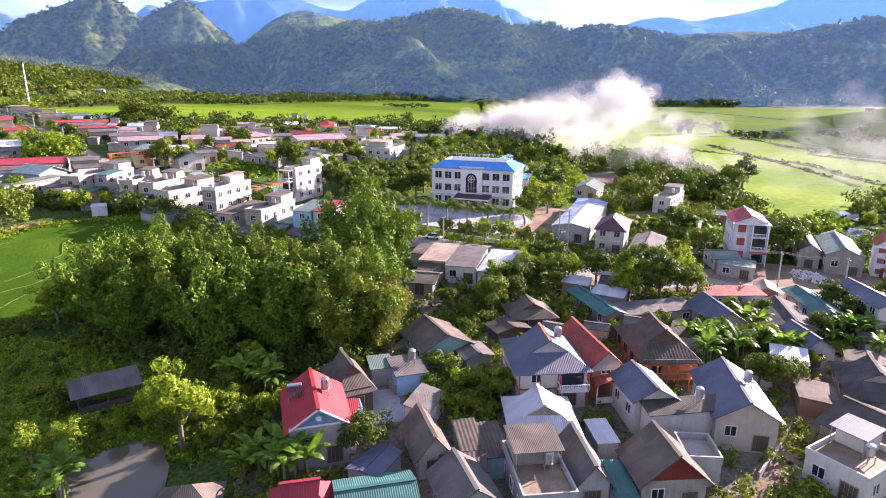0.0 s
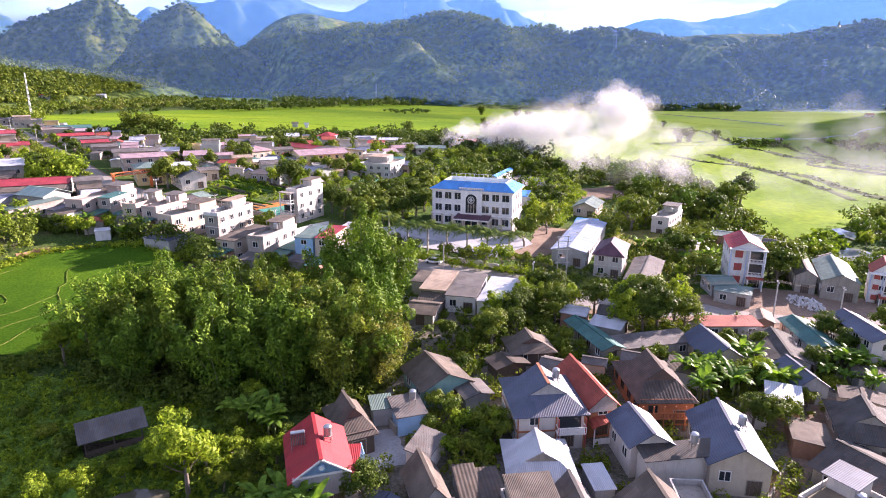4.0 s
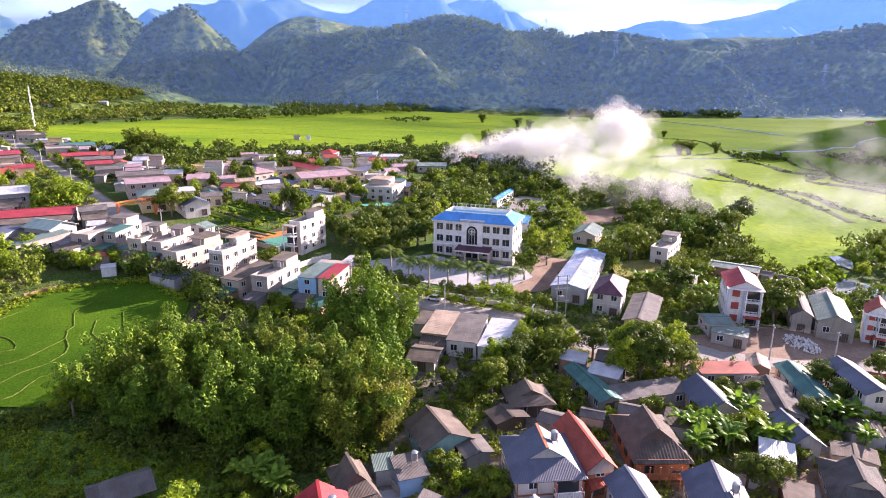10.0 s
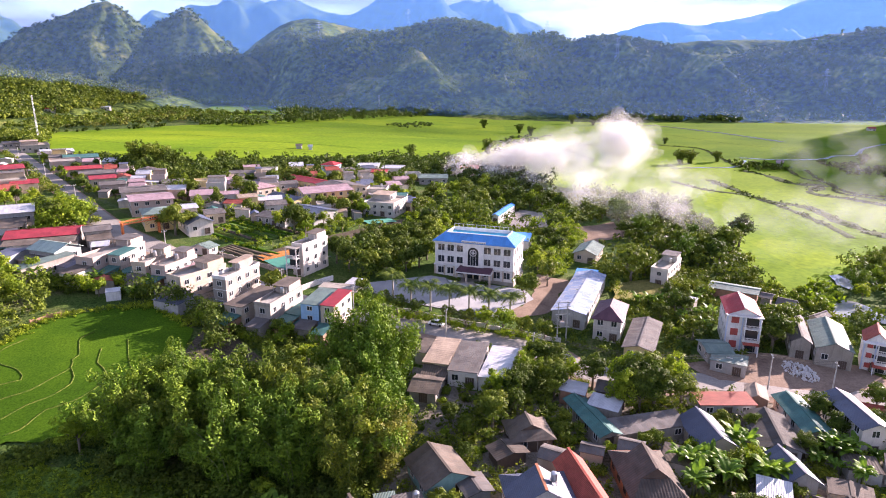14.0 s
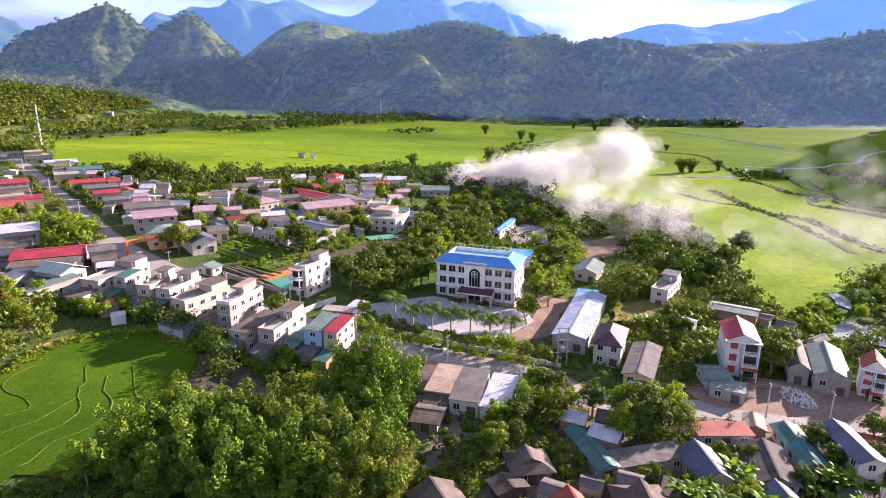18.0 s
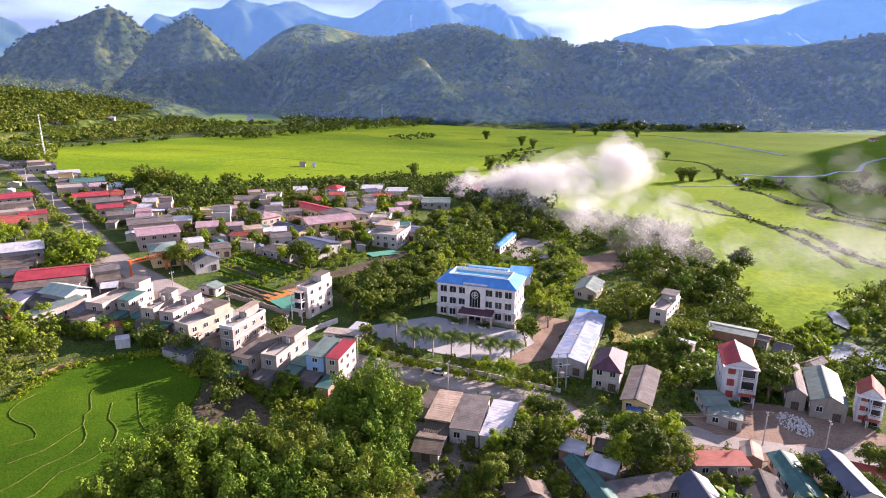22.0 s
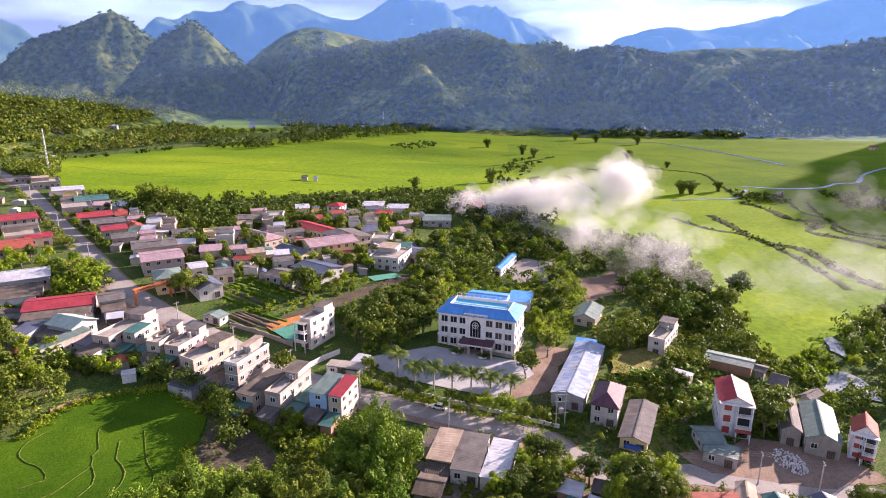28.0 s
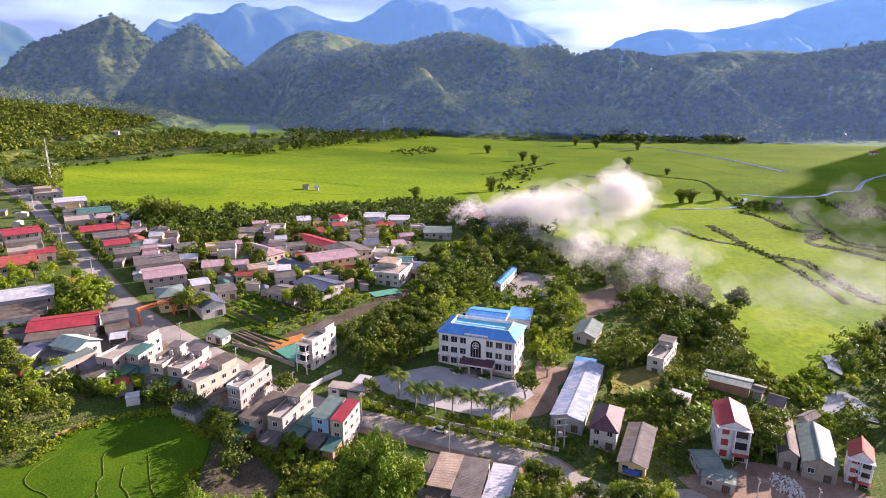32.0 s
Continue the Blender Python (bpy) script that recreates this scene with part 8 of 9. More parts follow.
grove([(119.1, 197.8), (191.9, 256.4), (252.6, 260.3), (169.5, 166.0), (123.3, 157.3), (128.2, 186.8)], 45, ["broad", "bamboo", "light"], 0.55, 0.9, 4.0)
grove([(-173.3, 304.5), (-114.2, 328.1), (-51.0, 343.7), (-19.3, 359.0), (-13.6, 274.6), (-38.9, 257.4), (-85.8, 241.2), (-119.1, 264.8), (-162.6, 300.6)], 85, ["broad", "broad", "light", "round"], 0.5, 0.85, 4.0)
grove([(-114.5, 253.8), (-55.9, 243.5), (-34.5, 262.1), (-34.1, 223.3), (-51.0, 220.4), (-85.0, 231.8)], 24, ["round", "light", "bush"], 0.6, 1.0, 3.0)
grove([(-239.3, 342.7), (-198.0, 306.8), (-152.2, 255.4), (-138.4, 257.5), (-181.7, 309.2), (-244.0, 376.7)], 26, ["broad", "round", "light"], 0.5, 0.8, 3.0)
grove([(-196.5, 235.6), (-170.4, 252.9), (-146.1, 248.8), (-130.2, 219.2), (-144.7, 214.7), (-172.7, 204.1)], 20, ["broad", "light"], 0.7, 1.0, 4.0)
grove([(-251.8, 300.5), (-218.5, 330.3), (-190.7, 285.6), (-188.9, 258.5), (-200.8, 235.2)], 16, ["broad", "round"], 0.5, 0.9, 4.0)
grove([(-159.4, 166.3), (-119.3, 166.9), (-115.3, 160.5), (-115.7, 142.0), (-114.9, 127.1), (-126.5, 126.4)], 20, ["broad", "light", "bamboo"], 0.7, 1.0, 3.5)
grove([(-118.9, 166.3), (-100.4, 166.4), (-83.6, 166.5), (-77.1, 155.3), (-90.8, 154.0), (-113.8, 160.6)], 18, ["bush", "round", "banana"], 0.7, 1.1, 2.0)
grove([(-61.4, 142.1), (-43.0, 141.1), (-30.4, 133.8), (-28.4, 123.8), (-48.8, 137.5)], 20, ["bush", "round", "bush"], 0.8, 1.3, 2.0)
grove([(-60.4, 123.3), (-55.9, 126.1), (-36.3, 116.3), (-34.1, 108.5), (-52.7, 105.4)], 24, ["bush", "bush", "light"], 0.7, 1.1, 2.0)
grove([(-71.2, 83.9), (-58.5, 89.7), (-44.9, 85.3), (-46.6, 68.7), (-51.5, 68.6), (-56.8, 64.1)], 7, ["bush"], 0.7, 1.1, 2.5)
grove([(-48.7, 71.0), (-39.9, 72.6), (-25.5, 69.5), (-24.8, 65.1), (-37.4, 67.4), (-43.8, 61.5)], 14, ["bush", "bush", "round"], 0.5, 0.9, 1.8)
grove([(-33.7, 82.7), (-24.2, 84.9), (-20.5, 69.7), (-25.5, 67.3), (-30.6, 71.7)], 22, ["bush", "round"], 0.6, 1.0, 1.6)
grove([(-3.8, 87.8), (8.5, 86.9), (8.9, 73.5), (-1.7, 73.0)], 28, ["bush", "round"], 0.6, 1.0, 1.7)
grove([(41.0, 98.9), (67.2, 103.2), (55.5, 82.9), (48.4, 87.6)], 26, ["bush", "banana", "round"], 0.7, 1.1, 1.8)
grove([(67.2, 110.8), (95.1, 119.0), (80.2, 93.1), (64.6, 92.2)], 26, ["bush", "banana", "round", "broad"], 0.6, 0.9, 2.0)
grove([(-7.4, 120.2), (26.1, 118.1), (23.3, 104.3), (7.4, 96.3), (-6.5, 104.0)], 26, ["bush", "round", "broad"], 0.5, 0.9, 2.2)
grove([(18.5, 106.3), (29.6, 90.0), (45.7, 108.8), (36.2, 113.3)], 14, ["bush", "round"], 0.6, 0.9, 2.0)
grove([(42.3, 62.2), (49.0, 64.5), (47.1, 59.5), (41.4, 58.5)], 8, ["bush", "banana"], 0.6, 0.9, 1.2)
for x, y, s in [(-171.9, 344.7, 1.35), (-160.9, 342.1, 1.3), (-152.3, 340.8, 1.1), (-135.2, 372.8, 0.8), (195.6, 683.0, 1.1), (184.5, 487.0, 1.0), (192.4, 487.7, 1.0), (185.9, 928.4, 1.2), (210.2, 898.2, 1.1), (261.6, 870.7, 1.1), (47.3, 792.9, 1.0), (85.0, 728.6, 1.0), (94.0, 695.5, 1.0), (-88.9, 999.1, 1.2), (34.3, 508.7, 1.1), (67.5, 491.9, 0.9), (219.5, 500.9, 0.8), (329.8, 489.5, 0.8), (223.1, 634.9, 0.6), (-26.4, 454.6, 0.9)]:
    plant("bamboo", x, y, s, pick=2)
woodland("tree_belt", "belt of dark trees between the town and the rice plain", [(-195.9, 340.8), (-182.8, 353.7), (-132.6, 363.3), (-86.4, 387.9), (-22.9, 428.2), (27.9, 477.1), (54.8, 441.3), (66.9, 366.8), (33.7, 343.9), (-20.0, 373.4), (-79.3, 354.4), (-118.8, 314.7), (-165.3, 305.9)], 330, 5, 9, "leaf_dark", 5, 60, 0.75, True)
woodland("field_scrub", "dark scrub on a bank in the rice plain", [(-73.6, 746.3), (-28.6, 830.8), (-12.7, 782.6), (-51.2, 719.5)], 40, 3, 5, "leaf_dark", 6, 30, 0.8)
woodland("field_scrub", "scrub and trees along the stream on the plain", [(227.3, 508.3), (261.4, 474.9), (255.4, 455.2), (225.1, 453.7)], 50, 2, 5, "leaf_dark", 7, 30, 0.8)
woodland("field_scrub", "scrub along a terrace bank on the plain", [(295.1, 504.1), (335.4, 469.2), (310.9, 432.8), (290.6, 444.0)], 60, 2, 5, "leaf_dark", 8, 30, 0.8)
woodland("field_scrub", "scrub and small trees crossing the plain", [(21.0, 532.8), (85.4, 703.1), (98.5, 660.0), (46.5, 486.7)], 60, 2, 5, "leaf_dark", 9, 30, 0.8)
woodland("tree_belt", "trees along the far edge of the rice plain", [(-327.3, 762.9), (-224.9, 772.8), (-166.1, 921.5), (-38.5, 1120.0), (-33.2, 963.9), (-142.7, 789.3), (-230.9, 664.4)], 260, 5, 10, "leaf_dark", 10, 40, 1.2, avoid=(BACK_FIELD,))
woodland("tree_belt", "dark trees at the foot of the far ridge", [(115.9, 1255.5), (904.2, 1308.3), (1081.1, 1203.0), (912.8, 1012.1), (447.3, 1094.7), (103.1, 1113.8)], 420, 6, 12, "leaf_dark", 14, 36, 1.6)
woodland("stream_scrub", "scrub along the stream beside the pools", [(115.3, 192.6), (128.7, 200.9), (126.2, 186.6), (112.0, 171.5), (110.4, 181.6)], 60, 1.5, 4, "leaf_light", 15, 50, 0.5, True)
hill_trees(11, 4500, 18, 2.2, 7, 13, "leaf_mid", "dense trees covering the broad ridge")
hill_trees(13, 4500, 18, 2.2, 7, 13, "leaf_dark", "dense trees covering the shaded ridge")
hill_trees(31, 4400, 34, 1.35, 7, 13, "leaf_mid", "mixed trees covering the low hillside", 1.0, 0.36)
hill_trees(31, 900, 34, 1.3, 6, 11, "leaf_dry", "yellowing trees on the low hillside", 1.0, 0.5, 13)
hill_trees(31, 3000, 34, 1.35, 7, 14, "leaf_dark", "dark broadleaf trees on the low hillside", 1.0, 0.42, 7)
woodland("woodland", "hazy woods beyond the low hillside", [(-1285.8, 1923.7), (-918.7, 1696.3), (-631.8, 1490.4), (-412.3, 1270.0), (-289.8, 1148.6), (-331.7, 989.6), (-494.9, 1163.2), (-699.2, 1286.3), (-906.5, 1350.4)], 1700, 8, 14, "leaf_mid", 120, 14, 3.0, avoid=(BACK_FIELD,))
woodland("woodland", "mixed woods filling the foot of the valley side", [(-393.6, 600.8), (-295.9, 778.2), (-222.4, 1072.3), (-284.7, 1375.9), (-538.8, 1330.8), (-1045.1, 2379.8), (-1491.9, 2603.6), (-1153.0, 1758.2)], 2600, 5, 11, "leaf_mid", 121, 16, 1.9, avoid=(BACK_FIELD,))
woodland("woodland", "pale yellow-green trees among the valley woods", [(-393.6, 600.8), (-295.9, 778.2), (-257.9, 985.4), (-472.3, 1165.0), (-939.7, 1633.9), (-741.8, 1126.8)], 420, 4, 9, "leaf_dry", 122, 18, 1.7, avoid=(BACK_FIELD,))
hill_trees(21, 1500, 16, 2.4, 6, 12, "leaf_dark", "trees on the limestone peak", 1.0, 0.45)
hill_trees(23, 1300, 16, 2.3, 6, 12, "leaf_dark", "trees on the limestone peak's slope", 1.0, 0.45)

for x, y, s in [(-131.1, 166.9, 1.0), (-118.2, 157.4, 1.05), (-120.2, 153.0, 0.95), (-121.2, 147.7, 1.0), (-111.8, 151.0, 0.9), (-129.7, 151.0, 1.1), (-117.7, 167.0, 0.8), (-137.3, 174.7, 0.9), (-125.7, 166.4, 0.9), (-132.4, 159.1, 1.0), (-141.3, 223.4, 1.2), (-141.2, 215.1, 1.1), (-140.3, 229.5, 1.0), (-151.0, 225.1, 1.0)]:
    plant(prng.choice(["broad", "light"]), x, y, s)
woodland("tree_belt", "mixed woods at the foot of the low hillside", [(-369.4, 460.5), (-394.5, 561.0), (-384.5, 595.2), (-311.5, 724.9), (-275.1, 795.4), (-450.0, 1079.6), (-620.3, 972.0), (-658.8, 835.6)], 520, 5, 10, "leaf_mid", 18, 40, 1.1, avoid=(BACK_FIELD,))
woodland("tree_belt", "yellowing woods at the foot of the low hillside", [(-384.5, 595.2), (-311.5, 724.9), (-415.5, 995.3), (-565.5, 884.5)], 160, 4, 8, "leaf_dry", 19, 40, 1.1, avoid=(BACK_FIELD,))
for x, y, s in [(-133.0, 214.5, 1.9), (-143.3, 223.2, 1.7), (-138.4, 207.7, 1.5), (-137.1, 229.9, 1.3), (-147.8, 219.8, 1.4)]:
    plant("light", x, y, s, dz=-2.6 * s, pick=0)
for x, y, s in [(-96.2, 212.2, 1.35), (-92.4, 215.8, 1.0), (-101.4, 215.0, 0.9), (-56.6, 223.8, 1.35), (-52.4, 226.8, 1.0), (-6.6, 240.2, 1.2), (-11.9, 267.0, 1.0), (86.5, 150.6, 1.25), (85.7, 154.5, 1.1), (90.7, 154.9, 1.15), (108.0, 229.9, 1.5), (120.7, 246.0, 1.6), (98.8, 218.3, 1.2), (97.3, 228.5, 1.2), (92.3, 233.4, 1.1), (-87.7, 270.9, 1.1), (-96.6, 282.4, 1.0), (-49.1, 259.0, 0.9), (-40.5, 268.6, 1.0), (-43.7, 256.4, 0.9), (-113.4, 270.1, 1.0), (-89.1, 315.4, 0.9)]:
    plant("broad", x, y, s)
woodland("woodland", "mixed trees and shrubs between the street and the rice plain", [(-340.0, 422.4), (-365.3, 497.4), (-359.0, 562.9), (-267.4, 467.9), (-275.3, 427.4), (-273.0, 411.1), (-319.5, 463.6), (-333.6, 435.4)], 200, 4, 9, "leaf_mid", 71, 50, 0.8, True)
woodland("woodland", "dark garden trees behind the street houses", [(-193.7, 345.7), (-150.8, 341.1), (-110.3, 357.3), (-67.0, 360.6), (-22.2, 380.5), (-17.0, 346.1), (-61.3, 328.2), (-108.6, 311.0), (-120.7, 268.8), (-149.8, 291.9)], 130, 4, 8, "leaf_dark", 72, 60, 0.62, True)
woodland("woodland", "yellow-green garden trees behind the street houses", [(-187.8, 334.7), (-148.0, 334.5), (-109.0, 353.0), (-21.9, 375.9), (-12.6, 283.3), (-49.1, 259.0), (-84.8, 238.1), (-117.5, 261.1), (-147.6, 287.2)], 80, 2.5, 6, "leaf_light", 73, 60, 0.5, True)
woodland("woodland", "dark trees crowding the hall's back wall and the smoke's foot", [(-32.0, 208.2), (-9.4, 267.6), (9.8, 307.3), (32.8, 334.3), (56.4, 323.0), (72.1, 284.4), (52.2, 265.2), (39.7, 249.1), (0.9, 255.0), (-5.8, 228.4), (-18.0, 188.5)], 80, 5, 9, "leaf_dark", 74, 110, 0.5, True)
woodland("woodland", "yellow-green trees crowding the hall's back wall", [(-12.0, 208.2), (-2.4, 247.6), (14.8, 297.3), (32.8, 324.3), (52.4, 303.0), (62.1, 274.4), (50.2, 255.2), (39.7, 249.1), (0.9, 255.0), (-5.8, 228.4), (-10.0, 198.5)], 60, 3, 6, "leaf_light", 141, 110, 0.42, True)
woodland("woodland", "dark trees along the edge of the rice plain", [(79.4, 344.4), (112.0, 333.4), (117.5, 274.6), (110.9, 223.9), (104.6, 196.4), (87.9, 198.7), (76.8, 220.5), (70.2, 276.1)], 190, 3.5, 8, "leaf_dark", 75, 70, 0.5, True)
woodland("woodland", "bushy trees along the stream", [(132.6, 207.9), (187.4, 249.7), (226.5, 258.8), (151.9, 165.0), (122.6, 154.5), (118.8, 165.7), (131.5, 168.2), (137.5, 183.9), (145.7, 209.1)], 170, 3, 8, "leaf_mid", 76, 70, 0.45, True)
woodland("woodland", "thick trees at the corner of the rice field", [(-172.8, 171.9), (-132.1, 168.4), (-115.3, 166.0), (-100.7, 149.2), (-102.4, 132.8), (-109.6, 119.9), (-122.7, 114.2)], 150, 3, 8, "leaf_mid", 77, 120, 0.36, True)
woodland("woodland", "far woods beyond the low hillside", [(-710.5, 1285.5), (-494.9, 1163.2), (-358.1, 987.7), (-364.4, 851.5), (-489.4, 879.5)], 200, 6, 11, "leaf_mid", 78, 30, 1.5, avoid=(BACK_FIELD,))
woodland("woodland", "far woods along the stream's head", [(-331.7, 989.6), (-276.1, 1093.5), (-153.0, 1067.2), (-132.5, 921.9), (-215.5, 849.4), (-288.1, 857.1)], 120, 6, 11, "leaf_dark", 79, 30, 1.5, avoid=(BACK_FIELD,))
woodland("woodland", "light green orchard trees beside the hall", [(26.1, 194.8), (36.7, 236.1), (52.9, 269.1), (58.3, 239.8), (45.6, 215.8), (35.7, 188.1)], 70, 3, 6, "leaf_light", 111, 110, 0.3, True)
woodland("woodland", "dark and light trees around the long hall", [(48.1, 197.8), (74.6, 220.2), (89.6, 203.2), (83.8, 179.0), (65.1, 177.0), (48.7, 168.6)], 60, 2.5, 6, "leaf_mid", 112, 110, 0.3, True)
woodland("woodland", "weeds and shrubs behind the rice field", [(-82.3, 163.5), (-58.0, 150.3), (-28.3, 139.5), (-26.1, 127.1), (-50.4, 127.3), (-60.9, 141.4), (-76.0, 152.6)], 130, 1, 3.5, "leaf_mid", 113, 90, 0.25, True)
verge("bund_weeds", "tall weeds along the rice field's edge", [(-101.3, 129.0), (-99.9, 139.1), (-96.0, 144.0), (-86.2, 149.7), (-77.0, 151.8), (-70.7, 147.4), (-61.1, 141.2), (-60.7, 133.4), (-60.8, 125.7), (-57.6, 116.8), (-56.0, 110.4), (-57.8, 104.7), (-65.5, 99.2), (-78.5, 95.7)], 2.2, 420, 0.5, 1.8, "leaf_light", 114, 36, 0.16)
woodland("undergrowth", "shrubs and saplings around the hall", [(-28.3, 181.4), (-19.5, 205.5), (-6.2, 243.5), (6.0, 259.6), (40.2, 252.5), (47.8, 216.2), (36.6, 188.2), (29.5, 191.2), (28.2, 213.1), (9.7, 225.6), (-7.3, 207.4), (-16.4, 170.8), (-24.9, 169.8)], 330, 1.2, 3.6, "leaf_light", 131, 60, 0.28, True)
woodland("undergrowth", "weeds and young trees around the long hall and the corn", [(52.2, 216.9), (78.5, 225.9), (89.9, 198.9), (72.3, 158.9), (55.5, 146.8), (47.2, 162.3), (50.2, 189.9)], 300, 1.0, 3.2, "leaf_mid", 132, 60, 0.24, True)
woodland("undergrowth", "garden shrubs beside the vegetable beds", [(-95.7, 236.2), (-58.7, 257.0), (-14.5, 266.4), (-8.9, 253.0), (-31.4, 203.6), (-47.9, 205.7), (-69.8, 197.9), (-87.7, 214.4)], 260, 0.7, 2.4, "leaf_light", 133, 44, 0.26, True)
verge("hedge", "row of yellow-green shrubs along the hall's front wall", [(-24.9, 162.9), (-15.2, 156.4), (-5.4, 152.5), (10.0, 147.7), (24.5, 142.7)], 2.5, 80, 1.5, 3.4, "leaf_light", 134, 80, 0.2)
verge("roadside_weeds", "shrubs and saplings along the village road", [(-294.9, 409.2), (-211.0, 311.2), (-163.4, 257.8), (-129.2, 219.3)], 3.0, 90, 1.2, 4.5, "leaf_mid", 135, 50, 0.35)
verge("field_edge", "scrub along the ragged edge of the rice plain", [(-226.7, 390.6), (-190.5, 376.6), (-140.3, 375.2), (-90.9, 409.1), (-23.9, 448.7), (21.2, 428.9), (57.4, 372.8)], 9.0, 260, 1.5, 5, "leaf_dark", 81, 36, 0.55)
verge("field_edge", "scrub along the ragged edge of the rice plain", [(81.0, 351.8), (112.3, 334.5), (117.5, 274.6), (110.9, 223.9), (105.6, 192.4), (110.4, 181.6), (111.0, 169.8)], 8.0, 260, 1.0, 4, "leaf_mid", 82, 40, 0.4)
verge("field_edge", "tall weeds and shrubs along the stream bank", [(107.7, 196.7), (108.5, 185.0), (111.2, 176.4), (111.7, 162.2)], 5.0, 120, 0.8, 2.2, "leaf_light", 83, 50, 0.25)
verge("field_edge", "scrub along the far edge of the rice plain", [(-364.1, 562.6), (-346.2, 606.2), (-292.5, 679.7), (-224.9, 772.8), (-185.6, 855.0), (-90.7, 1020.3), (203.3, 1110.5), (487.0, 1073.4), (737.9, 1063.2)], 14.0, 420, 2, 6, "leaf_dark", 84, 26, 1.1)
for k, (line, w) in enumerate(BANKS):
    verge("bank_scrub", "weeds and scrub on a terrace bank", line, w * 0.6, 170, 0.3, 1.4, "leaf_dark", 90 + k, 22, 0.36)
verge("hedge", "trees along the wall beside the hall garden", [(-28.0, 179.6), (-18.7, 196.7), (-8.0, 228.0), (0.9, 262.2), (12.4, 298.2)], 6.0, 60, 4, 8, "leaf_mid", 110, 90, 0.45)
# shrubs added for the deep shade below the bamboo; they also hide trunks
verge("grove_foot", "added dark shrubs standing in for the bamboo grove's shaded foot", [(-59.0, 92.0), (-48.0, 87.5), (-38.0, 84.5), (-27.0, 83.5), (-15.0, 86.0), (-10.0, 92.0)], 3.5, 150, 2.0, 4.5, "leaf_dark", 151, 70, 0.24)
verge("field_trees", "dark garden trees and bananas between the row houses and the rice field", [(-84.0, 158.0), (-75.0, 155.0), (-66.0, 150.0), (-58.0, 144.5), (-54.0, 136.0), (-53.0, 127.0)], 2.6, 40, 4.0, 7.0, "leaf_dark", 152, 120, 0.3)


def tarpaulin(x, y, yaw, w, d):
    """A sagging blue sheet slung on four poles before a shop."""
    ob = tagged(new("tarpaulin"), "blue plastic tarpaulin slung on poles before a shop", "tarpaulin")
    ob.matrix_world = pose(x, y, tz(x, y), 0, 0, yaw)
    bm = bmesh.new()
    g = [[bm.verts.new((w * (i / 6 - 0.5), d * (j / 4 - 0.5), 2.3 + 0.3 * j / 4 - 0.25 * math.sin(math.pi * i / 6) * math.sin(math.pi * j / 4))) for j in range(5)] for i in range(7)]
    fs = [bm.faces.new((g[i][j], g[i + 1][j], g[i + 1][j + 1], g[i][j + 1])) for i in range(6) for j in range(4)]
    bmesh.ops.solidify(bm, geom=fs, thickness=0.02)
    part("sheet", bm, M["bluecloth"], ob, smooth=True)
    for u in (-1, 1):
        for v in (-1, 1):
            part("pole", tube(bmesh.new(), [(u * w * 0.48, v * d * 0.48, -0.5), (u * w * 0.48, v * d * 0.48, 2.45 + 0.15 * v)], [0.04, 0.04], 6), M["steel"], ob)


tarpaulin(45.3, 134.3, -24, 4.2, 2.0)
# ---- undergrowth ----
woodland("undergrowth", "thick weeds and shrubs around the near houses", [(-9.0, 97.1), (27.3, 124.6), (105.5, 126.5), (69.8, 73.3), (49.9, 52.9), (-21.5, 51.4), (-26.2, 69.5), (-17.1, 74.9)], 1500, 0.6, 2.8, "leaf_mid", 41, 50, 0.19, True)
woodland("meadow_grass", "tall bright grass and weeds below the bamboo", [(-89.5, 91.5), (-60.4, 91.4), (-27.2, 86.4), (-20.5, 69.7), (-24.1, 65.2), (-40.3, 55.5), (-54.8, 50.7)], 1900, 0.5, 1.5, "leaf_light", 42, 38, 0.16, True)
woodland("undergrowth", "shrubs and weeds around the middle houses", [(-12.8, 130.3), (33.4, 161.5), (93.8, 217.8), (132.1, 173.9), (88.8, 111.1), (22.0, 99.9), (-10.5, 104.6)], 1200, 0.8, 2.8, "leaf_mid", 43, 50, 0.22, True)
woodland("undergrowth", "shrubs between the hall and the plain", [(-31.4, 203.6), (-9.9, 283.9), (54.3, 351.2), (103.8, 316.8), (115.9, 220.4), (112.5, 185.4), (79.1, 171.7), (52.2, 198.4), (39.7, 249.1), (0.9, 248.1)], 800, 1.2, 3.4, "leaf_mid", 44, 40, 0.36, True)
woodland("undergrowth", "garden shrubs between the street houses", [(-212.7, 331.0), (-122.8, 354.4), (-20.8, 389.0), (-13.6, 274.6), (-38.4, 253.9), (-84.8, 238.1), (-118.3, 245.9)], 1300, 1.2, 3.8, "leaf_mid", 45, 36, 0.4, True)
woodland("undergrowth", "shrubs and trees behind the roadside row", [(-180.2, 203.5), (-123.0, 209.6), (-129.6, 186.5), (-82.3, 163.5), (-58.4, 151.6), (-23.9, 149.6), (-21.6, 133.5), (-59.7, 146.3), (-78.6, 155.1), (-115.3, 160.5), (-142.6, 155.6)], 1300, 0.8, 3.4, "leaf_mid", 46, 44, 0.26, True)
woodland("undergrowth", "weeds along the edge of the rice field", [(-55.9, 112.7), (-57.5, 128.5), (-48.8, 137.5), (-28.4, 123.8), (-25.0, 107.2), (-48.2, 102.2), (-63.1, 95.0), (-79.1, 83.5), (-83.8, 89.7), (-65.2, 98.7)], 900, 0.8, 2.4, "leaf_mid", 47, 44, 0.2, True)

# ---- smoke and haze sheets ----


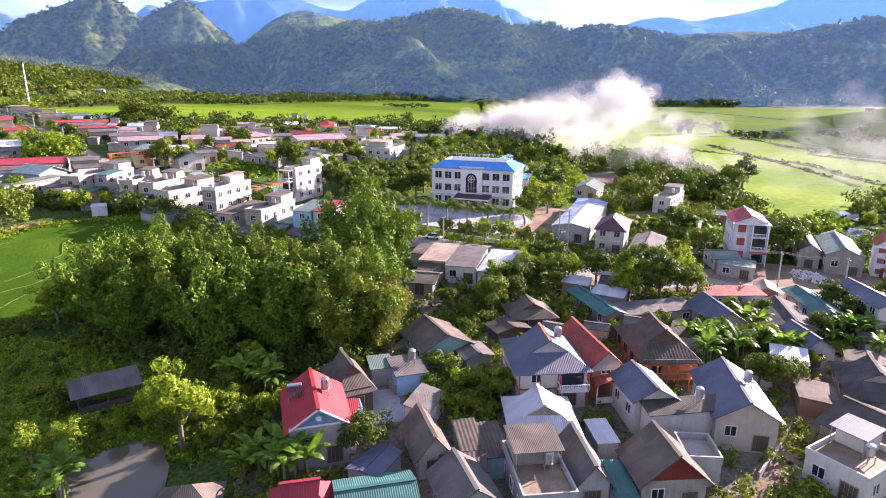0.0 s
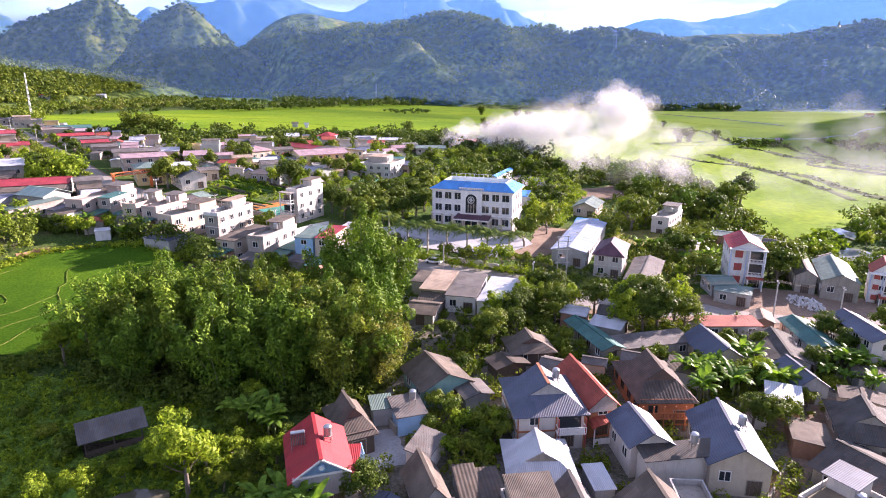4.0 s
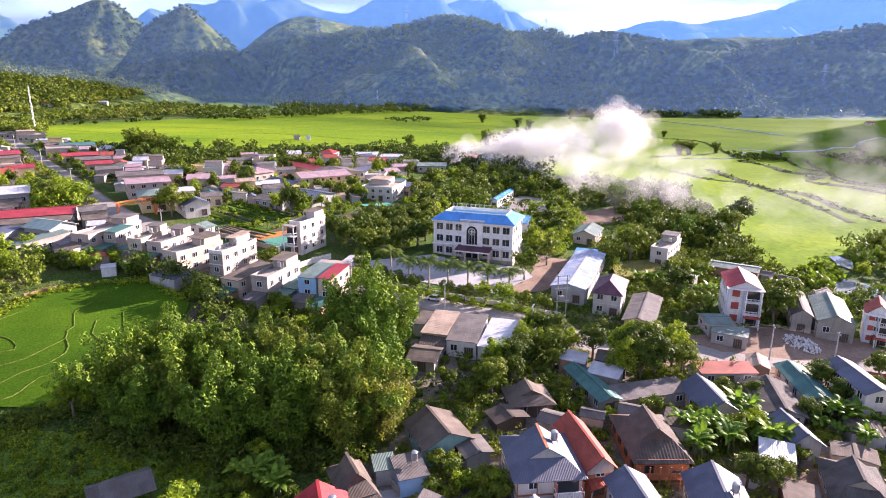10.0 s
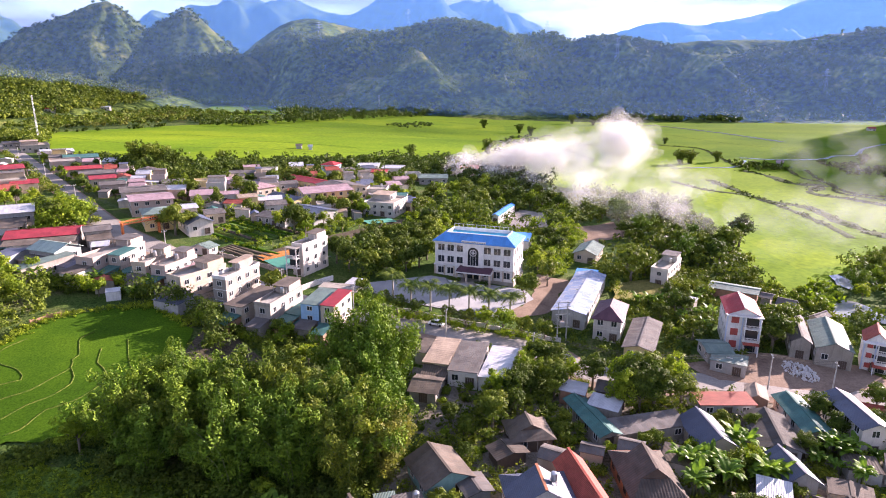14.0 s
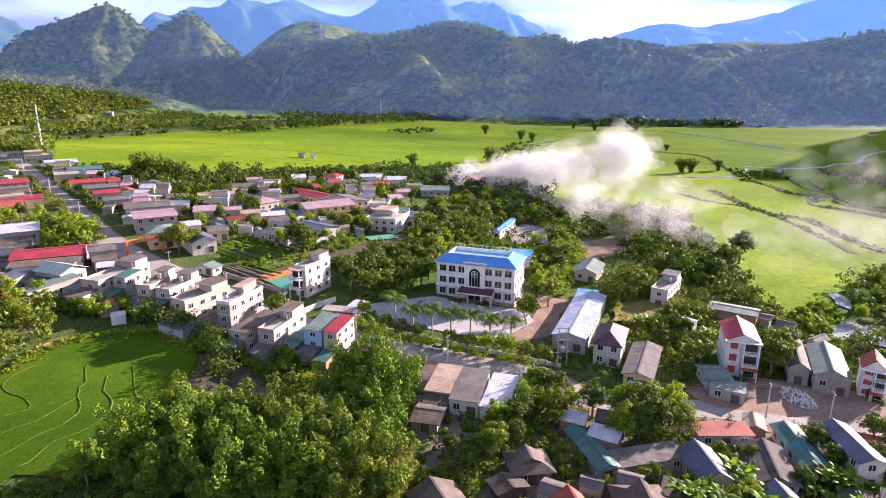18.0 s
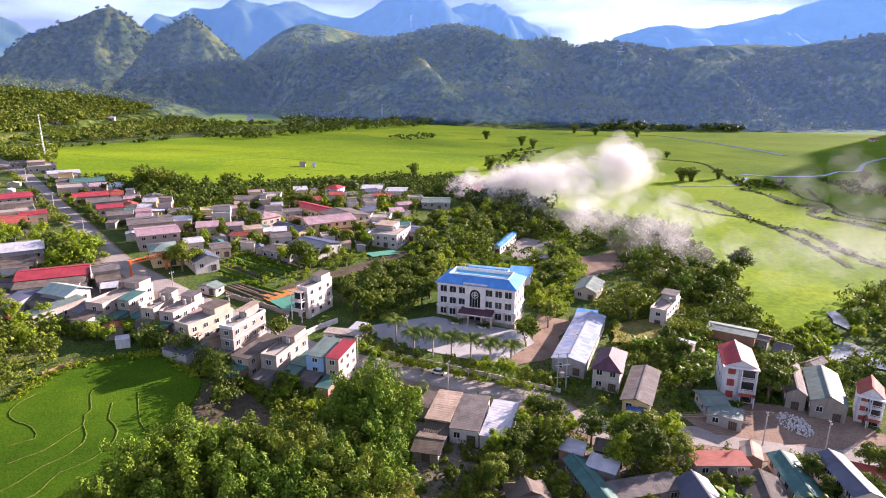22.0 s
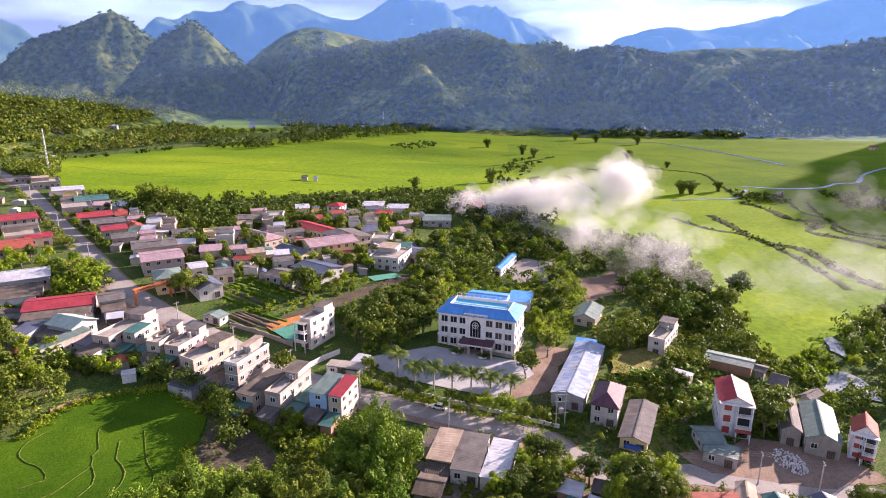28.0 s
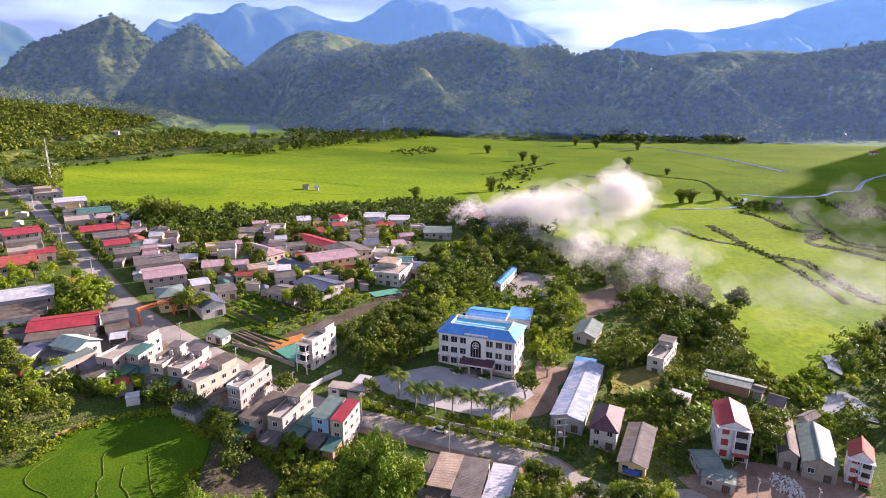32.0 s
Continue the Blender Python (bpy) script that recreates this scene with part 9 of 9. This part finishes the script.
def puffs(name, label, centres, mat):
    """Drifting smoke: many thin overlapping billows, joined into one cloud."""
    ico = bmesh.new()
    bmesh.ops.create_icosphere(ico, subdivisions=2, radius=1)
    iv, fi = np.array([v.co for v in ico.verts]), np.array([[v.index for v in f.verts] for f in ico.faces])
    ico.free()
    rng = np.random.default_rng(3)
    vs, fs = [], []
    for k, (x, y, z, r) in enumerate(centres):
        q = iv * (1 + 0.28 * rng.normal(size=(len(iv), 1)) * 0.5)
        vs.append(q * (r * rng.uniform(0.8, 1.3), r * rng.uniform(0.8, 1.2), r * rng.uniform(0.6, 0.95)) + (x, y, z))
        fs.append(fi + k * len(iv))
    return tagged(new(name, raw(name, np.concatenate(vs), np.concatenate(fs), M[mat], True)), label, "smoke", kind="stuff")


srng = np.random.default_rng(12)


def plume(path, n, spread):
    out = []
    P = np.array(path, float)
    lobes = []
    for k in range(80):
        t = srng.uniform(0, 1) ** 0.8 * (len(P) - 1)
        i = min(int(t), len(P) - 2)
        c = P[i] * (1 - t + i) + P[i + 1] * (t - i)
        d = srng.normal(size=3)
        d /= np.linalg.norm(d)
        lobes.append((*(c[:3] + d * c[3] * 0.75 * spread * (1, 1, 0.75)), c[3] * srng.uniform(0.35, 0.7)))
    for k in range(n):
        c = np.array(lobes[srng.integers(len(lobes))])
        d = srng.normal(size=3)
        d /= np.linalg.norm(d)
        out.append((*(c[:3] + d * c[3] * srng.uniform(0.1, 1.15)), c[3] * srng.uniform(0.22, 0.7)))
    return out


puffs("smoke_plume", "thick white smoke plume drifting from a field fire", plume(((-4, 386, 11, 4), (10, 384, 12, 9), (32, 382, 13, 14), (55, 379, 14, 18), (80, 376, 17, 21), (102, 376, 24, 20), (114, 378, 32, 12)), 1100, 0.9), "smoke")
puffs("smoke_drift", "grey smoke rolling down over the trees", plume(((24, 372, 12, 10), (50, 358, 12, 13), (72, 335, 12, 17), (86, 302, 11, 18), (98, 270, 10, 17), (108, 245, 10, 14)), 420, 1.5), "midsmoke")
puffs("smoke_fringe", "thin fraying edge of the white smoke plume", plume(((0, 383, 12, 7), (42, 380, 19, 16), (75, 376, 24, 20), (100, 372, 32, 22), (125, 368, 34, 22)), 150, 1.1), "thinsmoke")
puffs("smoke_drift", "thin grey smoke spreading low over the trees and the plain's edge", plume(((70, 320, 11, 14), (100, 270, 12, 16), (118, 235, 11, 15), (150, 228, 11, 17), (182, 250, 13, 20), (210, 310, 16, 26), (228, 375, 24, 30)), 230, 1.0), "thinsmoke")
# two added see-through curtains; the aerial haze is put into their blue colour
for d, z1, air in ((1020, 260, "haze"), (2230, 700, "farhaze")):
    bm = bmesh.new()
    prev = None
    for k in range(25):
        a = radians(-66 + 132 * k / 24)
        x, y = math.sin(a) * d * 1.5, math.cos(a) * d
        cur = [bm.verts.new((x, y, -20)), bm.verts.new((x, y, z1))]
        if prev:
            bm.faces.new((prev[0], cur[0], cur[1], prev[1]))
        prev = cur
    tagged(new("valley_haze", mesh_of("valley_haze", bm, M[air], True)), "added see-through blue sheet standing in for distance haze", "haze", kind="stuff")
